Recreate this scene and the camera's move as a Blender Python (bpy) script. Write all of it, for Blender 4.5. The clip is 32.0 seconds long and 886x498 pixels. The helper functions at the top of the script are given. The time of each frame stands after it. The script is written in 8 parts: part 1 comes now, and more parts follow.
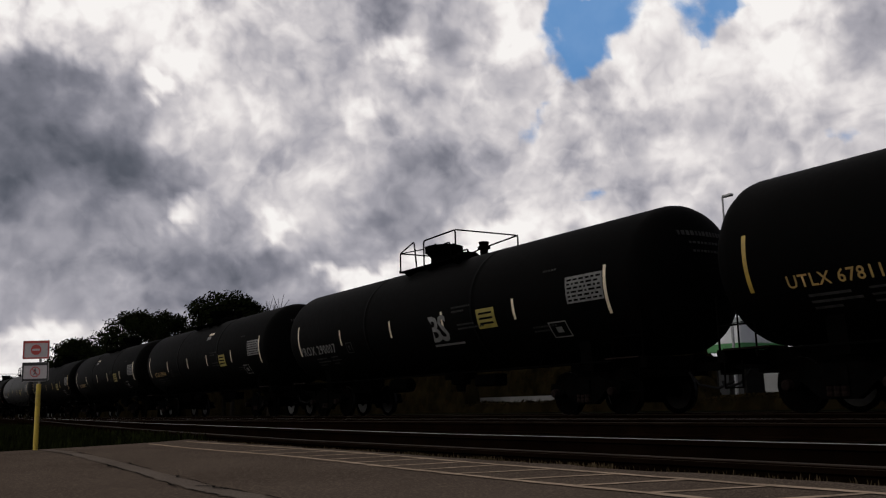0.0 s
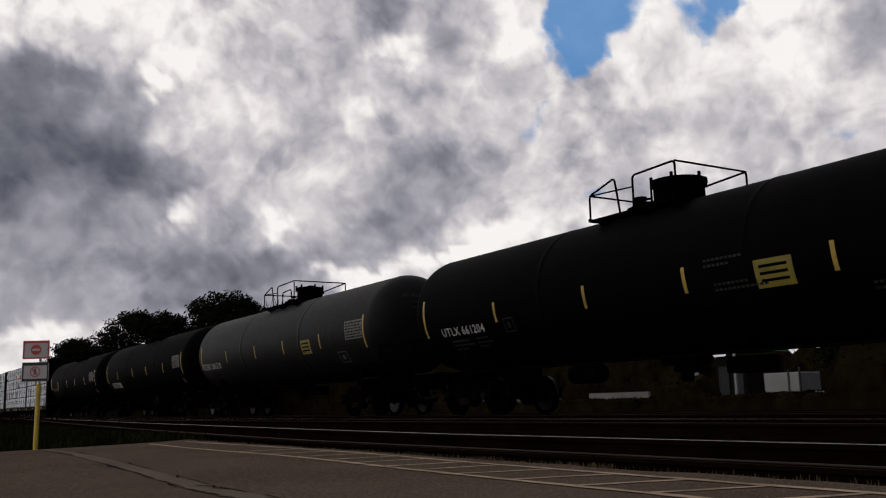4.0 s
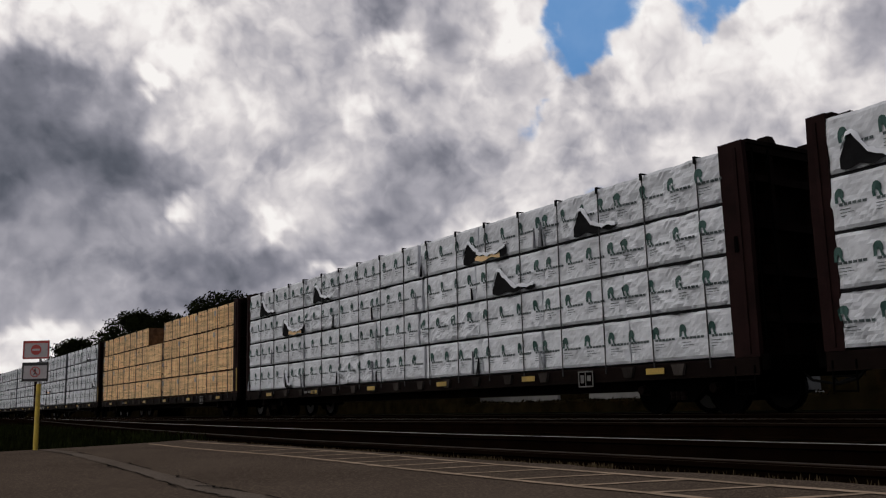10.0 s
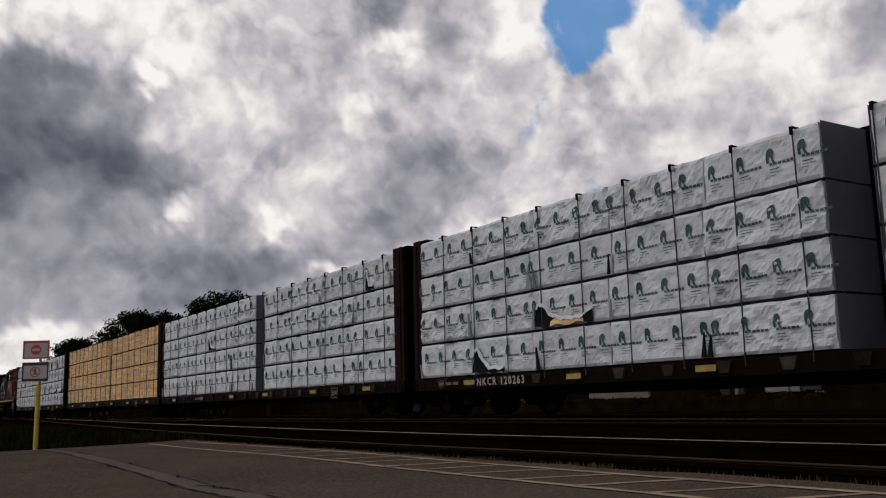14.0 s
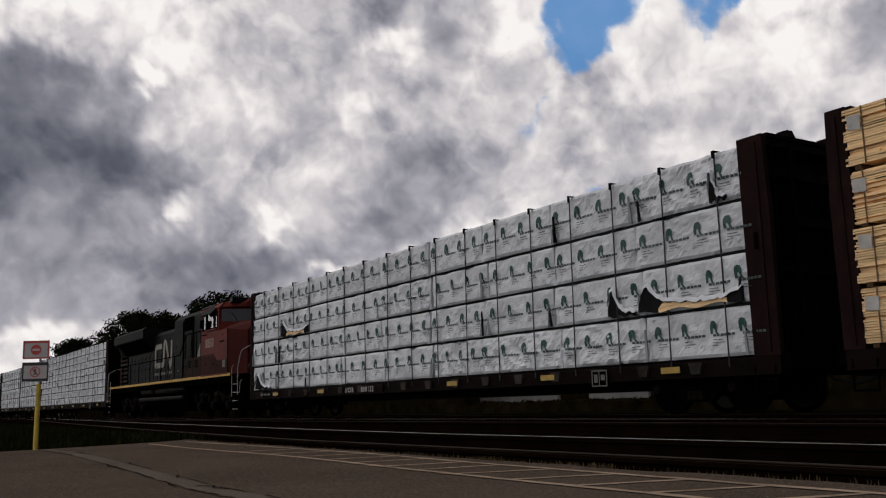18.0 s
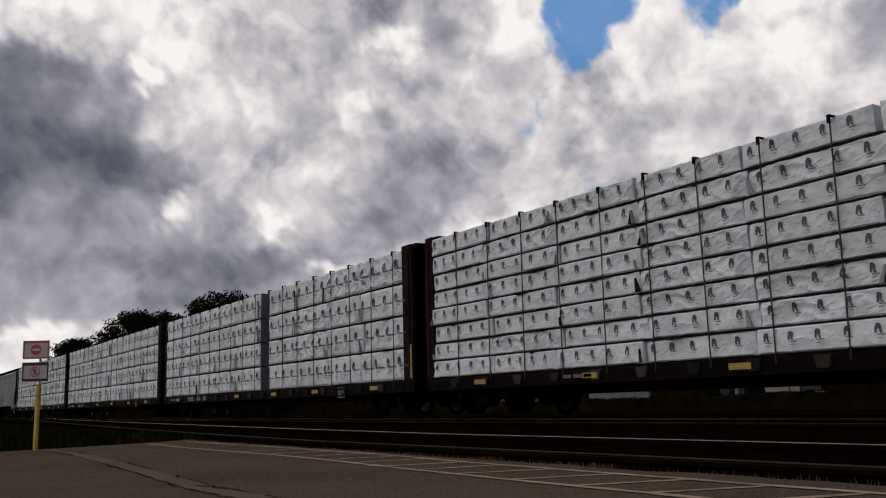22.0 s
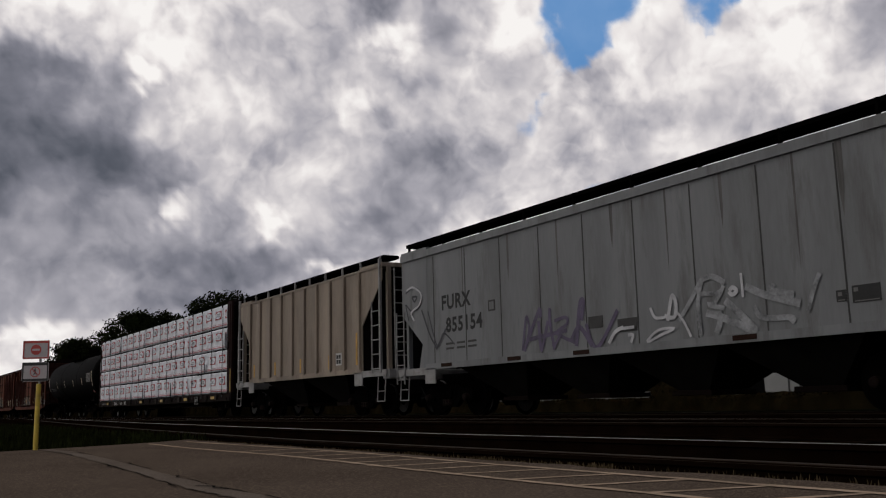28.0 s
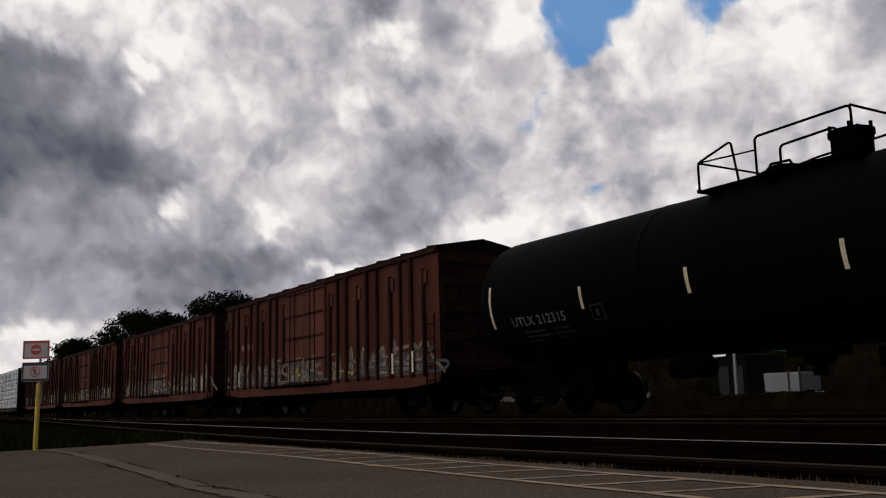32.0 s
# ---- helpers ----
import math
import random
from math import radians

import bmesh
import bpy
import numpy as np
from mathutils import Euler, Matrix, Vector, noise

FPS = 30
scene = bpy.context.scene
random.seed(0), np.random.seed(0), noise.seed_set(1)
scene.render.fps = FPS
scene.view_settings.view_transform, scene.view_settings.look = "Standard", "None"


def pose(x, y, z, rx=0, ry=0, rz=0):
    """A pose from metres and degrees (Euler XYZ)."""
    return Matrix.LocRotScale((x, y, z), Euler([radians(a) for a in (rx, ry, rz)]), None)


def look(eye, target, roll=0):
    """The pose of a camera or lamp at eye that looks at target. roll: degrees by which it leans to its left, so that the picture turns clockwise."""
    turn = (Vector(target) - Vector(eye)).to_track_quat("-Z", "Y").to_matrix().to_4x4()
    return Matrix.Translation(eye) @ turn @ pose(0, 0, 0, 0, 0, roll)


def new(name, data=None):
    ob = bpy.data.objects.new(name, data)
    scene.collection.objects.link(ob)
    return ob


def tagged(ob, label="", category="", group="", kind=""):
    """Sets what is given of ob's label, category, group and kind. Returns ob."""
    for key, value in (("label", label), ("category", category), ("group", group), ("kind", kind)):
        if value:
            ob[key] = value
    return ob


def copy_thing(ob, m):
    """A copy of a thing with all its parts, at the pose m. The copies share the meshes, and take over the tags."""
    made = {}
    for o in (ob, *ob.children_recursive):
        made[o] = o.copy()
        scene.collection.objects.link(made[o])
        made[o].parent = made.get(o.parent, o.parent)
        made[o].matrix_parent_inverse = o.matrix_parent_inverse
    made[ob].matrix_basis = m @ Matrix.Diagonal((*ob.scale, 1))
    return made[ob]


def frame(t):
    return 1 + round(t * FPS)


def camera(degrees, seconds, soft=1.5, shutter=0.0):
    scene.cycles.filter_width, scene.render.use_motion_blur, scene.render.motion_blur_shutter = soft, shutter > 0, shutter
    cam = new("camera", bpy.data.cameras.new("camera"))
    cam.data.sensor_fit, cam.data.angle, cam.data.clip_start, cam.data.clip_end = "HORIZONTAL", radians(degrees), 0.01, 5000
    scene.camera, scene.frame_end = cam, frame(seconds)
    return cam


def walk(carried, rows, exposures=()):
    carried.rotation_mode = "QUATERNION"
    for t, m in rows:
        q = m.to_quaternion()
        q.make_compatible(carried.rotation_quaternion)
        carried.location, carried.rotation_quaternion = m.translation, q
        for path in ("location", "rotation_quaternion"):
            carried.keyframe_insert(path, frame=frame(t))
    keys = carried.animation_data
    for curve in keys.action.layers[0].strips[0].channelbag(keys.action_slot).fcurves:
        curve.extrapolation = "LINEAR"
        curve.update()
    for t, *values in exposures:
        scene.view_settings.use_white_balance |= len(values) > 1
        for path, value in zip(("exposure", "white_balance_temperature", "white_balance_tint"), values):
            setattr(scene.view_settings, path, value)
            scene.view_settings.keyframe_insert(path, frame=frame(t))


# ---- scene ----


# Plan: x runs along the rails (the train moves towards +x), y away from the camera, z up from the rail heads.
EYE = (0.0, 0.0, 0.29)
YAW, PITCH, ROLL = 57.87, 9.526, -1.43
cam = camera(51.14, 32.0, soft=1.2)


def aim(d=10.0):
    a, p = radians(YAW), radians(PITCH)
    return (EYE[0] - d * math.sin(a) * math.cos(p), EYE[1] + d * math.cos(a) * math.cos(p), EYE[2] + d * math.sin(p))


walk(cam, [(0.0, look(EYE, aim(), ROLL)), (32.0, look(EYE, aim(), ROLL))], exposures=[(0.0, 0.0), (32.0, 0.0)])

# way of the train along its track, second by second
TRACK_Y = 13.85
SIDE = -1.4
TIMES = [2.0 * i for i in range(17)]
WAY = [0.0, 32.18, 64.31, 95.78, 126.68, 157.95, 189.43, 220.60, 251.42, 282.12, 312.54, 343.11, 373.56, 403.62, 433.57, 463.44, 492.96]
CLOUD_DRIFT = (1.0, -0.85)

# ------------------------------------------------------------------ world
world = bpy.data.worlds.new("world")
scene.world = world
world.use_nodes = True
wn = world.node_tree.nodes
sky_tex = wn.new("ShaderNodeTexSky")
sky_tex.sky_type, sky_tex.sun_disc = "NISHITA", False
sky_tex.sun_elevation, sky_tex.sun_rotation = radians(28), radians(160)
wn["Background"].inputs["Strength"].default_value = 0.1
world.node_tree.links.new(sky_tex.outputs["Color"], wn["Background"].inputs["Color"])


# ------------------------------------------------------------------ materials
def node_mat(name):
    m = bpy.data.materials.new(name)
    m.use_nodes = True
    return m, m.node_tree.nodes, m.node_tree.links, m.node_tree.nodes["Principled BSDF"]


def surface(name, col, rough=0.6, metal=0.0, var=0.2, scale=1.5, fine=30.0, bump=0.15, stretch=(1, 1, 1), stain=None, stain_amount=0.0, jitter=0.0, spec=0.5):
    """Paint, metal, stone or cloth: two scales of variation, uneven gloss, fine relief; stain: a second colour in worn patches."""
    m, n, l, b = node_mat(name)
    tc, mp, info = n.new("ShaderNodeTexCoord"), n.new("ShaderNodeMapping"), n.new("ShaderNodeObjectInfo")
    mp.inputs["Scale"].default_value = stretch
    shift = n.new("ShaderNodeVectorMath")
    shift.operation = "MULTIPLY_ADD"
    shift.inputs[1].default_value = (37.0, 19.0, 11.0)
    l.new(info.outputs["Random"], shift.inputs[0])
    l.new(tc.outputs["Object"], shift.inputs[2])
    l.new(shift.outputs[0], mp.inputs["Vector"])
    big, small = n.new("ShaderNodeTexNoise"), n.new("ShaderNodeTexNoise")
    big.inputs["Scale"].default_value, big.inputs["Detail"].default_value = scale, 5.0
    small.inputs["Scale"].default_value, small.inputs["Detail"].default_value = fine, 4.0
    for t in (big, small):
        l.new(mp.outputs[0], t.inputs["Vector"])
    mix = n.new("ShaderNodeMath")
    mix.operation = "MULTIPLY_ADD"
    mix.inputs[1].default_value = 0.35
    l.new(small.outputs["Fac"], mix.inputs[0])
    l.new(big.outputs["Fac"], mix.inputs[2])
    ramp = n.new("ShaderNodeMapRange")
    ramp.inputs["From Min"].default_value, ramp.inputs["From Max"].default_value = 0.45, 0.9
    ramp.inputs["To Min"].default_value, ramp.inputs["To Max"].default_value = 1 - var, 1 + var
    l.new(mix.outputs[0], ramp.inputs["Value"])
    base = n.new("ShaderNodeVectorMath")
    base.operation = "SCALE"
    base.inputs[0].default_value = col
    l.new(ramp.outputs[0], base.inputs["Scale"])
    out = base.outputs[0]
    if jitter:
        jr = n.new("ShaderNodeMapRange")
        jr.inputs["To Min"].default_value, jr.inputs["To Max"].default_value = 1 - jitter, 1 + jitter
        l.new(info.outputs["Random"], jr.inputs["Value"])
        js = n.new("ShaderNodeVectorMath")
        js.operation = "SCALE"
        l.new(out, js.inputs[0])
        l.new(jr.outputs[0], js.inputs["Scale"])
        out = js.outputs[0]
    if stain:
        wear = n.new("ShaderNodeTexNoise")
        wear.inputs["Scale"].default_value, wear.inputs["Detail"].default_value, wear.inputs["Roughness"].default_value = scale * 2.3, 8.0, 0.7
        l.new(mp.outputs[0], wear.inputs["Vector"])
        wr = n.new("ShaderNodeMapRange")
        wr.inputs["From Min"].default_value, wr.inputs["From Max"].default_value = 0.52, 0.68
        wr.inputs["To Max"].default_value = stain_amount
        l.new(wear.outputs["Fac"], wr.inputs["Value"])
        mx = n.new("ShaderNodeMix")
        mx.data_type = "RGBA"
        l.new(wr.outputs[0], mx.inputs["Factor"])
        l.new(out, mx.inputs[6])
        mx.inputs[7].default_value = (*stain, 1)
        out = mx.outputs[2]
    l.new(out, b.inputs["Base Color"])
    rr = n.new("ShaderNodeMapRange")
    rr.inputs["To Min"].default_value, rr.inputs["To Max"].default_value = max(0.02, rough - 0.12), min(1.0, rough + 0.12)
    l.new(small.outputs["Fac"], rr.inputs["Value"])
    l.new(rr.outputs[0], b.inputs["Roughness"])
    b.inputs["Metallic"].default_value = metal
    b.inputs["Specular IOR Level"].default_value = spec
    if bump:
        bp = n.new("ShaderNodeBump")
        bp.inputs["Strength"].default_value, bp.inputs["Distance"].default_value = bump, 0.02
        l.new(mix.outputs[0], bp.inputs["Height"])
        l.new(bp.outputs[0], b.inputs["Normal"])
    return m


def cloud_material():
    """Broken cloud lit from behind: heaps at three sizes with bright thin rims and grey cores over the sheet's own broad tones, and blue gaps with frayed edges."""
    m, n, l, b = node_mat("cloud")
    n.remove(b)
    out = n["Material Output"]
    uv = n.new("ShaderNodeUVMap")
    uv.uv_map = "spread"
    tone, blue = n.new("ShaderNodeAttribute"), n.new("ShaderNodeAttribute")
    tone.attribute_name, blue.attribute_name = "tone", "blue"

    def noise_at(vec, scale, detail, rough, off=0.0, lift=(0.0, 0.0), key="Fac"):
        t, mp = n.new("ShaderNodeTexNoise"), n.new("ShaderNodeMapping")
        mp.inputs["Location"].default_value = (off + lift[0], off * 0.7 + lift[1], off * 0.3)
        l.new(vec, mp.inputs["Vector"])
        l.new(mp.outputs[0], t.inputs["Vector"])
        t.inputs["Scale"].default_value, t.inputs["Detail"].default_value, t.inputs["Roughness"].default_value = scale, detail, rough
        return t.outputs[key]

    def math_node(op, a, c=None, d=None):
        q = n.new("ShaderNodeMath")
        q.operation = op
        for i, v in enumerate((a, c, d)):
            if v is None:
                continue
            if isinstance(v, (int, float)):
                q.inputs[i].default_value = v
            else:
                l.new(v, q.inputs[i])
        return q.outputs[0]

    def step(value, low, high, to=(0.0, 1.0)):
        q = n.new("ShaderNodeMapRange")
        q.interpolation_type = "SMOOTHSTEP"
        q.inputs["From Min"].default_value, q.inputs["From Max"].default_value = low, high
        q.inputs["To Min"].default_value, q.inputs["To Max"].default_value = to
        l.new(value, q.inputs["Value"])
        return q.outputs[0]

    def warped(vec, scale, amount, off):
        centre, add = n.new("ShaderNodeVectorMath"), n.new("ShaderNodeVectorMath")
        centre.operation, add.operation = "SUBTRACT", "MULTIPLY_ADD"
        centre.inputs[1].default_value = (0.5, 0.5, 0.5)
        l.new(noise_at(vec, scale, 3.0, 0.5, off, key="Color"), centre.inputs[0])
        add.inputs[1].default_value = (amount, amount * 0.8, 0.0)
        l.new(centre.outputs[0], add.inputs[0])
        l.new(vec, add.inputs[2])
        return add.outputs[0]

    swirl = warped(uv.outputs[0], 1.0, 0.34, 2.0)
    curl = warped(swirl, 4.0, 0.07, 6.0)
    crisp = step(tone.outputs["Fac"], 0.40, 0.95, (0.50, 1.20))
    v = math_node("SUBTRACT", tone.outputs["Fac"], 0.005)
    # heaps: each steps up at a frayed rim and falls off slowly into a grey core
    for vec, scale, detail, rough, off, low, edge, rim, core in ((swirl, 1.0, 5.0, 0.45, 2.3, 0.44, 0.07, 0.085, -0.11), (curl, 2.1, 5.5, 0.48, 5.1, 0.46, 0.085, 0.090, -0.14), (curl, 4.3, 5.0, 0.48, 8.7, 0.47, 0.09, 0.050, -0.070)):
        d = noise_at(vec, scale, detail, rough, off)
        shade = math_node("MULTIPLY", step(d, low, low + edge), step(d, low, low + 0.30, (rim, core)))
        v = math_node("MULTIPLY_ADD", shade, crisp, v)
    # rounded lobes with dark creases between them
    for scale, weight, off in ((2.6, 0.62, 3.3), (6.0, 0.34, 9.4)):
        lobe = math_node("ABSOLUTE", math_node("SUBTRACT", noise_at(curl, scale, 3.0, 0.42, off), 0.5))
        v = math_node("MULTIPLY_ADD", math_node("MULTIPLY", math_node("SUBTRACT", lobe, 0.085), crisp), weight, v)
    # soft relief, lit from above
    relief = math_node("SUBTRACT", noise_at(curl, 2.0, 2.5, 0.45, 3.3), noise_at(curl, 2.0, 2.5, 0.45, 3.3, (-0.03, 0.09)))
    v = math_node("MULTIPLY_ADD", math_node("MULTIPLY", relief, crisp), 0.30, v)
    wisp = noise_at(curl, 6.0, 7.0, 0.55, 7.7)
    v = math_node("MULTIPLY_ADD", math_node("SUBTRACT", wisp, 0.5), 0.11, v)
    ramp = n.new("ShaderNodeValToRGB")
    e = ramp.color_ramp.elements
    e[0].position, e[0].color = 0.2, (0.040, 0.045, 0.058, 1)
    e[1].position, e[1].color = 1.0, (0.93, 0.90, 0.880, 1)
    for p, c in ((0.35, (0.096, 0.104, 0.130, 1)), (0.5, (0.203, 0.205, 0.244, 1)), (0.65, (0.380, 0.370, 0.412, 1)), (0.8, (0.622, 0.592, 0.608, 1)), (0.9, (0.810, 0.770, 0.763, 1))):
        q = e.new(p)
        q.color = c
    l.new(v, ramp.inputs[0])
    puff = noise_at(curl, 2.6, 7.0, 0.55, 1.2)
    cover = math_node("MULTIPLY_ADD", math_node("SUBTRACT", puff, 0.5), 1.5, blue.outputs["Fac"])
    cover = math_node("MULTIPLY_ADD", math_node("SUBTRACT", wisp, 0.5), 0.55, cover)
    mx = n.new("ShaderNodeMix")
    mx.data_type = "RGBA"
    l.new(step(cover, 0.36, 0.95, (0.0, 0.94)), mx.inputs["Factor"])
    l.new(ramp.outputs[0], mx.inputs[6])
    mx.inputs[7].default_value = (0.100, 0.262, 0.545, 1)
    em = n.new("ShaderNodeEmission")
    l.new(mx.outputs[2], em.inputs["Color"])
    l.new(em.outputs[0], out.inputs["Surface"])
    m.cycles.emission_sampling = "NONE"
    return m


def glass_material(name, tint=(0.5, 0.6, 0.65), rough=0.05, clear=0.6, ior=1.45):
    m, n, l, b = node_mat(name)
    b.inputs["Base Color"].default_value = (*tint, 1)
    b.inputs["Roughness"].default_value = rough
    b.inputs["Transmission Weight"].default_value = clear
    b.inputs["IOR"].default_value = ior
    return m


M = {}
def asphalt_material(name, low, high, pale):
    """Worn asphalt: pale stones in dark binder at two sizes, broad stains."""
    m, n, l, b = node_mat(name)
    tc = n.new("ShaderNodeTexCoord")
    out = None
    for scale, detail, lo, hi, a, c in ((0.9, 5.0, 0.35, 0.68, low, high), (14.0, 4.0, 0.54, 0.74, None, high), (75.0, 3.0, 0.54, 0.70, None, pale), (190.0, 3.0, 0.55, 0.68, None, pale)):
        t, r, mx = n.new("ShaderNodeTexNoise"), n.new("ShaderNodeMapRange"), n.new("ShaderNodeMix")
        t.inputs["Scale"].default_value, t.inputs["Detail"].default_value = scale, detail
        l.new(tc.outputs["Object"], t.inputs["Vector"])
        r.inputs["From Min"].default_value, r.inputs["From Max"].default_value = lo, hi
        r.inputs["To Max"].default_value = 1.0 if a else 0.75
        l.new(t.outputs["Fac"], r.inputs["Value"])
        mx.data_type = "RGBA"
        l.new(r.outputs[0], mx.inputs["Factor"])
        if a:
            mx.inputs[6].default_value = (*a, 1)
        else:
            l.new(out, mx.inputs[6])
        mx.inputs[7].default_value = (*c, 1)
        out = mx.outputs[2]
    l.new(out, b.inputs["Base Color"])
    b.inputs["Roughness"].default_value = 0.95
    b.inputs["Specular IOR Level"].default_value = 0.0
    bp = n.new("ShaderNodeBump")
    bp.inputs["Strength"].default_value, bp.inputs["Distance"].default_value = 0.35, 0.006
    l.new(t.outputs["Fac"], bp.inputs["Height"])
    l.new(bp.outputs[0], b.inputs["Normal"])
    return m


M["asphalt"] = asphalt_material("asphalt", (0.054, 0.0405, 0.031), (0.080, 0.061, 0.047), (0.185, 0.145, 0.110))
M["patch"] = asphalt_material("asphalt_patch", (0.085, 0.068, 0.055), (0.12, 0.098, 0.08), (0.20, 0.165, 0.135))
M["edge_soil"] = asphalt_material("edge_soil", (0.022, 0.016, 0.011), (0.060, 0.046, 0.033), (0.13, 0.105, 0.08))
M["tar"] = surface("tar", (0.012, 0.011, 0.010), 0.7, var=0.3, scale=3, spec=0)
M["line"] = surface("road_paint", (0.3200, 0.2400, 0.1720), 0.85, var=0.35, scale=5, fine=60, bump=0.3, stain=(0.0800, 0.0640, 0.0544), stain_amount=0.6, spec=0)
# track and earth colours are set far below the usual values, near black
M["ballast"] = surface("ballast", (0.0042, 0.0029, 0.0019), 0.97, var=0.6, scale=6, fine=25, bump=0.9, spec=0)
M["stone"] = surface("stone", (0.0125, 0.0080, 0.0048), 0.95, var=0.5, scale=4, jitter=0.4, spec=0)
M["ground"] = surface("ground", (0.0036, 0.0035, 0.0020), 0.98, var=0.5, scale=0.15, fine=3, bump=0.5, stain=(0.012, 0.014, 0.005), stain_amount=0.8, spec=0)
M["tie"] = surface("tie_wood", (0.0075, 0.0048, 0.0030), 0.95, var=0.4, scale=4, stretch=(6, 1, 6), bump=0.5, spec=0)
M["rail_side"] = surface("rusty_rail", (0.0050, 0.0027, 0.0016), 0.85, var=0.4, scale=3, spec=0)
M["rail_head"] = surface("polished_rail", (0.2907, 0.2736, 0.2565), 0.38, metal=1.0, var=0.2, scale=2, bump=0.02)
M["rail_dim"] = surface("rusty_rail_head", (0.022, 0.016, 0.012), 0.8, var=0.3, scale=2, bump=0.02, spec=0.03)
M["grass"] = surface("grass", (0.0112, 0.0135, 0.0042), 0.9, var=0.5, scale=2, jitter=0.3, bump=0, spec=0)
M["weed"] = surface("weed", (0.075, 0.055, 0.030), 0.9, var=0.5, scale=2, jitter=0.3, bump=0, spec=0)
M["scrub"] = surface("scrub", (0.0085, 0.0066, 0.0030), 0.9, var=0.7, scale=0.8, bump=0, stain=(0.022, 0.012, 0.005), stain_amount=0.5, spec=0.0)
M["leaf"] = surface("leaf", (0.0096, 0.0125, 0.0048), 0.8, var=0.5, scale=0.6, jitter=0.2, bump=0, spec=0)
M["bark"] = surface("bark", (0.0175, 0.0140, 0.0105), 0.95, var=0.4, scale=3, bump=0.6, spec=0)
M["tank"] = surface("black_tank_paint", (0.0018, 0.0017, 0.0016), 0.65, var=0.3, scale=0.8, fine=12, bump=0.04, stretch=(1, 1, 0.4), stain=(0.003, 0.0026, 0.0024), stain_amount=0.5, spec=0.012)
M["tank_grey"] = surface("faded_tank_paint", (0.0036, 0.0036, 0.0036), 0.6, var=0.3, scale=0.8, fine=12, bump=0.04, stretch=(1, 1, 0.4), stain=(0.0117, 0.0105, 0.0094), stain_amount=0.5, spec=0.14)
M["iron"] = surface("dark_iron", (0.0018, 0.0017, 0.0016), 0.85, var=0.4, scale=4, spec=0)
M["iron_brown"] = surface("rusty_frame", (0.0059, 0.0034, 0.0027), 0.8, var=0.4, scale=2, stain=(0.0109, 0.0059, 0.0041), stain_amount=0.5, spec=0.04)
M["bulkhead_red"] = surface("bulkhead_red", (0.0150, 0.0068, 0.0064), 0.75, var=0.4, scale=1.5, stain=(0.0078, 0.0044, 0.0040), stain_amount=0.7, spec=0.04)
M["winch"] = surface("grey_winch", (0.035, 0.03, 0.027), 0.75, var=0.4, scale=3, jitter=0.6, spec=0)
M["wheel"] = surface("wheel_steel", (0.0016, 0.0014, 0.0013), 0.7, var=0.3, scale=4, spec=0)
M["tread"] = surface("wheel_tread", (0.0105, 0.0096, 0.0087), 0.5, metal=0.8, var=0.2, scale=4)
M["reflector"] = surface("yellow_reflector", (0.3720, 0.2400, 0.0360), 0.5, var=0.25, scale=5, stain=(0.1800, 0.1140, 0.0360), stain_amount=0.5)
M["reflector_white"] = surface("white_reflector", (0.62, 0.52, 0.36), 0.5, var=0.25, scale=5, stain=(0.3, 0.22, 0.12), stain_amount=0.5)
M["stencil"] = surface("stencil_white", (0.42, 0.41, 0.39), 0.7, var=0.25, scale=6, fine=50, bump=0)
M["stencil_dim"] = surface("stencil_faded", (0.1125, 0.1087, 0.1050), 0.7, var=0.3, scale=6, fine=50, bump=0)
M["stencil_faint"] = surface("stencil_grimy", (0.030, 0.029, 0.028), 0.8, var=0.4, scale=6, fine=50, bump=0, spec=0.02)
M["stencil_yellow"] = surface("stencil_yellow", (0.3150, 0.1950, 0.0600), 0.7, var=0.3, scale=6, fine=50, bump=0)
M["stencil_black"] = surface("stencil_black", (0.012, 0.012, 0.012), 0.8, var=0.2, scale=6, bump=0)
M["placard_yellow"] = surface("yellow_placard", (0.1980, 0.1540, 0.0165), 0.6, var=0.3, scale=4)
M["placard_red"] = surface("red_placard", (0.42, 0.06, 0.05), 0.6, var=0.2, scale=4)
M["wrap"] = surface("white_wrap", (0.62, 0.64, 0.675), 0.5, var=0.14, scale=2.0, fine=7, bump=0.8, jitter=0.06, stain=(0.44, 0.45, 0.48), stain_amount=0.45)
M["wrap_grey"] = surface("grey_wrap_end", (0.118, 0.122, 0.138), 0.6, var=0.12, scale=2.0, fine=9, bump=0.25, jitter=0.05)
# white film darkened in colour where folds, tears and tier gaps lie in shade
M["wrap_fold"] = surface("shaded_fold_wrap", (0.24, 0.25, 0.265), 0.6, var=0.2, scale=3, bump=0.3)
M["wrap_shade"] = surface("wrap_shadow", (0.015, 0.015, 0.016), 0.7, var=0.3, scale=3, spec=0)
M["print_green"] = surface("green_print", (0.012, 0.062, 0.050), 0.6, var=0.25, scale=5, bump=0)
M["print_grey"] = surface("grey_print", (0.055, 0.075, 0.078), 0.6, var=0.3, scale=5, bump=0)
M["print_dark"] = surface("dark_print", (0.05, 0.06, 0.065), 0.6, var=0.3, scale=5, bump=0)
M["print_red"] = surface("red_print", (0.34, 0.03, 0.035), 0.6, var=0.2, scale=5, bump=0)
M["lumber"] = surface("bare_lumber", (0.93, 0.655, 0.36), 0.75, var=0.30, scale=1.2, fine=14, bump=0.3, stretch=(0.5, 1, 9), jitter=0.08, stain=(0.40, 0.23, 0.10), stain_amount=0.6, spec=0.12)
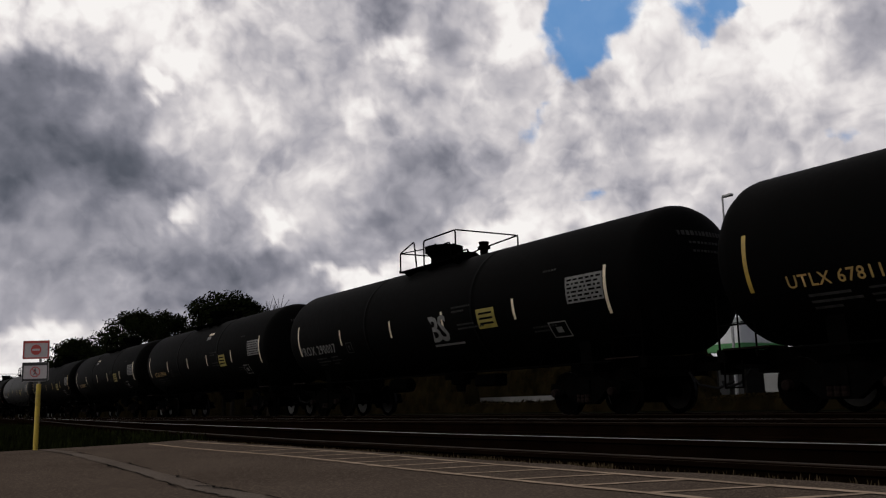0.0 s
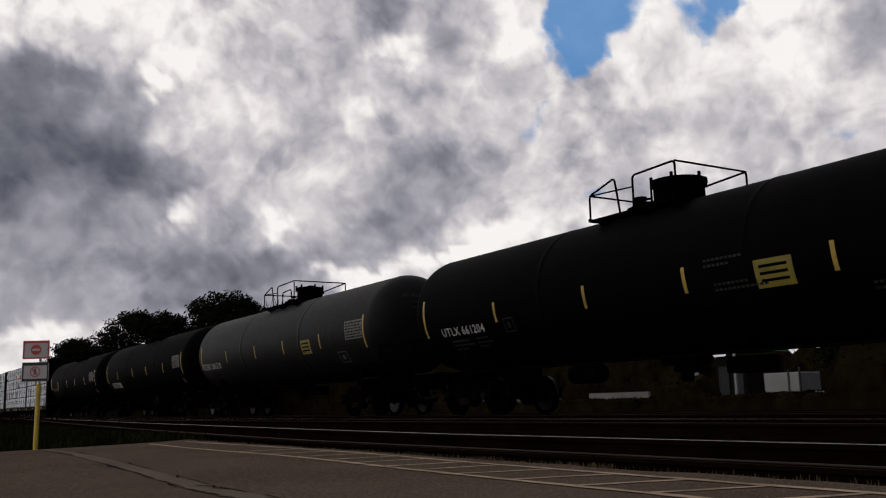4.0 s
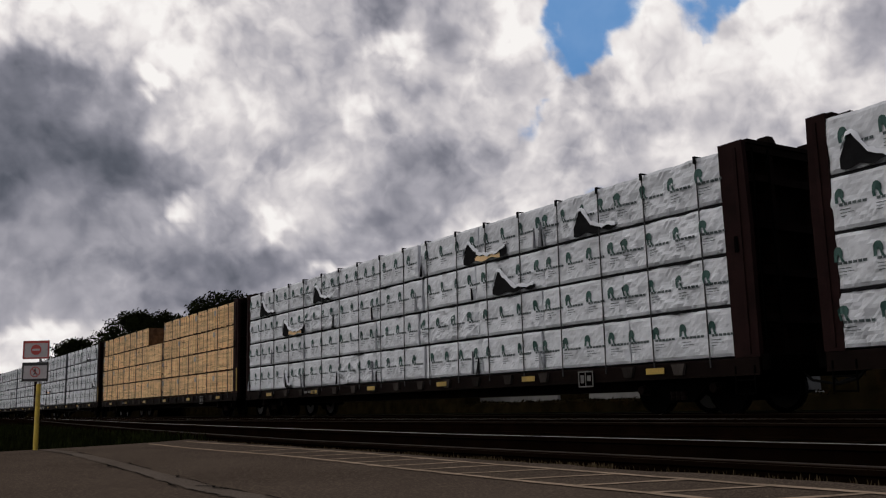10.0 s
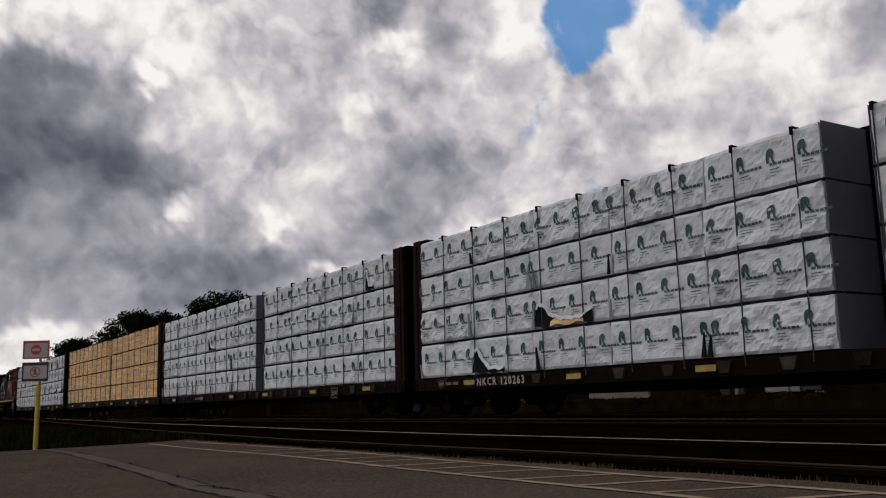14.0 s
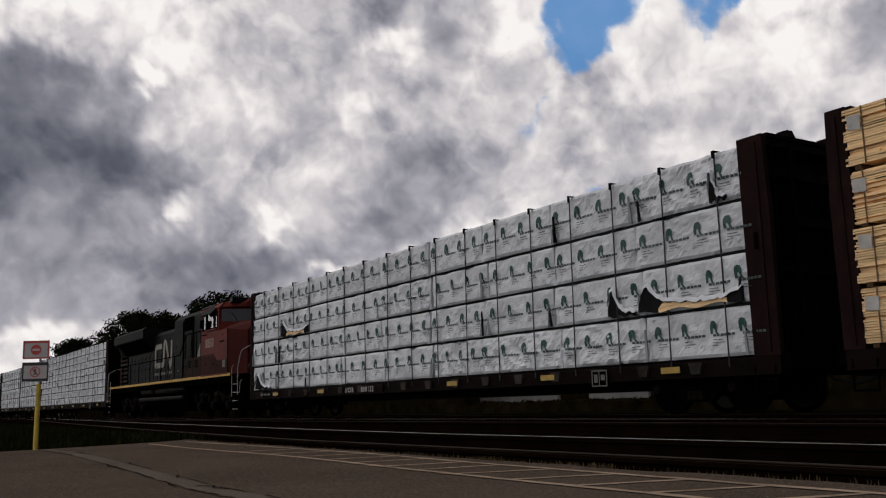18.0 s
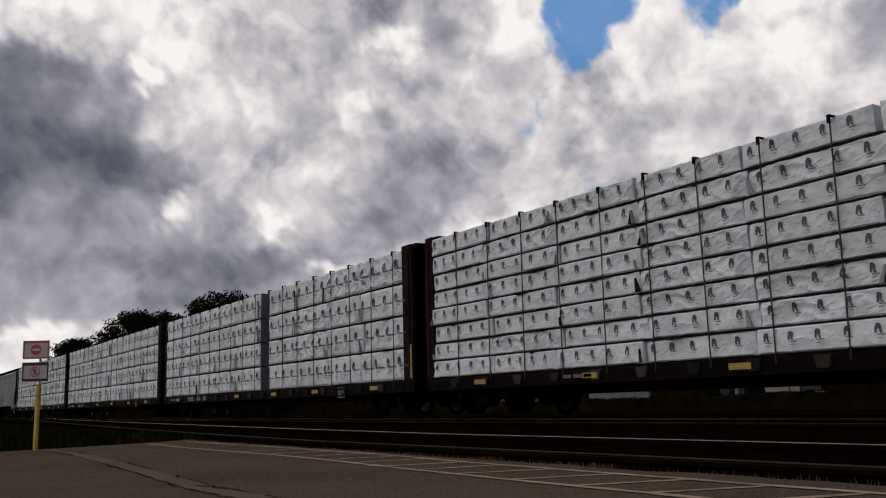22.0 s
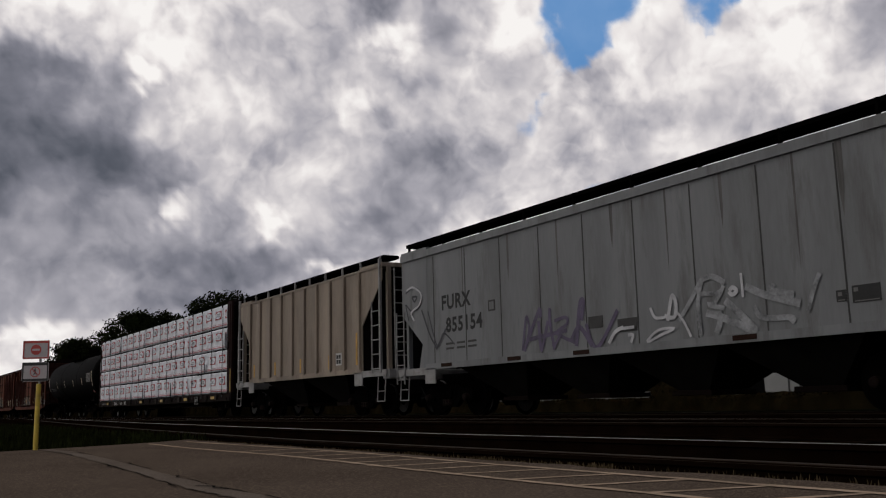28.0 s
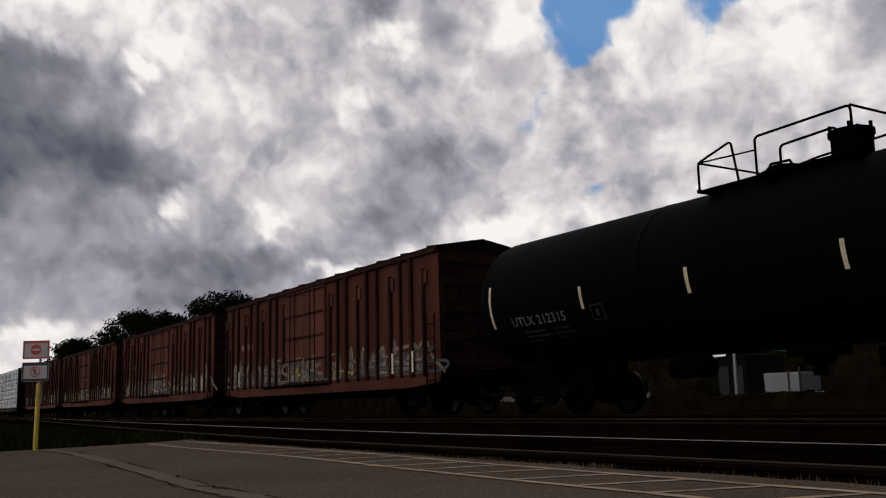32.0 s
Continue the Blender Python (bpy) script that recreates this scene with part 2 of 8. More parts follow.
# end grain's brown, deepened in colour because the exposed ends lie in shade
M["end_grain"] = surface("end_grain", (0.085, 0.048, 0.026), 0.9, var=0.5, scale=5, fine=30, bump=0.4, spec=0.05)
M["strap"] = surface("banding_strap", (0.14, 0.085, 0.045), 0.8, var=0.4, scale=4, spec=0.1)
M["lumber_gap_shade"] = surface("lumber_gap_shade", (0.07, 0.04, 0.02), 0.9, var=0.4, scale=3, spec=0.12)
M["cable"] = surface("tie_down_cable", (0.03, 0.03, 0.032), 0.6, metal=0.4, var=0.3, scale=8)
M["rubber"] = surface("black_rubber", (0.010, 0.010, 0.010), 0.8, var=0.3, scale=8, spec=0)


# ------------------------------------------------------------------ builders
def part(name, bm, material, parent, label="", smooth=False):
    """Links a bmesh as one mesh object under a thing or a part."""
    me = bpy.data.meshes.new(name)
    bm.to_mesh(me)
    bm.free()
    me.materials.append(material)
    if smooth:
        me.shade_smooth()
    ob = new(name, me)
    ob.parent = parent
    return tagged(ob, label) if label else ob


def thing(name, label, category, group="", at=None, kind=""):
    ob = new(name)
    if at is not None:
        ob.matrix_basis = at
    return tagged(ob, label, category, group, kind)


def bx(bm, x0, x1, y0, y1, z0, z1):
    v = [bm.verts.new((x, y, z)) for z in (z0, z1) for y in (y0, y1) for x in (x0, x1)]
    for f in ((0, 2, 3, 1), (4, 5, 7, 6), (0, 1, 5, 4), (2, 6, 7, 3), (0, 4, 6, 2), (1, 3, 7, 5)):
        bm.faces.new([v[i] for i in f])


def boxes(*rows):
    bm = bmesh.new()
    for r in rows:
        bx(bm, *r)
    return bm


def bevelled(bm, w=0.02, seg=1):
    bmesh.ops.bevel(bm, geom=bm.edges[:], offset=w, segments=seg, affect="EDGES", profile=0.6)
    return bm


def rod(bm, a, b, r, n=6):
    a, b = Vector(a), Vector(b)
    d = (b - a).normalized()
    u = d.orthogonal().normalized()
    w = d.cross(u)
    rings = [[bm.verts.new(p + r * (math.cos(6.2832 * i / n) * u + math.sin(6.2832 * i / n) * w)) for i in range(n)] for p in (a, b)]
    for i in range(n):
        j = (i + 1) % n
        bm.faces.new((rings[0][i], rings[0][j], rings[1][j], rings[1][i]))
    bm.faces.new(rings[0][::-1])
    bm.faces.new(rings[1])


def path(bm, pts, r, n=6):
    for a, b in zip(pts, pts[1:]):
        rod(bm, a, b, r, n)


def turned(bm, prof, axis="x", n=24, at=(0, 0, 0)):
    """A body of revolution: prof holds (along, radius)."""
    rings = []
    for s, r in prof:
        ring = []
        for i in range(n):
            a = 6.283185 * i / n
            c, q = r * math.cos(a), r * math.sin(a)
            p = {"x": (s, c, q), "y": (c, s, q), "z": (c, q, s)}[axis]
            ring.append(bm.verts.new((p[0] + at[0], p[1] + at[1], p[2] + at[2])))
        rings.append(ring)
    for a, b in zip(rings, rings[1:]):
        for i in range(n):
            j = (i + 1) % n
            bm.faces.new((a[i], a[j], b[j], b[i]))
    bm.faces.new(rings[0][::-1])
    bm.faces.new(rings[-1])
    bmesh.ops.recalc_face_normals(bm, faces=bm.faces[:])
    return bm


def prism(bm, pts, y0, y1):
    """Extrudes an outline of (x, z) points from y0 to y1."""
    a = [bm.verts.new((x, y0, z)) for x, z in pts]
    b = [bm.verts.new((x, y1, z)) for x, z in pts]
    n = len(pts)
    for i in range(n):
        j = (i + 1) % n
        bm.faces.new((a[i], a[j], b[j], b[i]))
    bm.faces.new(a[::-1])
    bm.faces.new(b)
    bmesh.ops.recalc_face_normals(bm, faces=bm.faces[:])
    return bm


def prism_x(bm, pts, x0, x1):
    """Extrudes an outline of (y, z) points from x0 to x1."""
    a = [bm.verts.new((x0, y, z)) for y, z in pts]
    b = [bm.verts.new((x1, y, z)) for y, z in pts]
    n = len(pts)
    for i in range(n):
        j = (i + 1) % n
        bm.faces.new((a[i], a[j], b[j], b[i]))
    bm.faces.new(a[::-1])
    bm.faces.new(b)
    bmesh.ops.recalc_face_normals(bm, faces=bm.faces[:])
    return bm


def flat(bm, pts, y):
    """A flat mark in the x-z plane, seen from -y."""
    bm.faces.new([bm.verts.new((x, y, z)) for x, z in pts])


def slab(bm, pts, d):
    """A plate through pts with its thickness along d."""
    d = Vector(d)
    a = [bm.verts.new(p) for p in pts]
    b = [bm.verts.new(Vector(p) + d) for p in pts]
    n = len(pts)
    for i in range(n):
        bm.faces.new((a[i], a[(i + 1) % n], b[(i + 1) % n], b[i]))
    bm.faces.new(a[::-1])
    bm.faces.new(b)
    bmesh.ops.recalc_face_normals(bm, faces=bm.faces[:])
    return bm


def round_line(pts, r, n=5):
    """A line through pts with its bends rounded off."""
    out = [pts[0]]
    for p, q, w in zip(pts, pts[1:], pts[2:]):
        p, q, w = Vector(p), Vector(q), Vector(w)
        a, b = q + (p - q).normalized() * r, q + (w - q).normalized() * r
        for i in range(n + 1):
            t = i / n
            out.append(tuple(a * (1 - t) ** 2 + q * 2 * t * (1 - t) + b * t * t))
    return out + [pts[-1]]


def rod_part(a, b, r):
    bm = bmesh.new()
    rod(bm, a, b, r)
    return bm


def smooth_line(pts, n=6):
    """Points of a smooth curve through pts."""
    out = []
    q = [pts[0], *pts, pts[-1]]
    for i in range(1, len(q) - 2):
        p0, p1, p2, p3 = (Vector(v) for v in q[i - 1:i + 3])
        for k in range(n):
            t = k / n
            v = 0.5 * ((2 * p1) + (p2 - p0) * t + (2 * p0 - 5 * p1 + 4 * p2 - p3) * t * t + (3 * p1 - p0 - 3 * p2 + p3) * t ** 3)
            out.append((v.x, v.y))
    return out + [tuple(pts[-1])]


def letters(text, size, x, z, fold, spacing=1.0, bold=0.0):
    """Lettering laid on a side by fold(x, z) -> point; x, z is the lower left corner."""
    cu = bpy.data.curves.new("lettering", "FONT")
    cu.body, cu.size, cu.space_character, cu.offset, cu.resolution_u = text, size, spacing, bold, 2
    ob = bpy.data.objects.new("lettering", cu)
    me = bpy.data.meshes.new_from_object(ob)
    bm = bmesh.new()
    bm.from_mesh(me)
    for v in bm.verts:
        v.co = Vector(fold(x + v.co.x, z + v.co.y))
    bpy.data.objects.remove(ob)
    bpy.data.meshes.remove(me)
    return bm


# ------------------------------------------------------------------ sky
SIDE_TONE, BACK_TONE = 0.42, 1.0


def build_sky():
    """Cloud sheet: a shallow dome of broken cloud. PLAN is its lightness by elevation (24 down to 3 degrees) and azimuth (84 to 31, from +y towards -x);
    the smaller masses and gaps are given as azimuth, elevation, half widths and weight."""
    PLAN = np.array([[.88, .98, .85, .76, .64, .80, .84, .81, .88, .75], [.78, .84, .78, .71, .68, .80, .88, .84, .89, .73], [.58, .68, .84, .74, .74, .75, .84, .84, .88, .83],
                     [.52, .54, .80, .75, .67, .74, .78, .77, .78, .79], [.50, .58, .75, .70, .60, .80, .80, .76, .76, .79], [.62, .61, .59, .62, .62, .94, .86, .77, .76, .79],
                     [.62, .54, .49, .54, .86, .88, .82, .77, .76, .77], [.94, .84, .73, .70, .74, .80, .78, .73, .72, .75]])
    DARK = [(61.2, 10.9, 2.6, 0.6, -0.10), (81.0, 19.3, 2.5, 0.7, -0.08), (60.8, 12.2, 2.6, 1.3, -0.07),
            (63.5, 23.1, 2.8, 1.3, -0.06), (56.9, 22.6, 1.4, 1.5, -0.1), (74.5, 8.6, 4.2, 0.6, -0.07), (32.0, 20.0, 1.4, 1.6, -0.16),
            (45.7, 16.4, 2.1, 0.8, -0.08), (55.4, 14.4, 2.1, 0.8, -0.07), (58.6, 14.8, 1.8, 0.8, -0.06), (70.5, 15.5, 2.6, 1.0, -0.06), (67.0, 8.6, 3.0, 0.7, -0.08), (36.0, 18.0, 5.0, 4.5, -0.06), (75.0, 12.0, 5.0, 3.0, -0.075), (66.0, 12.5, 4.0, 2.8, 0.10), (80.0, 22.0, 5.0, 2.0, 0.04)]
    MASS = [(84.0, 17.4, 4.0, 2.9), (79.8, 16.5, 3.0, 2.5), (77.0, 15.0, 2.4, 1.9), (75.2, 13.9, 1.6, 1.2), (86.0, 15.0, 4.0, 2.4)]
    LIGHT = [(76.1, 18.7, 0.5, 0.8, 0.40), (79.6, 23.4, 2.1, 0.8, 0.14), (74.2, 21.2, 0.9, 0.9, 0.16), (60.6, 21.6, 1.1, 0.7, 0.24),
            (62.9, 17.3, 0.8, 1.0, 0.2), (74.2, 11.6, 0.7, 0.7, 0.30), (67.4, 11.3, 0.7, 0.5, 0.30), (68.3, 10.5, 0.5, 0.6, 0.26), (53.0, 23.1, 0.8, 1.5, 0.16),
            (63.2, 7.9, 2.0, 0.5, 0.46), (58.7, 8.8, 2.2, 0.55, 0.46), (54.8, 10.3, 1.9, 0.7, 0.2), (82.3, 4.7, 2.5, 0.4, 0.22),
            (36.5, 21.0, 2.3, 2.2, 0.10), (44.4, 22.4, 0.9, 1.4, 0.14), (72.4, 23.0, 0.7, 1.3, 0.12)]
    BLUE = [(48.8, 22.2, 1.9, 1.9, 1.0), (46.4, 23.4, 2.0, 1.4, 0.95), (48.0, 20.4, 1.8, 0.7, 0.55), (40.6, 22.8, 1.5, 1.2, 0.80), (41.2, 21.0, 0.6, 1.0, 0.55),
            (39.0, 23.2, 1.0, 0.5, 0.45), (34.2, 14.5, 1.8, 0.45, 0.56), (52.0, 16.6, 0.8, 1.1, 0.56), (49.2, 13.0, 1.4, 0.55, 0.56),
            (82.8, 3.8, 1.4, 0.3, 0.35)]
    top, reach = 420.0, 4500.0
    k = top / reach ** 2
    els = np.concatenate([[-0.9, 0.2], np.arange(1.0, 30.0, 0.4), np.arange(30.0, 87.0, 4.0), [89.6]])
    azs = np.concatenate([np.arange(20, 96, 0.4), np.arange(96, 380, 4.0)])
    E, A = np.meshgrid(els, azs, indexing="ij")
    T = np.tan(np.radians(np.maximum(E, 0.2)))
    Z = (-1 + np.sqrt(1 + 4 * k / T ** 2 * top)) / (2 * k / T ** 2)
    R = Z / T
    R, Z = np.where(E < 0.2, R * 1.01, R), np.where(E < 0.2, -80.0, Z)
    verts = np.stack([-R * np.sin(np.radians(A)), R * np.cos(np.radians(A)), Z], -1).reshape(-1, 3).tolist()
    # ragged edges to the masses
    ragged = np.array([[noise.fractal((a * 0.28, e * 0.28, s), 0.55, 2.1, 6) for e, a in zip(E.ravel(), A.ravel())] for s in (0.0, 7.0)]).reshape(2, *E.shape)
    EW, AW = E + 1.0 * ragged[0], A + 1.15 * ragged[1]

    def lumps(rows):
        s = np.zeros_like(E)
        for ca, ce, wa, we, w in rows:
            s += w * np.exp(-0.5 * ((((AW - ca + 180) % 360 - 180) / wa) ** 2 + ((EW - ce) / we) ** 2) ** 1.5)
        return s

    mass = np.zeros_like(E)
    for ca, ce, wa, we in MASS:
        mass = np.maximum(mass, np.exp(-0.5 * ((((AW - ca + 180) % 360 - 180) / wa) ** 2 + ((EW - ce) / we) ** 2) ** 2.5))
    num, den = np.zeros_like(E), np.full_like(E, 1e-9)
    AC, EC = np.clip(AW, 29, 86), np.clip(EW, 2, 25)
    for i in range(8):
        for j, ca in enumerate((84, 78, 72, 66, 60, 54, 48, 42, 36, 31)):
            w = np.exp(-0.5 * (((AC - ca) / 2.35) ** 2 + ((EC - 24 + 3 * i) / 1.15) ** 2))
            num += w * PLAN[i, j]
            den += w
    # thin bright cloud behind the eye's left shoulder, where the sun is taken to stand; heavy cloud on the other side
    # both are out of view, set to light car sides more than ends
    aside = np.clip((np.abs((A - 57 + 180) % 360 - 180) - 32) / 25, 0, 1)
    lit = 0.5 + 0.5 * np.cos(np.radians(A - 150))
    tone = (1 - aside) * num / den + aside * (SIDE_TONE + (BACK_TONE - SIDE_TONE) * lit ** 1.5) + lumps(DARK) + lumps(LIGHT) - 0.15 * mass
    blue = lumps(BLUE) + 0.02
    tone, blue = tone.ravel(), blue.ravel()
    spread = np.stack([((A - 57 + 180) % 360 - 180) / 10.0, E / 10.0], -1).reshape(-1, 2)
    n = len(azs)
    faces = [(i * n + j, (i + 1) * n + j, (i + 1) * n + (j + 1) % n, i * n + (j + 1) % n) for i in range(len(els) - 1) for j in range(n)]
    me = bpy.data.meshes.new("sky")
    me.from_pydata(verts, [], faces)
    for key, vals in (("tone", tone), ("blue", blue)):
        me.attributes.new(key, "FLOAT", "POINT").data.foreach_set("value", np.array(vals, dtype=np.float32))
    uv = me.uv_layers.new(name="spread")
    idx = np.empty(len(me.loops), dtype=np.int32)
    me.loops.foreach_get("vertex_index", idx)
    uv.data.foreach_set("uv", np.array(spread, dtype=np.float32)[idx].ravel())
    me.materials.append(cloud_material())
    me.shade_smooth()
    return tagged(new("backdrop_sky", me), "broken grey and white cloud with blue gaps, drifting overhead", "sky", kind="structure")


SKY = build_sky()


# ------------------------------------------------------------------ ground, tracks, car park
ASPHALT_Z = -0.03


def build_ground():
    bm = bmesh.new()
    rs = [0, 20, 40, 80, 160, 320, 700, 1500, 3000, 4560]
    rings = [[bm.verts.new((r * math.cos(6.28319 * i / 48) - 20, r * math.sin(6.28319 * i / 48) + 10, -0.42)) for i in range(48)] for r in rs[1:]]
    c = bm.verts.new((-20, 10, -0.42))
    for i in range(48):
        bm.faces.new((c, rings[0][i], rings[0][(i + 1) % 48]))
        for a, b in zip(rings, rings[1:]):
            bm.faces.new((a[i], b[i], b[(i + 1) % 48], a[(i + 1) % 48]))
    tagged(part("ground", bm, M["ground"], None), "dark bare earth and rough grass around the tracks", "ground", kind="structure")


def bed(name, ys, z, label):
    """Ballast shoulder along a curve y(x): a low trapezoid."""
    bm = bmesh.new()
    rows = []
    for x, y in ys:
        rows.append([bm.verts.new((x, y + d, zz)) for d, zz in ((-2.1, -0.43), (-1.42, z), (1.42, z), (2.1, -0.43))])
    for a, b in zip(rows, rows[1:]):
        for i in range(3):
            bm.faces.new((a[i], b[i], b[i + 1], a[i + 1]))
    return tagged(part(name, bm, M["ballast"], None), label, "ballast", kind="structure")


def rail_mesh(pts, polished=False):
    """One rail along points (x, y): foot, web and head; the running surface is a part of its own."""
    prof = [(-0.075, -0.172), (0.075, -0.172), (0.075, -0.158), (0.012, -0.14), (0.012, -0.045), (0.036, -0.035), (0.036, -0.004), (-0.036, -0.004), (-0.036, -0.035), (-0.012, -0.045), (-0.012, -0.14), (-0.075, -0.158)]
    bm = bmesh.new()
    rows = [[bm.verts.new((x, y + d, z)) for d, z in prof] for x, y in pts]
    for a, b in zip(rows, rows[1:]):
        for i in range(len(prof)):
            j = (i + 1) % len(prof)
            bm.faces.new((a[i], a[j], b[j], b[i]))
    bmesh.ops.recalc_face_normals(bm, faces=bm.faces[:])
    top = bmesh.new()
    rows = [[top.verts.new((x, y + d, z)) for d, z in (((-0.024, -0.001), (-0.019, 0.0), (0.022, 0.0), (0.028, -0.001)) if polished else ((-0.037, -0.012), (-0.03, -0.0), (0.03, 0.0), (0.037, -0.012)))] for x, y in pts]
    for a, b in zip(rows, rows[1:]):
        for i in range(3):
            top.faces.new((a[i], b[i], b[i + 1], a[i + 1]))
    bmesh.ops.recalc_face_normals(top, faces=top.faces[:])
    return bm, top


def track(name, centre, label, ties, bright=(True, True)):
    """A track along centre(x): ballast, sleepers, two rails."""
    xs = [-700, -400, -250, -160, -120, -90, -70, -55, -45, -36, -30, -25, -20, -16, -12, -8, -4, 0, 5, 12, 30, 80, 300]
    root = thing(name, label, "railway track", "tracks", kind="structure")
    for side, s in (("near", -0.753), ("far", 0.753)):
        bm, top = rail_mesh([(x, centre(x) + s) for x in xs], bright[s > 0])
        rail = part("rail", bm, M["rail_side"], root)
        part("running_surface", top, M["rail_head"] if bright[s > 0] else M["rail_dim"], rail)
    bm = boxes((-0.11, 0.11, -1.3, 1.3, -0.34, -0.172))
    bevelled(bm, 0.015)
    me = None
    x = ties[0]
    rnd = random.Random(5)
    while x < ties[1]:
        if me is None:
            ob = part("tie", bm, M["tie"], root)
            me = ob.data
        else:
            ob = new("tie", me)
            ob.parent = root
        ob.matrix_basis = pose(x, centre(x) + rnd.uniform(-0.03, 0.03), rnd.uniform(-0.012, 0.004), 0, 0, rnd.uniform(-1.5, 1.5))
        x += 0.53
    bed("ballast_" + name, [(x, centre(x)) for x in xs], -0.21, "near-black crushed stone under the rails")
    return root


def near_line(x):
    return 4.25 + max(0.0, -x - 8) ** 1.15 * 0.055


def middle_line(x):
    return 9.3


def main_line(x):
    return TRACK_Y


def build_tracks():
    track("track_near", near_line, "siding with one polished and one rusty rail beside the car park", (-42, 6), (False, True))
    track("track_middle", middle_line, "worn passing track between siding and main line", (-45, 2), (False, True))
    track("track_main", main_line, "main line track carrying the freight train", (-60, 2), (False, False))
    # loose stones, joined
    rnd = random.Random(11)
    bm = bmesh.new()
    for i in range(5200):
        x = -1.0 - 32 * rnd.random() ** 1.6
        y = rnd.uniform(2.75, 5.9) + (near_line(x) - 4.25)
        if rnd.random() < 0.25:
            y = rnd.uniform(5.9, 11.5) + (near_line(x) - 4.25) * 0.4
        s = rnd.uniform(0.015, 0.04)
        z = -0.205 if abs(y - near_line(x)) < 1.42 else -0.25
        c = Vector((x, y, z + s * 0.3))
        v = [bm.verts.new(c + Vector((rnd.uniform(0.6, 1) * a, rnd.uniform(0.6, 1) * b, rnd.uniform(0.5, 1) * d)) * s) for a, b, d in ((1, 0, 0), (-1, 0, 0), (0, 1, 0), (0, -1, 0), (0, 0, 1), (0, 0, -1))]
        for f in ((0, 2, 4), (2, 1, 4), (1, 3, 4), (3, 0, 4), (2, 0, 5), (1, 2, 5), (3, 1, 5), (0, 3, 5)):
            bm.faces.new([v[q] for q in f])
    tagged(part("ballast_stones", bm, M["stone"], None), "loose dark ballast stones between the rails", "ballast", kind="stuff")


def build_car_park():
    z = ASPHALT_Z
    rnd = random.Random(3)
    # outline of the paved area: ragged edge along the tracks, straight edge to the grass
    edge = [(6.0, 3.06)]
    x = 5.0
    while x > -10.4:
        edge.append((x, 3.07 + rnd.uniform(-0.035, 0.05) + 0.012 * max(0, -x - 4)))
        x -= 0.22
    outline = edge + [(-10.6, 3.2), (-10.1, 2.7), (-9.75, 2.1), (-9.45, 1.5), (-9.3, 1.1), (-9.0, 0.0), (-8.6, -4.0), (-8, -14), (6, -14)]
    bm = bmesh.new()
    top = [bm.verts.new((a, b, z)) for a, b in outline]
    low = [bm.verts.new((a, b, -0.43)) for a, b in outline]
    bm.faces.new(top)
    for i in range(len(top)):
        j = (i + 1) % len(top)
        bm.faces.new((top[i], low[i], low[j], top[j]))
    bmesh.ops.recalc_face_normals(bm, faces=bm.faces[:])
    lot = tagged(part("pavement_car_park", bm, M["asphalt"], None), "worn grey asphalt car park with a ragged broken edge", "car park", kind="structure")

    def stripe(name, pts, w, mat, lift=0.004, label="", rag=0.0):
        bm = bmesh.new()
        rows = []
        for i, (a, b) in enumerate(pts):
            q, p = pts[min(i + 1, len(pts) - 1)], pts[max(i - 1, 0)]
            d = Vector((q[0] - p[0], q[1] - p[1])).normalized()
            w1, w2 = w / 2 + rnd.uniform(-rag, rag), w / 2 + rnd.uniform(-rag, rag)
            rows.append((bm.verts.new((a - d.y * w1, b + d.x * w1, z + lift)), bm.verts.new((a + d.y * w2, b - d.x * w2, z + lift))))
        for a, b in zip(rows, rows[1:]):
            bm.faces.new((a[0], a[1], b[1], b[0]))
        bmesh.ops.recalc_face_normals(bm, faces=bm.faces[:])
        if bm.faces[:][0].normal.z < 0:
            bmesh.ops.reverse_faces(bm, faces=bm.faces[:])
        return part(name, bm, mat, lot, label)

    def dense(a, b, n=14):
        return [(a[0] + (b[0] - a[0]) * i / n, a[1] + (b[1] - a[1]) * i / n) for i in range(n + 1)]

    def run(pts, n=8):
        return [q for a, b in zip(pts, pts[1:]) for q in dense(a, b, n)[:-1]] + [pts[-1]]

    stripe("painted_line", run([(-9.6, 2.50), (-8.1, 2.44), (-6.1, 2.48), (-5.1, 2.44), (-4.3, 2.38), (-3.2, 2.33), (-2.3, 2.32), (0.0, 2.30), (3.0, 2.28)]), 0.05, M["line"], rag=0.009, label="faded tan edge line")
    stripe("painted_line", run([(-9.8, 2.92), (-7.4, 2.98), (-5.8, 2.97), (-4.9, 2.91), (-4.1, 2.86), (-3.1, 2.83), (-2.2, 2.81), (0.0, 2.80), (3.0, 2.79)]), 0.05, M["line"], rag=0.010, label="faded tan edge line")
    for x in (-7.0, -6.4, -5.85, -5.36, -4.93, -4.48, -4.10, -3.72, -3.26, -2.83, -2.42, -2.02, -1.62, -1.2, -0.8, -0.4):
        far = 0.13 if x > -4 else 0.05
        top = 2.82 if x > -3.6 else 2.82 + (-3.6 - x) * 0.06
        stripe("painted_hatch", dense((x, (2.335 if x > -3.3 else 2.335 + (-3.3 - x) * 0.045)), (x + far, min(top, 2.95)), 6), 0.045, M["line"], lift=0.003, rag=0.006)
    # repaired strip with tarred joints
    mid = [(-9.25, 1.47), (-8.4, 1.50), (-7.4, 1.47), (-6.2, 1.40), (-5.2, 1.33), (-4.5, 1.28), (-3.9, 1.23), (-3.4, 1.24), (-2.6, 1.20), (-1.5, 1.15)]
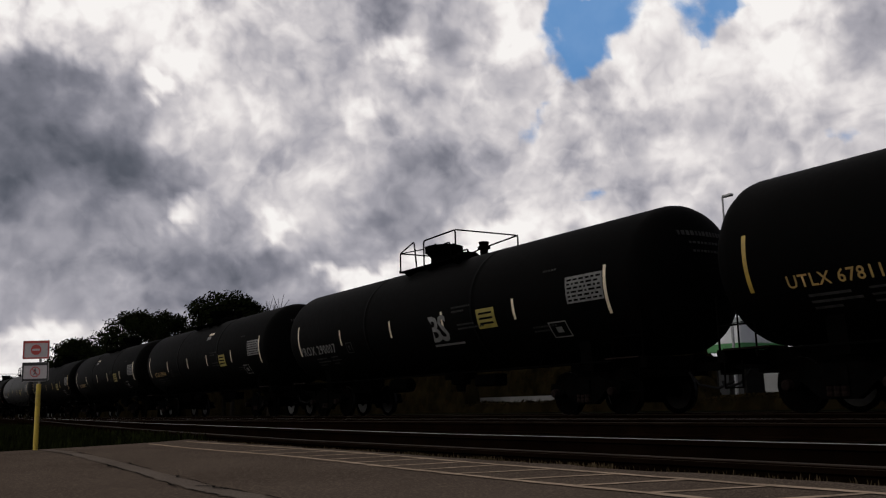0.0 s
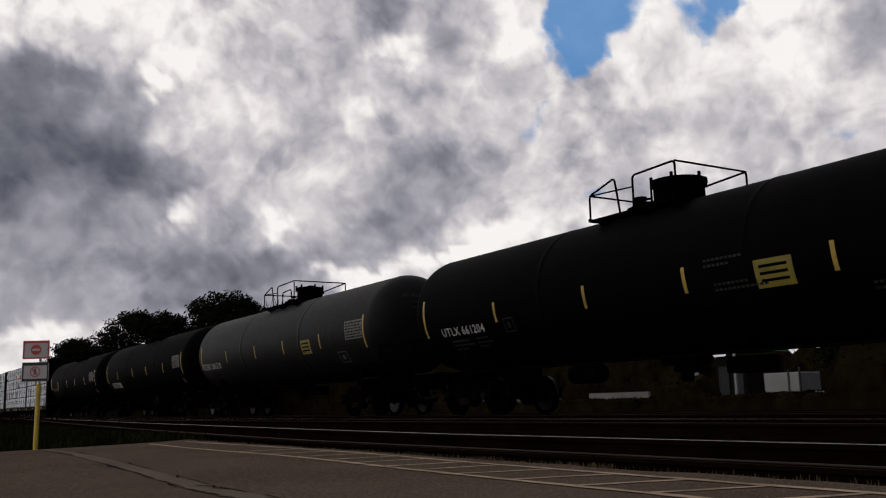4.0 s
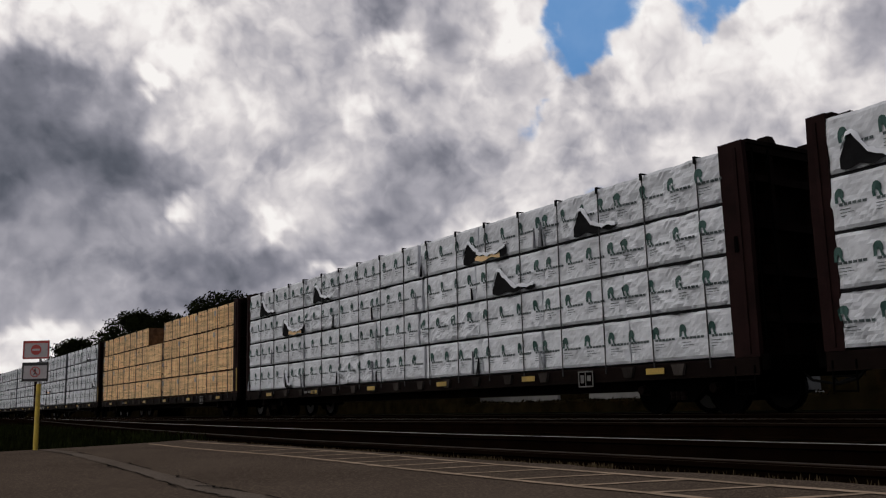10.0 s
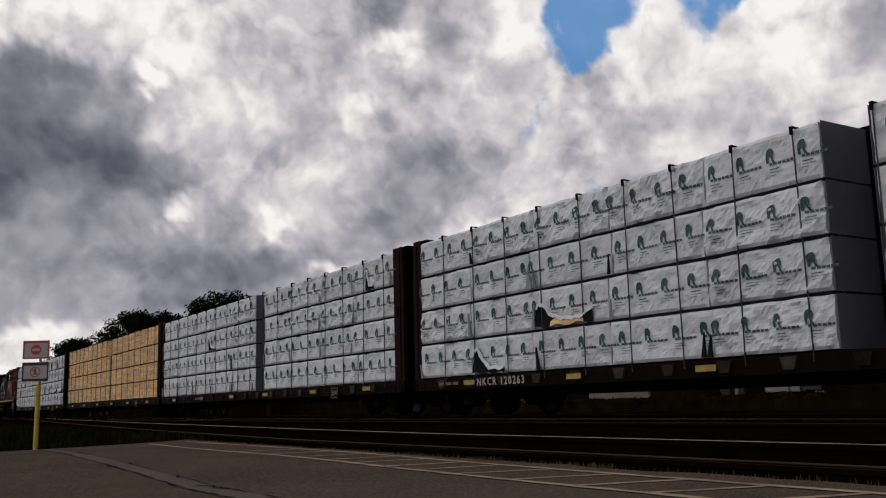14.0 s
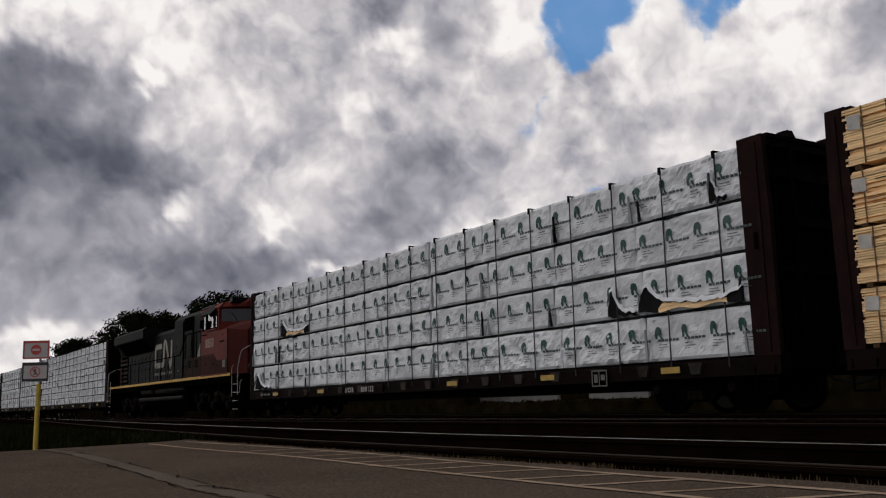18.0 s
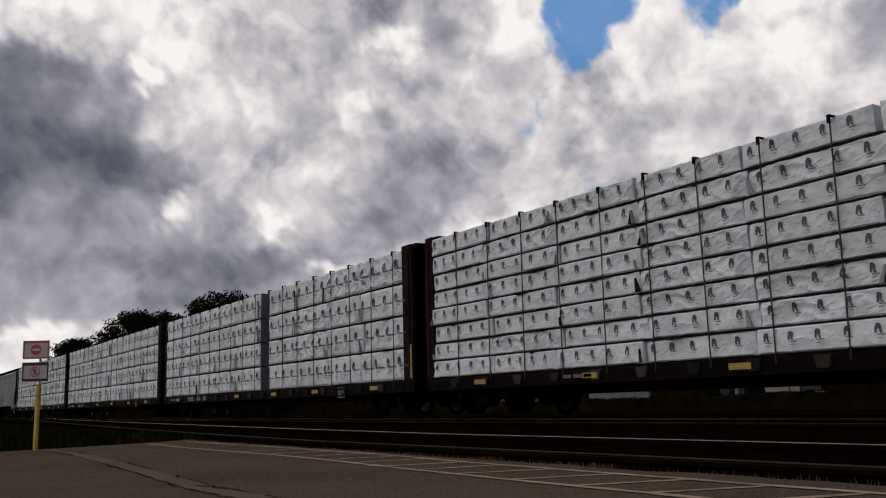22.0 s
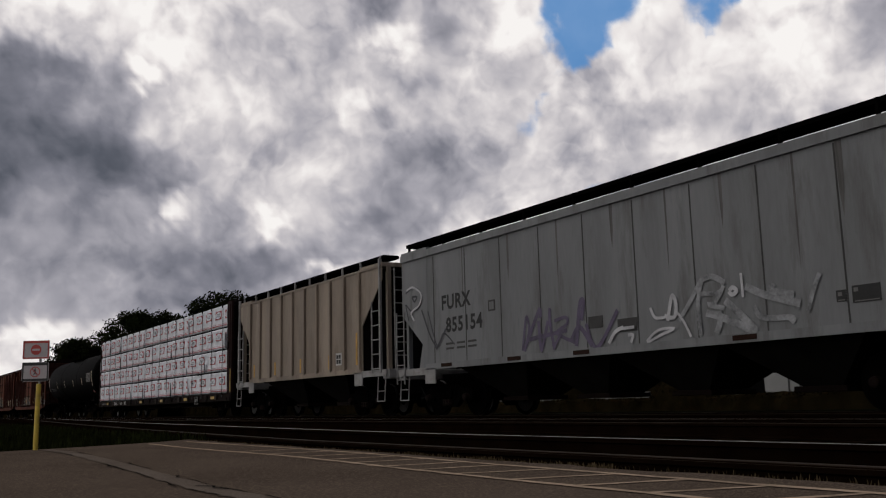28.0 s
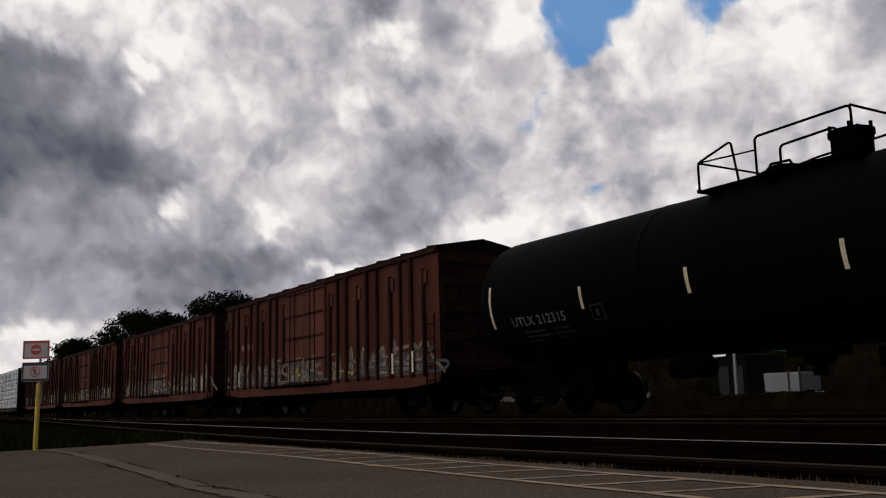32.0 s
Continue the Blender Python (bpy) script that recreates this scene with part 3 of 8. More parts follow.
    stripe("repair_strip", [q for a, b in zip(mid, mid[1:]) for q in dense(a, b, 6)[:-1]] + [mid[-1]], 0.12, M["patch"], label="paler strip of patched asphalt", rag=0.012)
    for off in (-0.065, 0.065):
        for i in range(len(mid) - 1):
            a, b = mid[i], mid[i + 1]
            if rnd.random() < 0.7:
                stripe("tar_joint", [(a[0] + (b[0] - a[0]) * t, a[1] + off + (b[1] - a[1]) * t + rnd.uniform(-0.012, 0.012)) for t in (0.05, 0.3, 0.55, 0.8)], 0.008, M["tar"], lift=0.006, rag=0.004)
    for cx, cy in ((-4.62, 1.34), (-3.86, 1.27), (-8.1, 1.55), (-5.9, 1.30)):
        stripe("tar_joint", [(cx - 0.12, cy - 0.03), (cx - 0.04, cy + 0.015), (cx + 0.05, cy - 0.01), (cx + 0.13, cy + 0.02)], 0.022, M["tar"], lift=0.008, rag=0.010)


def blades(name, count, area, height, mat, label, category, z0):
    rnd = random.Random(len(name) * 7)
    bm = bmesh.new()
    for i in range(count):
        x, y = area(rnd)
        h = height * rnd.uniform(0.4, 1.2)
        a = rnd.uniform(0, 6.28)
        lean = rnd.uniform(0, 0.5) * h
        w = (0.006 + 0.006 * rnd.random()) * (1.0 if height > 0.1 else 0.4)
        dx, dy = math.cos(a), math.sin(a)
        z = z0(x, y)
        p = [(x - dy * w, y + dx * w, z), (x + dy * w, y - dx * w, z), (x + dx * lean * 0.4 + dy * w * 0.7, y + dy * lean * 0.4 - dx * w * 0.7, z + h * 0.6), (x + dx * lean * 0.4 - dy * w * 0.7, y + dy * lean * 0.4 + dx * w * 0.7, z + h * 0.6), (x + dx * lean, y + dy * lean, z + h)]
        v = [bm.verts.new(q) for q in p]
        bm.faces.new(v[:4])
        bm.faces.new((v[3], v[2], v[4]))
    tagged(part(name, bm, mat, None), label, category, kind="stuff")


def build_verge():
    # grassy bank that rises from the car park's end
    bm = bmesh.new()
    rows = []
    for i in range(17):
        x = -9.2 - i ** 1.5 * 0.45
        rows.append([bm.verts.new((x - 0.35 * max(0, 3.0 - y) * 0.0 - (y - 1.1) * 0.62 * (i == 0), y, -0.08 + 0.02 * math.sin(x * 1.7 + y))) for y in (-6, -3, -1, 0, 1.1, 1.8, 2.4, 2.9, 3.3)])
    for a, b in zip(rows, rows[1:]):
        for i in range(8):
            bm.faces.new((a[i], b[i], b[i + 1], a[i + 1]))
    tagged(part("verge", bm, M["ground"], None), "low grassy bank between car park and siding", "verge", kind="structure")

    def bank(rnd):
        while True:
            x = -9.2 - 26 * rnd.random() ** 1.7
            y = rnd.uniform(-1.5, 3.5 + max(0, -x - 10) * 0.05)
            if x < -9.3 - max(0.0, y - 1.1) * 0.62:
                return x, y

    blades("grass", 15000, bank, 0.13, M["grass"], "unmown dark green grass", "grass", lambda x, y: -0.09)

    picker = random.Random(43)
    clumps = [picker.uniform(-10.5, 1.0) for i in range(34)]

    def edge(rnd):
        if rnd.random() < 0.25:
            x = rnd.uniform(-10.5, 1.0)
        else:
            x = rnd.choice(clumps) + rnd.gauss(0, 0.09)
        return x, 3.10 + abs(rnd.gauss(0, 0.07))

    # pale crumbled strip beyond the asphalt's edge
    rnd = random.Random(9)
    bm = bmesh.new()
    rows = []
    x = 5.0
    while x > -10.4:
        y = 3.05 + 0.012 * max(0, -x - 4)
        w = 0.13 + 0.06 * noise.noise(Vector((x * 1.1, 3, 0))) + rnd.uniform(-0.03, 0.03)
        rows.append([bm.verts.new(p) for p in ((x, y, -0.036), (x, y + w * 0.6, -0.045 + rnd.uniform(-0.006, 0.006)), (x, y + w, -0.075), (x, y + w + 0.14, -0.25))])
        x -= 0.11
    for a, b in zip(rows, rows[1:]):
        for i in range(3):
            bm.faces.new((a[i], a[i + 1], b[i + 1], b[i]))
    bmesh.ops.recalc_face_normals(bm, faces=bm.faces[:])
    tagged(part("verge_edge", bm, M["edge_soil"], None), "crumbled pale soil along the asphalt edge", "verge", kind="structure")
    blades("weeds", 2400, edge, 0.030, M["weed"], "dry weeds along the broken asphalt edge", "weeds", lambda x, y: -0.05)


build_ground()
build_tracks()
build_car_park()
build_verge()


# ------------------------------------------------------------------ running gear shared by all cars
def wheel_mesh():
    bm = turned(bmesh.new(), [(-0.065, 0.12), (-0.065, 0.455), (-0.05, 0.46), (0.045, 0.452), (0.05, 0.482), (0.07, 0.478), (0.07, 0.40), (0.02, 0.37), (0.03, 0.16), (0.07, 0.12)], "y", 20)
    return bm


def truck(parent, x, wheelbase=1.78, axles=2):
    """A bogie under a car: side frames with springs and bearing caps, bolster, wheels."""
    half = wheelbase / 2
    bm = bmesh.new()
    for s in (-1, 1):
        y0, y1 = sorted((s * 0.93, s * 1.08))
        out = [(-half - 0.22, 0.56), (-half - 0.2, 0.66), (-half + 0.16, 0.68), (-0.45, 0.78), (0.45, 0.78), (half - 0.16, 0.68), (half + 0.2, 0.66), (half + 0.22, 0.56), (half + 0.16, 0.40), (half - 0.14, 0.40), (half - 0.22, 0.50), (0.42, 0.30), (0.30, 0.22), (-0.30, 0.22), (-0.42, 0.30), (-half + 0.22, 0.50), (-half + 0.14, 0.40), (-half - 0.16, 0.40)]
        prism(bm, [(x + a, b) for a, b in out], y0, y1)
    bx(bm, x - 0.2, x + 0.2, -1.12, 1.12, 0.44, 0.72)
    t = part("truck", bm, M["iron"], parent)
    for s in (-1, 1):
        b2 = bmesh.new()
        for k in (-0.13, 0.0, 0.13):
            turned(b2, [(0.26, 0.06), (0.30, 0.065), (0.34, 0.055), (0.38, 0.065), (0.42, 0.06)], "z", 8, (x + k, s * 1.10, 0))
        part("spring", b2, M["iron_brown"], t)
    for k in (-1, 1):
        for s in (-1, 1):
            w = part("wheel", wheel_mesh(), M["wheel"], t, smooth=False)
            if s > 0:
                w.matrix_basis = pose(x + k * half, 0.745, 0.46, 0, 0, 180)
            else:
                w.matrix_basis = pose(x + k * half, -0.745, 0.46)
            cap = turned(bmesh.new(), [(-0.2, 0.05), (-0.19, 0.085), (-0.06, 0.095), (0.0, 0.10)], "y", 12)
            c = part("bearing_cap", cap, M["iron_brown"], t)
            c.matrix_basis = pose(x + k * half, s * 1.0, 0.46, 0, 0, 0 if s < 0 else 180)
        ax = bmesh.new()
        rod(ax, (x + k * half, -0.95, 0.46), (x + k * half, 0.95, 0.46), 0.075, 8)
        part("axle", ax, M["iron"], t)
        # bright worn tread on the wheel's rim
        for s in (-1, 1):
            tr = turned(bmesh.new(), [(-0.045, 0.4625), (0.045, 0.4545)], "y", 20)
            o = part("tread", tr, M["tread"], t)
            o.matrix_basis = pose(x + k * half, s * 0.745, 0.46, 0, 0, 0 if s < 0 else 180)
    return t


def coupler(parent, x, s, z=0.88):
    bm = boxes((min(x, x + s * 0.75), max(x, x + s * 0.75), -0.07, 0.07, z - 0.08, z + 0.08))
    prism_x(bm, [(-0.17, z - 0.17), (0.14, z - 0.17), (0.17, z), (0.14, z + 0.17), (-0.17, z + 0.17)], *sorted((x + s * 0.72, x + s * 0.98)))
    c = part("coupler", bm, M["iron"], parent)
    h = bmesh.new()
    path(h, [(x + s * 0.1, -0.35, z - 0.1), (x + s * 0.35, -0.36, z - 0.34), (x + s * 0.75, -0.3, z - 0.42), (x + s * 0.98, -0.12, z - 0.3)], 0.025, 6)
    part("air_hose", h, M["rubber"], c)


def ladder(parent, x, y, z0, z1, w=0.4, rungs=6, mat=None, axis="x", r=0.016, name="ladder"):
    bm = bmesh.new()
    q = (lambda a, z: (x + a, y, z)) if axis == "x" else (lambda a, z: (x, y + a, z))
    for a in (-w / 2, w / 2):
        rod(bm, q(a, z0), q(a, z1), r * 1.3, 5)
    for i in range(rungs):
        z = z0 + (z1 - z0) * (i + 0.3) / rungs
        rod(bm, q(-w / 2, z), q(w / 2, z), r, 5)
    return part(name, bm, mat or M["iron"], parent)


# ------------------------------------------------------------------ tank cars
TANK_R, TANK_Z, HEAD = 1.50, 2.65, 0.74


def to_mesh(name, bm, *mats):
    me = bpy.data.meshes.new(name)
    bm.to_mesh(me)
    bm.free()
    for m in mats:
        me.materials.append(m)
    return me


def child(name, me, parent, m=None, label=""):
    ob = new(name, me)
    ob.parent = parent
    if m is not None:
        ob.matrix_basis = m
    return tagged(ob, label) if label else ob


def tank_fold(r=TANK_R + 0.006):
    def fold(x, z):
        s = (z - TANK_Z) / r
        return (x, -r * math.cos(s), TANK_Z + r * math.sin(s))
    return fold


def tank_patch(bm, x0, x1, z0, z1, r=TANK_R + 0.005, n=6):
    f = tank_fold(r)
    rows = [(bm.verts.new(f(x0, z0 + (z1 - z0) * i / n)), bm.verts.new(f(x1, z0 + (z1 - z0) * i / n))) for i in range(n + 1)]
    for a, b in zip(rows, rows[1:]):
        bm.faces.new((a[0], a[1], b[1], b[0]))


def tank_shell(parent, mat, half=8.60):
    left = [(-half + HEAD - HEAD * math.cos(math.pi / 2 * i / 9), max(0.04, TANK_R * math.sin(math.pi / 2 * i / 9))) for i in range(10)]
    body = left + [(-2.9, TANK_R), (-2.8, TANK_R), (-2.79, TANK_R + 0.006), (-2.75, TANK_R + 0.006), (-2.74, TANK_R), (-2.6, TANK_R), (2.7, TANK_R), (2.8, TANK_R), (2.81, TANK_R + 0.006), (2.85, TANK_R + 0.006), (2.86, TANK_R), (3.0, TANK_R)] + [(-a, r) for a, r in left[::-1]]
    bm = turned(bmesh.new(), [(a, r) for a, r in body], "x", 56)
    for v in bm.verts:
        v.co.z += TANK_Z
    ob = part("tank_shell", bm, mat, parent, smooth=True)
    return ob


def tank_car(label, mat, half=8.60, man_x=0.0, man_w=0.9, corner=1.5, stack_x=1.3, valve_x=0.5, left=-1.45, flare=False):
    root = thing("tank_car", label, "tank car", "tank cars of the train")
    tank_shell(root, mat, half)
    # underframe: stub sills, bolsters, saddles
    for s in (-1, 1):
        x0, x1 = sorted((s * 4.9, s * 8.55))
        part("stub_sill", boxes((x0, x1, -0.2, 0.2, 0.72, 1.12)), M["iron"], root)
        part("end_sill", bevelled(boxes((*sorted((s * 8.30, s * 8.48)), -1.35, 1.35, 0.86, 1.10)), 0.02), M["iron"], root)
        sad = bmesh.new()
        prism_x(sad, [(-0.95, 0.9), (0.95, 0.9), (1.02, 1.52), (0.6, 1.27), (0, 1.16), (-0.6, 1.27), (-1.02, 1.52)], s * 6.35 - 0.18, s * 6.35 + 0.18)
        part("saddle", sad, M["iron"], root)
        truck(root, s * 6.35)
        coupler(root, s * 8.48, s)
        # end platform handrails and side ladder
        h = bmesh.new()
        path(h, [(s * 8.40, -1.34, 0.95), (s * 8.40, -1.34, 2.0), (s * 8.40, 1.34, 2.0), (s * 8.40, 1.34, 0.95)], 0.02)
        path(h, [(s * 8.40, -1.34, 1.5), (s * 7.6, -1.36, 1.5), (s * 7.6, -1.36, 0.95)], 0.016)
        part("end_handrail", h, M["iron"], root)
        st = bmesh.new()
        path(st, [(s * 8.3, -1.36, 0.9), (s * 8.3, -1.38, 0.45), (s * 7.92, -1.38, 0.45), (s * 7.92, -1.36, 0.9)], 0.016)
        rod(st, (s * 8.3, -1.37, 0.68), (s * 7.92, -1.37, 0.68), 0.014)
        part("sill_step", st, M["iron"], root)
        gr = bmesh.new()
        bx(gr, *sorted((s * 7.35, s * 8.3)), -1.38, -0.9, 1.08, 1.11)
        part("walkway", gr, M["iron_brown"], root)
    rail = bmesh.new()
    path(rail, [(-7.5, -1.2, 1.05), (-2.4, -1.2, 1.05), (2.4, -1.2, 1.05), (7.5, -1.2, 1.05)], 0.025)
    for x in (-5.0, -2.4, 0, 2.4, 5.0):
        rod(rail, (x, -1.2, 1.05), (x, -0.9, 1.48), 0.02)
    part("train_line_pipe", rail, M["iron"], root)
    out = bmesh.new()
    turned(out, [(0.62, 0.12), (0.80, 0.14), (0.82, 0.26), (1.18, 0.28)], "z", 14)
    bx(out, -0.5, 0.5, -0.2, 0.2, 0.95, 1.16)
    part("bottom_outlet", out, M["iron"], root)
    part("control_valve", bevelled(boxes((1.4, 2.3, -0.5, -0.1, 0.72, 1.02)), 0.03), M["iron"], root)
    part("air_reservoir", turned(bmesh.new(), [(-2.95, 0.16), (-2.9, 0.2), (-2.0, 0.2), (-1.95, 0.16)], "x", 12, (0, -0.45, 0.86)), M["iron"], root)
    # top works
    top = TANK_Z + TANK_R
    plat = bmesh.new()
    bx(plat, left - 0.05, left, -1.05, 0.9, top - 0.16, top - 0.09)
    platform = part("platform", plat, M["iron"], root)
    part("end_bar", boxes((corner - 0.05, corner, -1.05, 0.9, top - 0.16, top - 0.09)), M["iron"], platform)
    for x in (left + 0.2, 0, corner - 0.2):
        part("bracket", prism_x(bmesh.new(), [(-1.0, top - 0.14), (-0.6, top - 0.14), (-0.75, top - 0.28), (-0.95, top - 0.24)], x - 0.03, x + 0.03), M["iron"], platform)
    slat = to_mesh("slat", boxes((left + 0.002, corner - 0.052, 0.0, 0.06, top - 0.14, top - 0.11)), M["iron"])
    for y in [-1.02 + k * 0.09 for k in range(9)] + [0.72, 0.81]:
        child("slat", slat, platform, pose(0, y, 0))
    hr = bmesh.new()
    hi, mid, lo = top + 0.60, top + 0.28, top - 0.12
    ya, yb = -1.03, 0.98
    tall = left + 1.30
    for line in ([(left, ya, lo), (left, ya, mid + 0.12), (left + 0.78, ya, mid + 0.34), (left + 0.90, ya, lo)],
                 [(tall, ya, lo), (tall, ya, hi - 0.04), (corner, ya, hi), (corner, ya, lo)],
                 [(corner, ya, hi), (corner, yb, hi), (corner, yb, lo)],
                 [(left, ya, mid + 0.12), (left, yb, mid + 0.12), (left, yb, lo)],
                 [(left, yb, mid + 0.12), (tall - 0.4, yb, mid + 0.2), (tall - 0.3, yb, hi - 0.1), (corner, yb, hi)],
                 [(tall + 0.5, ya, lo), (tall + 0.5, ya, mid), (corner - 0.28, ya, mid + 0.04), (corner - 0.20, ya, lo)]):
        path(hr, round_line(line, 0.09), 0.022)
    path(hr, [(left, ya, mid + 0.12), (tall, ya, mid + 0.05)], 0.016)
    part("handrail", hr, M["iron"], root)
    w = man_w / 2
    if flare:
        mw = turned(bmesh.new(), [(top - 0.1, w * 0.72), (top + 0.24, w * 0.72), (top + 0.40, w * 0.98), (top + 0.46, w), (top + 0.56, w), (top + 0.57, w * 0.9)], "z", 24, (man_x, 0, 0))
    else:
        mw = turned(bmesh.new(), [(top - 0.1, w * 0.9), (top + 0.40, w * 0.9), (top + 0.41, w), (top + 0.50, w), (top + 0.515, w * 0.6)], "z", 20, (man_x, 0, 0))
    man = part("manway", mw, M["iron"], root)
    lid = boxes((man_x - w * 0.9, man_x + w * 0.55, -0.12, 0.12, top + 0.515, top + 0.56))
    part("lid", lid, M["iron"], man)
    for k in range(6):
        c, q = math.cos(k * 1.0472), math.sin(k * 1.0472)
        part("eye_bolt", turned(bmesh.new(), [(top + 0.36, 0.03), (top + 0.58, 0.035)], "z", 6, (man_x + w * 0.97 * c, w * 0.97 * q, 0)), M["iron"], man)
    part("safety_valve", turned(bmesh.new(), [(top - 0.1, 0.10), (top + 0.18, 0.11), (top + 0.19, 0.17), (top + 0.25, 0.17), (top + 0.27, 0.12), (top + 0.38, 0.14)], "z", 12, (stack_x, 0, 0)), M["iron"], root)
    vb = turned(bmesh.new(), [(top - 0.1, 0.42), (top + 0.08, 0.43), (top + 0.10, 0.36), (top + 0.17, 0.30)], "z", 16, (valve_x, -0.1, 0))
    vbp = part("valve_box", vb, M["iron"], root)
    hh = bmesh.new()
    path(hh, [(valve_x - 0.3, -0.2, top + 0.1), (valve_x - 0.2, -0.2, top + 0.26), (valve_x + 0.2, -0.2, top + 0.24), (valve_x + 0.3, -0.2, top + 0.08)], 0.025)
    part("valve_handle", hh, M["iron"], vbp)
    return root


def tank_marks(root, number, letter_mat, stripes, panel=True, placard=False, yellow=False, white_plate=False, extra=None, shell=8.6):
    """Reflector strips, reporting marks and data panels painted on the shell."""
    half = 7.47 if white_plate else 7.6
    for x in (-half, half):
        bm = bmesh.new()
        tank_patch(bm, x - 0.042, x + 0.042, 1.96, 2.95, n=8)
        part("reflector", bm, stripes, root, "tall faded reflector strip")
    for x in (-4.4, -1.5, 1.65, 4.55) if number.endswith("315") else (-4.9, -1.5, 1.3, 4.45) if placard else (-4.45, -1.28, 1.45, 4.5):
        bm = bmesh.new()
        tank_patch(bm, x - 0.042, x + 0.042, 2.13, 2.6, n=4)
        part("reflector", bm, stripes, root)
    f = tank_fold()
    if white_plate:
        bm = bmesh.new()
        tank_patch(bm, -6.70, -4.70, 1.60, 1.93, n=4)
        part("number_plate", bm, M["stencil"], root)
        part("lettering", letters(number, 0.30, -6.60, 1.66, tank_fold(TANK_R + 0.013), 1.05, 0.014), M["stencil_black"], root)
    else:
        part("lettering", letters(number, 0.41 if number[0] == "P" else 0.36 if number[0] == "T" else 0.30, -7.6 if number[0] in "PT" else -6.9, 1.95, f, 1.1, 0.004), letter_mat, root)
    bars = bmesh.new()
    for i, w in enumerate(() if white_plate else (0.75, 0.9, 0.5)):
        tank_patch(bars, -6.6, -6.6 + w, 1.76 - i * 0.12, 1.81 - i * 0.12, n=2)
        tank_patch(bars, -5.55, -5.55 + w * 0.7, 1.78 - i * 0.12, 1.82 - i * 0.12, n=2)
    if not white_plate:
        part("small_print", bars, M["stencil_faint"], root)
    fr = bmesh.new()
    for a in ((-4.2, -4.17, 1.85, 2.2), (-3.85, -3.82, 1.85, 2.2), (-4.2, -3.82, 2.17, 2.2), (-4.2, -3.82, 1.85, 1.88), (-4.07, -3.97, 1.95, 2.1)):
        tank_patch(fr, *a, n=2)
    part("lube_panel", fr, M["stencil_faint"], root)
    if panel:
        at = 6.05 if placard else 6.38
        bm = bmesh.new()
        tank_patch(bm, at, at + 1.15, 2.28, 2.84, n=4)
        pl = part("data_panel", bm, M["stencil_dim"], root, "grey stencilled data panel")
        bm = bmesh.new()
        rnd = random.Random(len(number))
        for r in range(6):
            x = at + 0.06
            while x < at + 1.02:
                w = rnd.uniform(0.06, 0.2)
                tank_patch(bm, x, min(at + 1.11, x + w), 2.32 + r * 0.085, 2.36 + r * 0.085, TANK_R + 0.009, n=1)
                x += w + 0.05
        part("small_print", bm, M["tank"], pl)
    if placard:
        f2 = tank_fold(TANK_R + 0.03)
        bm = bmesh.new()
        bm.faces.new([bm.verts.new(f2(7.15 + a, 1.56 + b)) for a, b in ((0, -0.19), (0.19, 0), (0, 0.19), (-0.19, 0))])
        p = part("placard", bm, M["stencil"], root, "white and red diamond placard")
        f3 = tank_fold(TANK_R + 0.034)
        bm = bmesh.new()
        bm.faces.new([bm.verts.new(f3(7.15 + a, 1.56 + b)) for a, b in ((0, -0.165), (0.165, 0), (0, 0.165), (-0.165, 0))])
        part("symbol", bm, M["placard_red"], p)
        f4 = tank_fold(TANK_R + 0.038)
        bm = bmesh.new()
        bm.faces.new([bm.verts.new(f4(7.15 + a, 1.56 + b)) for a, b in ((-0.10, -0.035), (0.10, -0.035), (0.10, 0.03), (-0.10, 0.03))])
        part("number_panel", bm, M["stencil"], p)
    if yellow:
        bm = bmesh.new()
        tank_patch(bm, 3.0, 3.75, 2.02, 2.5, n=3)
        y = part("warning_panel", bm, M["placard_yellow"], root, "yellow warning panel")
        bm = bmesh.new()
        for r in range(3):
            tank_patch(bm, 3.1, 3.65, 2.12 + r * 0.12, 2.17 + r * 0.12, TANK_R + 0.009, n=1)
        part("small_print", bm, M["tank"], y)
    # stencilled lines on the end head
    bm = bmesh.new()
    rnd = random.Random(len(number) + 3)

    def on_head(y, z):
        rr = math.hypot(y, z - TANK_Z) / TANK_R
        return (shell - HEAD + HEAD * math.sqrt(max(0.0, 1 - rr * rr)) + 0.02, y, z)

    if white_plate:
        hp = bmesh.new()
        for i in range(8):
            a, b = -0.38 + 0.125 * i, -0.38 + 0.125 * (i + 1)
            hp.faces.new([hp.verts.new(Vector(on_head(y, z)) + Vector((0.02, 0, 0))) for y, z in ((a, 2.85), (b, 2.85), (b, 3.04), (a, 3.04))])
        hpp = part("head_plate", hp, M["stencil"], root, "white number plate on the tank head")
        pr = bmesh.new()
        for i in range(7):
            a = -0.33 + 0.13 * i
            pr.faces.new([pr.verts.new(Vector(on_head(y, z)) + Vector((0.026, 0, 0))) for y, z in ((a, 2.90), (a + 0.08, 2.90), (a + 0.08, 2.99), (a, 2.99))])
        part("print", pr, M["stencil_black"], hpp)
    for i, (w, h) in enumerate(((0.62, 0.10), (0.42, 0.05), (0.36, 0.05))[1 if white_plate else 0:]):
        y, z = (0.05, 2.70 - i * 0.12) if white_plate else (-w, 3.42 - i * 0.17)
        far = y + w * 1.4 if white_plate else w
        while y < far:
            q = rnd.uniform(0.05, 0.09)
            bm.faces.new([bm.verts.new(on_head(a, b)) for a, b in ((y, z), (y + q, z), (y + q, z + h), (y, z + h))])
            y += q + 0.03
    tagged(part("head_print", bm, M["stencil_faint"], root), kind="stuff")
    fold_t = tank_fold(TANK_R + 0.012)
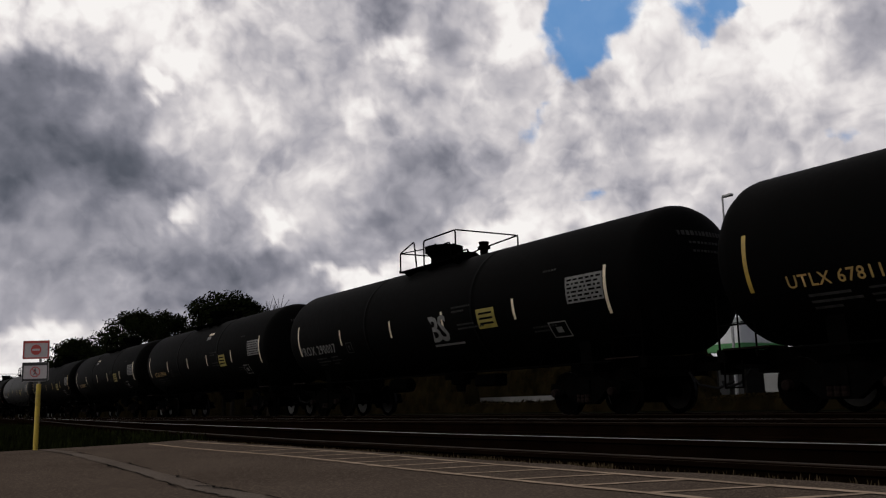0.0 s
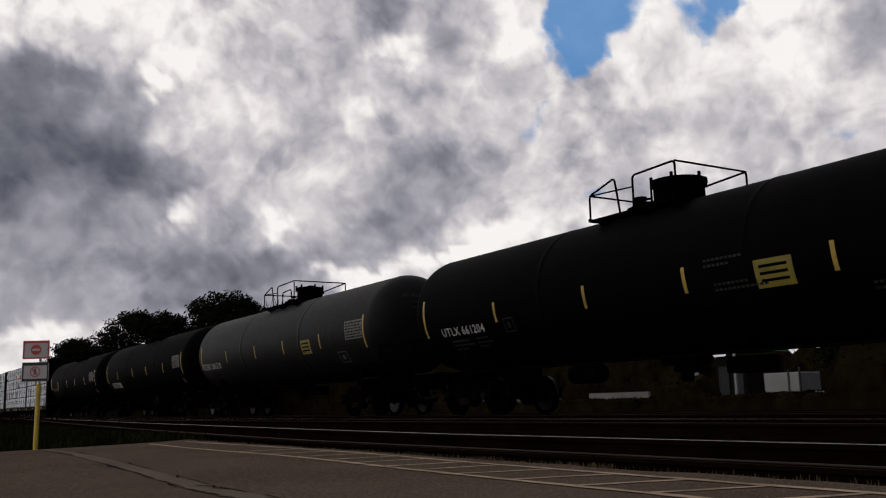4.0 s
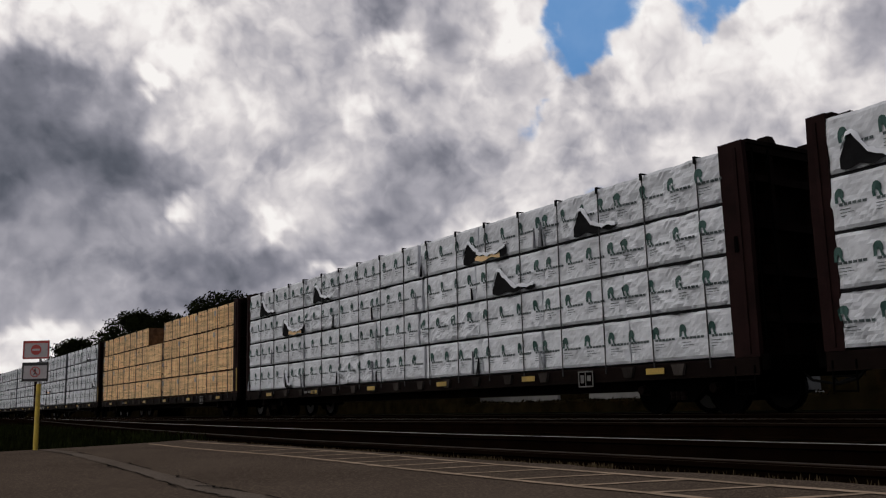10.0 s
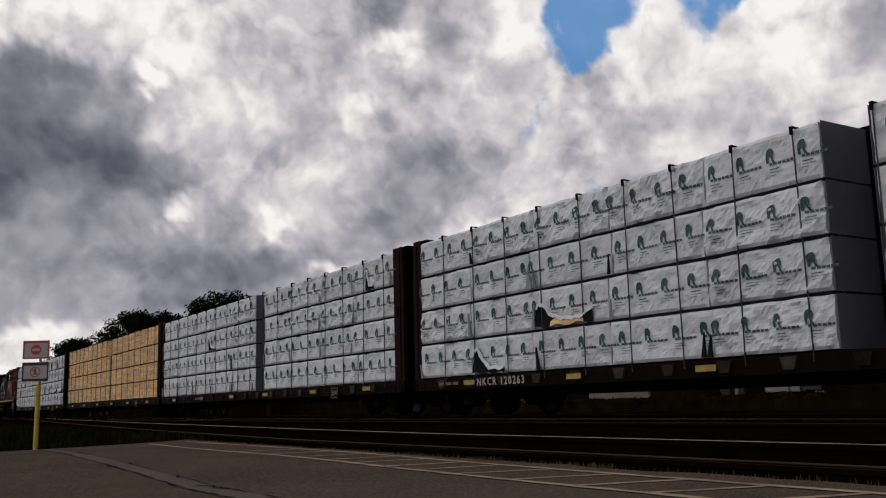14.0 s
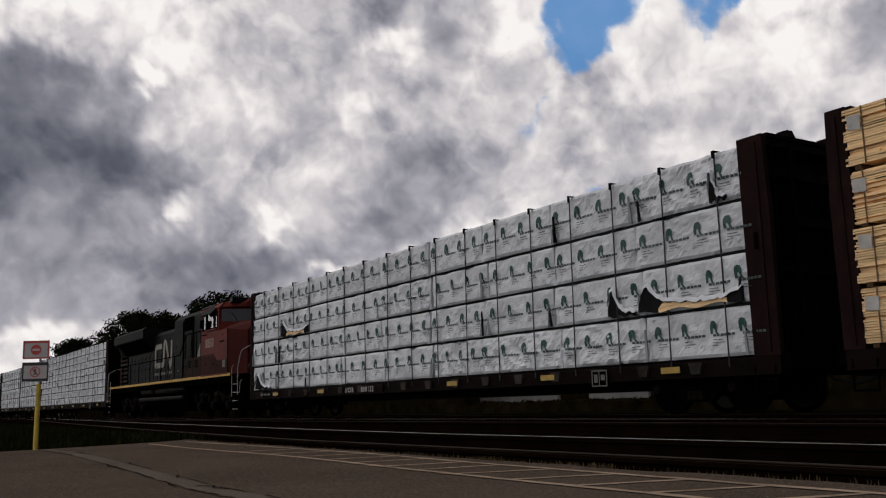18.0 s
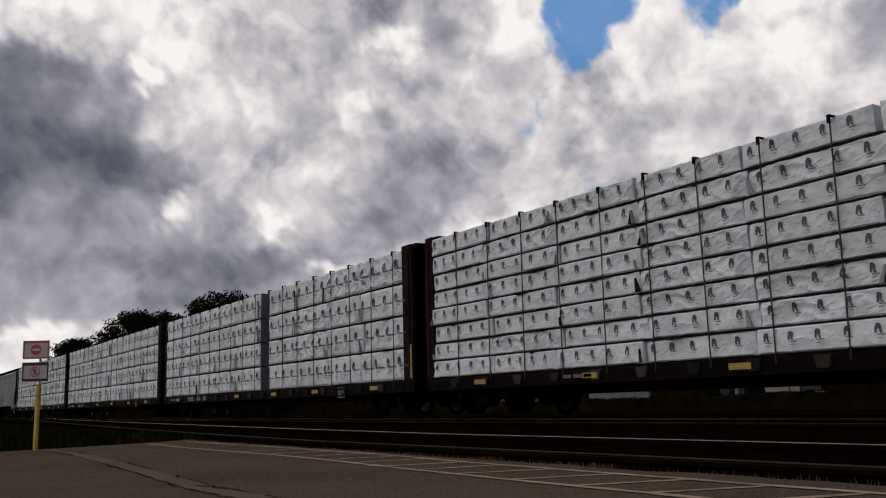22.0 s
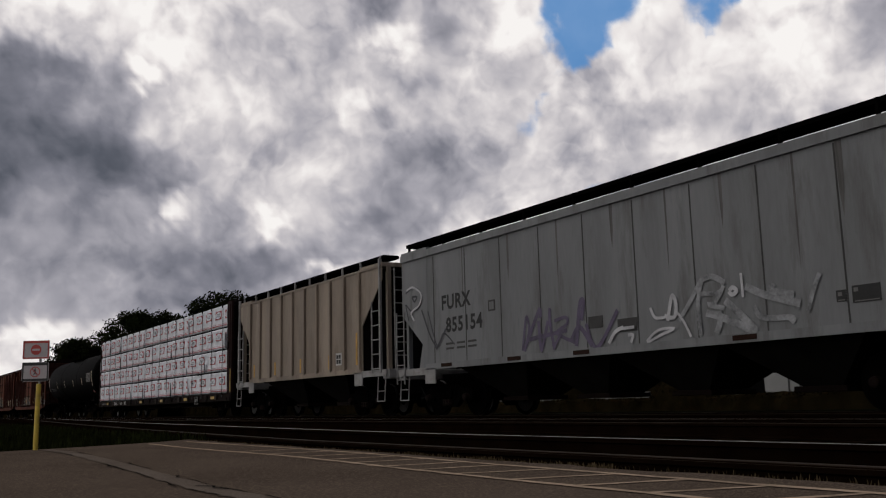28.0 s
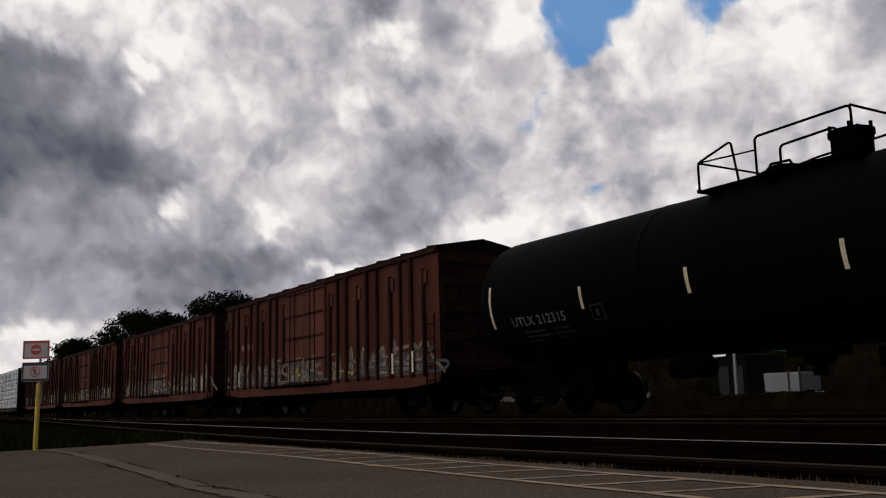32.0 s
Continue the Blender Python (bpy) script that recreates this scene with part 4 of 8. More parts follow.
    if extra == "tag":
        part("graffiti", letters("BS", 0.95, 0.75, 1.85, fold_t, 0.85, 0.018), M["stencil_dim"], root, "pale sprayed letters")
        bm = bmesh.new()
        tank_patch(bm, 0.75, 2.15, 1.70, 1.76, TANK_R + 0.01, n=2)
        part("graffiti", bm, M["stencil_dim"], root)
    if extra and extra[0] == "label":
        a = extra[1]
        for x0, x1, c, d, mat in ((a, a + 0.62, 3.46, 3.57, "reflector_white"), (a - 0.05, a + 0.45, 3.26, 3.40, "stencil_dim")):
            bm = bmesh.new()
            tank_patch(bm, x0, x1, c, d, n=2)
            part("sticker", bm, M[mat], root)
    if not placard:
        # faint lines of small stencilling along the side
        lines = bmesh.new()
        for x, z, w in ((1.95, 2.62, 0.85), (1.95, 2.52, 0.5), (2.1, 2.18, 0.7), (2.1, 2.08, 1.1), (5.0, 1.85, 0.8), (5.0, 1.75, 0.55), (5.6, 3.05, 0.42)):
            u = x
            while u < x + w:
                tank_patch(lines, u, u + 0.07, z, z + 0.045, TANK_R + 0.009, n=1)
                u += 0.095
        tagged(part("small_print", lines, M["stencil_faint"], root), kind="stuff")
        fr = bmesh.new()
        for a in ((5.55, 5.58, 1.55, 1.95), (6.12, 6.15, 1.55, 1.95), (5.55, 6.15, 1.92, 1.95), (5.55, 6.15, 1.55, 1.58), (5.75, 5.95, 1.68, 1.82)):
            tank_patch(fr, *a, n=2)
        part("test_panel", fr, M["stencil_dim"], root, "stencilled frame of test dates")


# stripes at the shell's ends give each car's middle
def build_tanks():
    cars = []
    black, grey = M["tank"], M["tank_grey"]
    w, y = M["reflector_white"], M["reflector"]
    rows = [
        (-2.65, "UTLX 678111", black, M["stencil_yellow"], y, dict(), dict(half=8.7, man_x=-0.7, man_w=1.1, flare=True)),
        (-21.3, "PROX 290007", black, M["stencil_dim"], w, dict(yellow=True, extra="tag"), dict(half=8.95, man_x=-0.7, man_w=1.05, flare=True, corner=1.5, left=-1.4, valve_x=0.6)),
        (-40.2, "UTLX 678494", black, M["stencil_yellow"], w, dict(yellow=True, extra=("label", 1.2)), dict(half=8.72, man_x=-1.0, man_w=1.1, flare=True, corner=1.2, left=-2.0)),
        (-58.9, "UTLX 678222", black, M["stencil_yellow"], w, dict(yellow=True, extra=("label", -1.95)), dict(half=8.72, man_x=1.2, man_w=1.1, flare=True, corner=1.9, left=-0.95, stack_x=0.2, valve_x=-0.2)),
        (-77.4, "UTLX 661204", black, M["stencil"], y, dict(yellow=True), dict(man_x=0.1, man_w=1.15, corner=1.0, valve_x=-0.7, stack_x=-1.0)),
        (-96.1, "TCBX 286320", grey, M["stencil"], y, dict(yellow=True), dict(man_x=0.4, man_w=1.0, corner=1.4, valve_x=-0.6)),
        (-114.25, "TAEX 2521", black, M["stencil"], y, dict(white_plate=True, placard=True), dict(half=8.47, man_x=-0.84, man_w=0.85, corner=1.9, left=-1.2, valve_x=0.41, stack_x=1.51)),
        (-132.88, "UTLX 212268", black, M["stencil_yellow"], w, dict(placard=True), dict(half=8.72, man_x=-0.6, man_w=1.0, corner=1.7, valve_x=0.74, stack_x=-1.69)),
        (-503.03, "UTLX 212315", black, M["stencil_dim"], w, dict(placard=True), dict(man_x=1.0, man_w=0.75, corner=1.7, valve_x=-0.3, stack_x=2.0)),
    ]
    for x, number, mat, lm, st, kw, topworks in rows:
        tone = "faded grey-black" if mat is grey else "black"
        root = tank_car("%s railway tank car with railed top platform and reflector strips" % tone, mat, **topworks)
        tank_marks(root, number, lm, st, shell=topworks.get("half", 8.6), **kw)
        cars.append((root, x))
    return cars


# ------------------------------------------------------------------ lumber cars
BUNDLE, TIER, DECK, REAR, FRONT = 2.38, 0.885, 0.945, 0.36, 0.50


def wrap_face(seed, amp):
    rnd = random.Random(seed)
    ox, oz = rnd.uniform(0, 50), rnd.uniform(0, 50)

    def face(x, z):
        a = noise.noise(Vector((x * 2.2 + ox, z * 3.0 + oz, seed)))
        b = noise.noise(Vector((x * 7 + z * 4 + ox, z * 5 - x * 3 + oz, seed + 9.0)))
        c = abs(noise.noise(Vector((x * 3.1 + z * 2.6 + ox, z * 2.2 - x * 1.5, seed + 4.0))))
        d = abs(noise.noise(Vector((x * 5.3 - z * 3.6 + oz, z * 3.4 + x * 1.9, seed + 6.0))))
        return amp * (a * 0.9 + b * 0.35 - (0.25 - min(c, 0.25)) * 1.6 - (0.12 - min(d, 0.12)) * 2.2)
    return face


def bundle_mesh(seed, h, amp=0.02, ln=BUNDLE - 0.035, depth=1.2):
    """A wrapped pack: a soft-edged block whose front is creased film; front at y = 0."""
    face = wrap_face(seed, amp)
    nx, nz = 44, 15
    lip = 0.030 if h > 0.6 else 0.018
    bm = bmesh.new()
    grid = []
    for j in range(nz + 1):
        row = []
        for i in range(nx + 1):
            x, z = -ln / 2 + ln * i / nx, lip + (h - 2 * lip) * j / nz
            edge = min(min(i, nx - i) / 2, min(j, nz - j), 1)
            y = face(x, z) + 0.035 * (1 - edge)
            row.append(bm.verts.new((x, y, z)))
        grid.append(row)
    for j in range(nz):
        for i in range(nx):
            bm.faces.new((grid[j][i], grid[j][i + 1], grid[j + 1][i + 1], grid[j + 1][i]))
    back = [[bm.verts.new((sx * ln / 2, depth, z)) for sx in (-1, 1)] for z in (lip, h - lip)]
    bm.faces.new(grid[0][::-1] + [back[0][0], back[0][1]])
    bm.faces.new(grid[nz] + [back[1][1], back[1][0]])
    bm.faces.new([r[0] for r in grid] + [back[1][0], back[0][0]])
    bm.faces.new([r[nx] for r in grid][::-1] + [back[0][1], back[1][1]])
    bm.faces.new((back[0][0], back[1][0], back[1][1], back[0][1]))
    bmesh.ops.recalc_face_normals(bm, faces=bm.faces[:])
    me = bpy.data.meshes.new("lumber_pack")
    bm.to_mesh(me)
    bm.free()
    return me, face


def add_poly(bm, pts, face, lift=0.016):
    bm.faces.new([bm.verts.new((x, face(x, z) - lift, z)) for x, z in pts])


def print_tree(face, h, xs, small=False):
    """Green tree-shaped emblem with grey bars of print under it, laid on the creased film."""
    marks, t = [], bmesh.new()
    k = 0.56 if small else 0.86
    g = bmesh.new()
    for x in xs:
        if not small:
            g = bmesh.new()
            marks.append(g)
        zc = h * (0.60 if not small else 0.62)
        for sx in (-1, 1):
            pts = [(x, zc + 0.15 * k), (x + sx * 0.05 * k, zc + 0.135 * k), (x + sx * 0.085 * k, zc + 0.07 * k), (x + sx * 0.09 * k, zc - 0.05 * k), (x + sx * 0.075 * k, zc - 0.10 * k), (x + sx * 0.03 * k, zc - 0.09 * k), (x + sx * 0.025 * k, zc - 0.02 * k), (x, zc + 0.0)]
            if sx < 0:
                pts = pts[:3] + [(x - 0.09 * k, zc - 0.02 * k), (x - 0.085 * k, zc - 0.115 * k), (x - 0.030 * k, zc - 0.11 * k), (x - 0.026 * k, zc - 0.01 * k), (x, zc + 0.005 * k)]
            else:
                pts = pts[:3] + [(x + 0.08 * k, zc - 0.01 * k), (x + 0.062 * k, zc - 0.04 * k), (x + 0.11 * k, zc - 0.12 * k), (x + 0.05 * k, zc - 0.125 * k), (x + 0.018 * k, zc - 0.03 * k), (x, zc + 0.005 * k)]
            add_poly(g, pts if sx < 0 else pts[::-1], face)
        x0 = x - 0.02
        for i, (w, hh) in enumerate(((0.22, 0.03), (0.15, 0.014)) if small else ((0.56, 0.050), (0.24, 0.016), (0.30, 0.012), (0.13, 0.012))):
            z = zc - (0.17 + i * 0.055 + (0.02 if i else 0)) * k
            n = 6 if i == 0 else 2
            for q in range(n):
                a, b = x0 + w * k * q / n, x0 + w * k * (q + (0.80 if i == 0 else 0.92)) / n
                add_poly(t, [(a, z), (b, z), (b, z + hh * k), (a, z + hh * k)], face)
    return (marks or [g]), t


def wrapped_set(small=False):
    """Shared meshes of the wrapped packs: film, emblem and print."""
    h = TIER / 2 if small else TIER
    out = []
    for seed in range(7):
        me, face = bundle_mesh(seed + (40 if small else 0), h, (0.030 if small else 0.036) * (1.8 if seed in (3, 5) else 1.0))
        me.materials.append(M["wrap"])
        xs = [q * 0.62 - 0.98 + 0.14 * math.sin(seed * 2.1) for q in range(4)]
        if small:
            xs = [-0.98, -0.55, -0.10, 0.36, 0.82]
        g, t = print_tree(face, h, xs, small)
        out.append((me, [to_mesh("emblem", q, M["print_green"] if not small else M["print_dark"]) for q in g], to_mesh("print", t, M["print_grey"])))
    return out


def red_set():
    out = []
    for seed in range(6):
        me, face = bundle_mesh(seed + 80, TIER, 0.036)
        me.materials.append(M["wrap"])
        r, wht, t = bmesh.new(), bmesh.new(), bmesh.new()
        lo, hi = -BUNDLE / 2 + 0.05, BUNDLE / 2 - 0.05
        for x in (-1.75 + 0.32 * math.sin(seed * 2.3), -0.62 + 0.32 * math.sin(seed * 2.3), 0.51 + 0.32 * math.sin(seed * 2.3), 1.64 + 0.32 * math.sin(seed * 2.3)):
            zc = 0.52 + 0.03 * math.sin(seed * 1.7 + x)
            clip = lambda v: max(lo, min(hi, v))
            if clip(x - 0.35) >= clip(x + 0.35) - 0.06:
                continue
            nx = 8
            for i in range(nx):
                a, b = clip(x - 0.35 + 0.70 * i / nx), clip(x - 0.35 + 0.70 * (i + 1) / nx)
                if b - a > 0.005:
                    for z0, z1 in ((-0.165, 0.0), (0.0, 0.165)):
                        add_poly(r, [(a, zc + z0), (b, zc + z0), (b, zc + z1), (a, zc + z1)], face, 0.014)
            ring = [(clip(x + 0.325 * math.cos(q * 0.3927)), zc + 0.138 * math.sin(q * 0.3927)) for q in range(16)]
            mid = clip(x)
            for q in range(16):
                p0, p1 = ring[q], ring[(q + 1) % 16]
                if abs((p0[0] - mid) * (p1[1] - zc) - (p1[0] - mid) * (p0[1] - zc)) > 1e-5:
                    add_poly(wht, [(mid, zc), p0, p1], face, 0.026)
            for q in range(6):
                a = x - 0.235 + q * 0.08
                if lo < a and a + 0.07 < hi:
                    add_poly(t, [(a, zc - 0.060), (a + 0.022, zc - 0.060), (a + 0.032, zc + 0.060), (a + 0.01, zc + 0.060)], face, 0.036)
                    add_poly(t, [(a + 0.022, zc - 0.060 + 0.095 * (q % 2)), (a + 0.062, zc - 0.060 + 0.095 * (q % 2)), (a + 0.066, zc - 0.035 + 0.095 * (q % 2)), (a + 0.026, zc - 0.035 + 0.095 * (q % 2))], face, 0.036)
        for z, w in ((0.085, 0.030), (0.150, 0.014)):
            for i in range(24):
                a, b = lo + (hi - lo) * i / 24, lo + (hi - lo) * (i + 1) / 24
                add_poly(r, [(a, z), (b, z), (b, z + w), (a, z + w)], face, 0.014)
        out.append((me, to_mesh("emblem", r, M["print_red"]), to_mesh("oval", wht, M["wrap"]), to_mesh("print", t, M["print_dark"])))
    return out


def bare_set():
    """Unwrapped packs: layers of boards with uneven edges, dark strips as slot shade, paper tags."""
    out = []
    for seed in range(5):
        rnd = random.Random(seed + 300)
        bm = bmesh.new()
        n = 21
        hh = (TIER - 0.07) / n
        bx(bm, -BUNDLE / 2 + 0.02, BUNDLE / 2 - 0.02, 0.055, 1.2, 0.07, TIER - 0.005)
        for i in range(n):
            x = -BUNDLE / 2 + rnd.uniform(0.005, 0.03)
            e = BUNDLE / 2 - rnd.uniform(0.005, 0.03)
            cuts = [x, e] if rnd.random() < 0.7 else [x, rnd.uniform(-0.8, 0.8), e]
            for a, b in zip(cuts, cuts[1:]):
                d = rnd.uniform(-0.012, 0.012) + (0.045 if rnd.random() < 0.16 else 0)
                bx(bm, a, b - 0.003, d, 0.06, 0.07 + i * hh + 0.002, 0.07 + (i + 1) * hh - (0.004 if rnd.random() < 0.6 else 0.009))
        me = to_mesh("lumber_pack", bm, M["lumber"])
        st = [to_mesh("strap", boxes((x - w, x + w, -0.018, -0.014, 0.065, TIER - 0.01 * k)), M["strap"]) for k, (x, w) in enumerate(((-0.95 + rnd.uniform(-0.1, 0.1), 0.012), (-0.42 + rnd.uniform(-0.2, 0.2), 0.007), (0.08 + rnd.uniform(-0.1, 0.1), 0.012), (0.55 + rnd.uniform(-0.15, 0.2), 0.008), (1.02 + rnd.uniform(-0.1, 0.05), 0.011)))]
        # thin dark strips laid on the boards as the shade of slots, and the bunks below
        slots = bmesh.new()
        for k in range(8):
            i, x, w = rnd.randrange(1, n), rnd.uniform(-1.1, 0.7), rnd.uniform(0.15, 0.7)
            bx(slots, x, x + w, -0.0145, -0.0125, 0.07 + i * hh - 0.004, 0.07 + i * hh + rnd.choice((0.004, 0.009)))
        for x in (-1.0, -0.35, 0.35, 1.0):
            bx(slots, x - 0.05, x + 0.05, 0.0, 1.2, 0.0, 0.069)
        gap = to_mesh("bunk", slots, M["lumber_gap_shade"])
        q = -1.14 + rnd.uniform(0, 0.12)
        zt = rnd.uniform(0.46, 0.60)
        tg = bmesh.new()
        slab(tg, [(q, -0.022, zt), (q + 0.21, -0.026, zt - 0.02), (q + 0.215, -0.024, zt + 0.19), (q + 0.01, -0.03, zt + 0.2)], (0, 0.004, 0))
        tag = to_mesh("paper_tag", tg, M["stencil"])
        out.append((me, gap, st, tag))
    return out


def lumber_car(label, length=23.05):
    """Centre-beam flat car without its load."""
    root = thing("lumber_car", label, "railway flat car", "lumber cars of the train")
    hl = length / 2
    deck = boxes((-hl - REAR, hl + FRONT, -1.36, 1.36, 0.86, 0.94), (-hl + 0.6, hl - 0.6, -0.3, 0.3, 0.45, 0.86))
    part("deck", deck, M["iron_brown"], root)
    for s in (-1, 1):
        bm = boxes((-hl - REAR, hl + FRONT, *sorted((s * 1.36, s * 1.40)), 0.66, 0.93), (-hl - REAR, hl + FRONT, *sorted((s * 1.30, s * 1.42)), 0.64, 0.67))
        part("side_sill", bm, M["iron_brown"], root)
    wm = to_mesh("winch", prism(bmesh.new(), [(-0.16, 0.90), (0.16, 0.90), (0.10, 0.70), (-0.10, 0.70)], -1.46, -1.40), M["winch"])
    for i in range(17):
        child("winch", wm, root, pose(-hl + 1.0 + i * 1.30, 0, 0))
    beam = boxes((-hl + 0.3, hl - 0.3, -0.20, 0.20, 4.42, 4.60), (-hl + 0.3, hl - 0.3, -0.06, 0.06, 0.94, 1.6))
    for i in range(14):
        x = -hl + 0.9 + i * (length - 1.8) / 13
        bx(beam, x - 0.08, x + 0.08, -0.10, 0.10, 0.94, 4.42)
    part("centre_beam", beam, M["iron_brown"], root)
    for s in (-1, 1):
        # end wall: sheet, broad side plates, cross members, posts, cap; the front one stands further out
        hl = length / 2 + (REAR if s < 0 else FRONT)
        wide = 0.33 if s < 0 else 0.50
        wall = part("bulkhead", boxes((*sorted((s * (hl - 0.36), s * (hl - 0.30))), -1.30, 1.30, 0.94, 4.60)), M["iron_brown"], root, "dark rusty end bulkhead")
        for q in (-1, 1):
            y0, y1 = sorted((q * 1.40, q * 1.30))
            part("side_plate", prism(bmesh.new(), [(s * (hl + 0.02), 0.94), (s * (hl - wide), 0.94), (s * (hl - wide - 0.03), 4.62), (s * (hl - 0.02), 4.62), (s * (hl + 0.03), 3.2)], y0, y1), M["bulkhead_red"], wall, "dull red side plate")
            part("plate_rib", boxes((*sorted((s * (hl - 0.20), s * (hl - 0.14))), *sorted((q * 1.40, q * 1.425)), 1.0, 4.5)), M["bulkhead_red"], wall)
            if s > 0 and q < 0:
                # hand hole in the plate
                part("hand_hole", bevelled(boxes((hl - 0.30, hl - 0.22, *sorted((q * 1.425, q * 1.435)), 2.70, 2.98)), 0.004), M["iron"], wall)
        for z in (1.6, 2.4, 3.2, 4.0, 4.53):
            part("cross_member", boxes((*sorted((s * (hl - 0.30), s * (hl - 0.08))), -1.30, 1.30, z - 0.07, z + 0.07)), M["iron_brown"], wall)
        for y in (-0.55, 0.55):
            part("post", boxes((*sorted((s * (hl - 0.30), s * (hl - 0.10))), y - 0.05, y + 0.05, 0.94, 4.59)), M["iron_brown"], wall)
            part("post_cap", prism(bmesh.new(), [(s * (hl - 0.32), 4.66), (s * (hl - 0.02), 4.66), (s * (hl - 0.08), 4.80), (s * (hl - 0.30), 4.80)], y - 0.07, y + 0.07), M["iron_brown"], wall)
        part("cap", boxes((*sorted((s * (hl - 0.35), s * (hl - 0.05))), -1.2, 1.2, 4.60, 4.67)), M["iron_brown"], wall)
        part("end_sill", bevelled(boxes((*sorted((s * hl, s * (hl + 0.18))), -1.36, 1.36, 0.70, 0.98)), 0.02), M["iron"], root)
        st = bmesh.new()
        path(st, [(s * (hl - 0.1), -1.40, 0.8), (s * (hl - 0.1), -1.42, 0.34), (s * (hl - 0.5), -1.42, 0.34), (s * (hl - 0.5), -1.40, 0.8)], 0.016)
        rod(st, (s * (hl - 0.1), -1.41, 0.56), (s * (hl - 0.5), -1.41, 0.56), 0.014)
        part("sill_step", st, M["iron"], root)
        ladder(root, s * (hl + 0.03), -1.0, 1.0, 4.5, 0.4, 10, M["iron"], "y")
        truck(root, s * (hl - 2.1))
        coupler(root, s * (hl - 0.15), s)
    return root


def load_car(root, kind, sets, seed, front=4, rear=5, gap=True, missing=(), bulges=(), lettered=()):
    """Packs of lumber strapped on the near side, the far side's stack behind the beam, and the tie-down cables."""
    rnd = random.Random(seed)
    small = kind == "thin"
    tiers = 8 if small else 4
    h = TIER / 2 if small else TIER
    start = 23.05 / 2 + FRONT - 0.48
    pitch = BUNDLE if gap else 2.44 if kind == "bare" else 2.466
    xs = []
    x = start
    broad = pitch + (FRONT - 0.10) / front
    for i in range(front):
        xs.append(x - broad / 2)
        x -= broad
    gap0 = x
    high = 6 if small else 3

    def level(t):
        # the top tier stands a little taller
        return DECK + h * (min(t, high) + 1.08 * max(0, t - high))

    tall = level(tiers)
    x = -23.05 / 2 + 0.38 + rear * pitch
    gap1 = x
    wide = pitch + (REAR + 0.08) / rear
    for i in range(rear):
        xs.append(x - wide / 2)
        x -= wide
    for t in range(tiers):
        # joints between packs wander from tier to tier
        slack = [0.0 if i in (0, front, front + rear) and (gap or i != front) else rnd.uniform(-1, 1) * (0.05 if kind == "bare" else 0.17) for i in range(front + rear + 1)]
        if kind == "bare" and not gap or missing:
            slack[front] = 0.0
        for i, xc in enumerate(xs):
            if (t, i) in missing:
                continue
            row = rnd.choice(sets)
            own = ((broad if i < front else wide) + slack[i] - slack[i + 1]) / pitch
            xc += (slack[i] + slack[i + 1]) / 2
            m = pose(xc, SIDE + rnd.uniform(-0.015, 0.02) * (2 if small else 1), level(t), 0, 0, rnd.uniform(-0.3, 0.3) * (2 if small else 1)) @ Matrix.Diagonal((own * pitch / BUNDLE, 1, 1.08 if t >= high else 1, 1))
            if (t, i, "short") in missing:
                m = pose(-0.38, 0, 0) @ m @ Matrix.Diagonal((0.68, 1, 1, 1))
            b = child("lumber_pack", row[0], root, m)
            if kind == "bare":
                tagged(b, kind="stuff")
                tagged(child("bunk", row[1], b), kind="stuff")
                for q in row[2]:
                    child("strap", q, b)
                if rnd.random() < 0.75:
                    child("paper_tag", row[3], b)
            elif kind == "red":
                for nm, q in zip(("emblem", "oval", "print"), row[1:]):
                    tagged(child(nm, q, b), kind="stuff")
            else:
                for q in row[1]:
                    e = child("emblem", q, b)
                    if small:
                        tagged(e, kind="stuff")
                tagged(child("print", row[2], b), kind="stuff")
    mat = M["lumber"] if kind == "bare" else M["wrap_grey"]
    # rough sawn end grain beside a missing pack, darkened in colour for the gap's shade
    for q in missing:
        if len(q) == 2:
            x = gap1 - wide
            part("end_grain", boxes((x - 0.012, x - 0.004, SIDE + 0.03, -0.24, level(q[0]) + 0.07, level(q[0] + 1))), M["end_grain"], root, "sawn board ends with the gap's shade in their colour")
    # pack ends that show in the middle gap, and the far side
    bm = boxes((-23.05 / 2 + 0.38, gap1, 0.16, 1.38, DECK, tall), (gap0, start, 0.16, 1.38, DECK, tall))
    # bare lumber's far stack takes the dark gap colour as its shade
    part("far_stack", bm, M["lumber_gap_shade"] if kind == "bare" else mat, root)
    if kind == "bare":
        part("gap_board", boxes((gap1 + 0.004, gap0 - 0.004, SIDE + 0.04, -0.2, DECK, DECK + 3 * TIER)), M["bulkhead_red"], root, "dark red upright in the gap between packs")
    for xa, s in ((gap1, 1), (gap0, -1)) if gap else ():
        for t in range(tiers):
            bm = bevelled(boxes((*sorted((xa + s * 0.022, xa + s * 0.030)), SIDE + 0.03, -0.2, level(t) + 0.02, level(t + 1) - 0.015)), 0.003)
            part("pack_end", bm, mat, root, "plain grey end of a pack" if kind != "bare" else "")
    if kind != "bare":
        # dunnage and sagging film as near-black strips: the tier gaps' shade in colour
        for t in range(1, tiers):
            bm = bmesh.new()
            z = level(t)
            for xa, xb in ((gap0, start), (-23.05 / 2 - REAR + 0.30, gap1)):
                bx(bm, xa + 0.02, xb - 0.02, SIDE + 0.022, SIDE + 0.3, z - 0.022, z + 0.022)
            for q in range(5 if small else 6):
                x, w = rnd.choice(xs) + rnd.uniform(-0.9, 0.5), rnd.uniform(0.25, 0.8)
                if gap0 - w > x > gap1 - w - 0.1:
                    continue
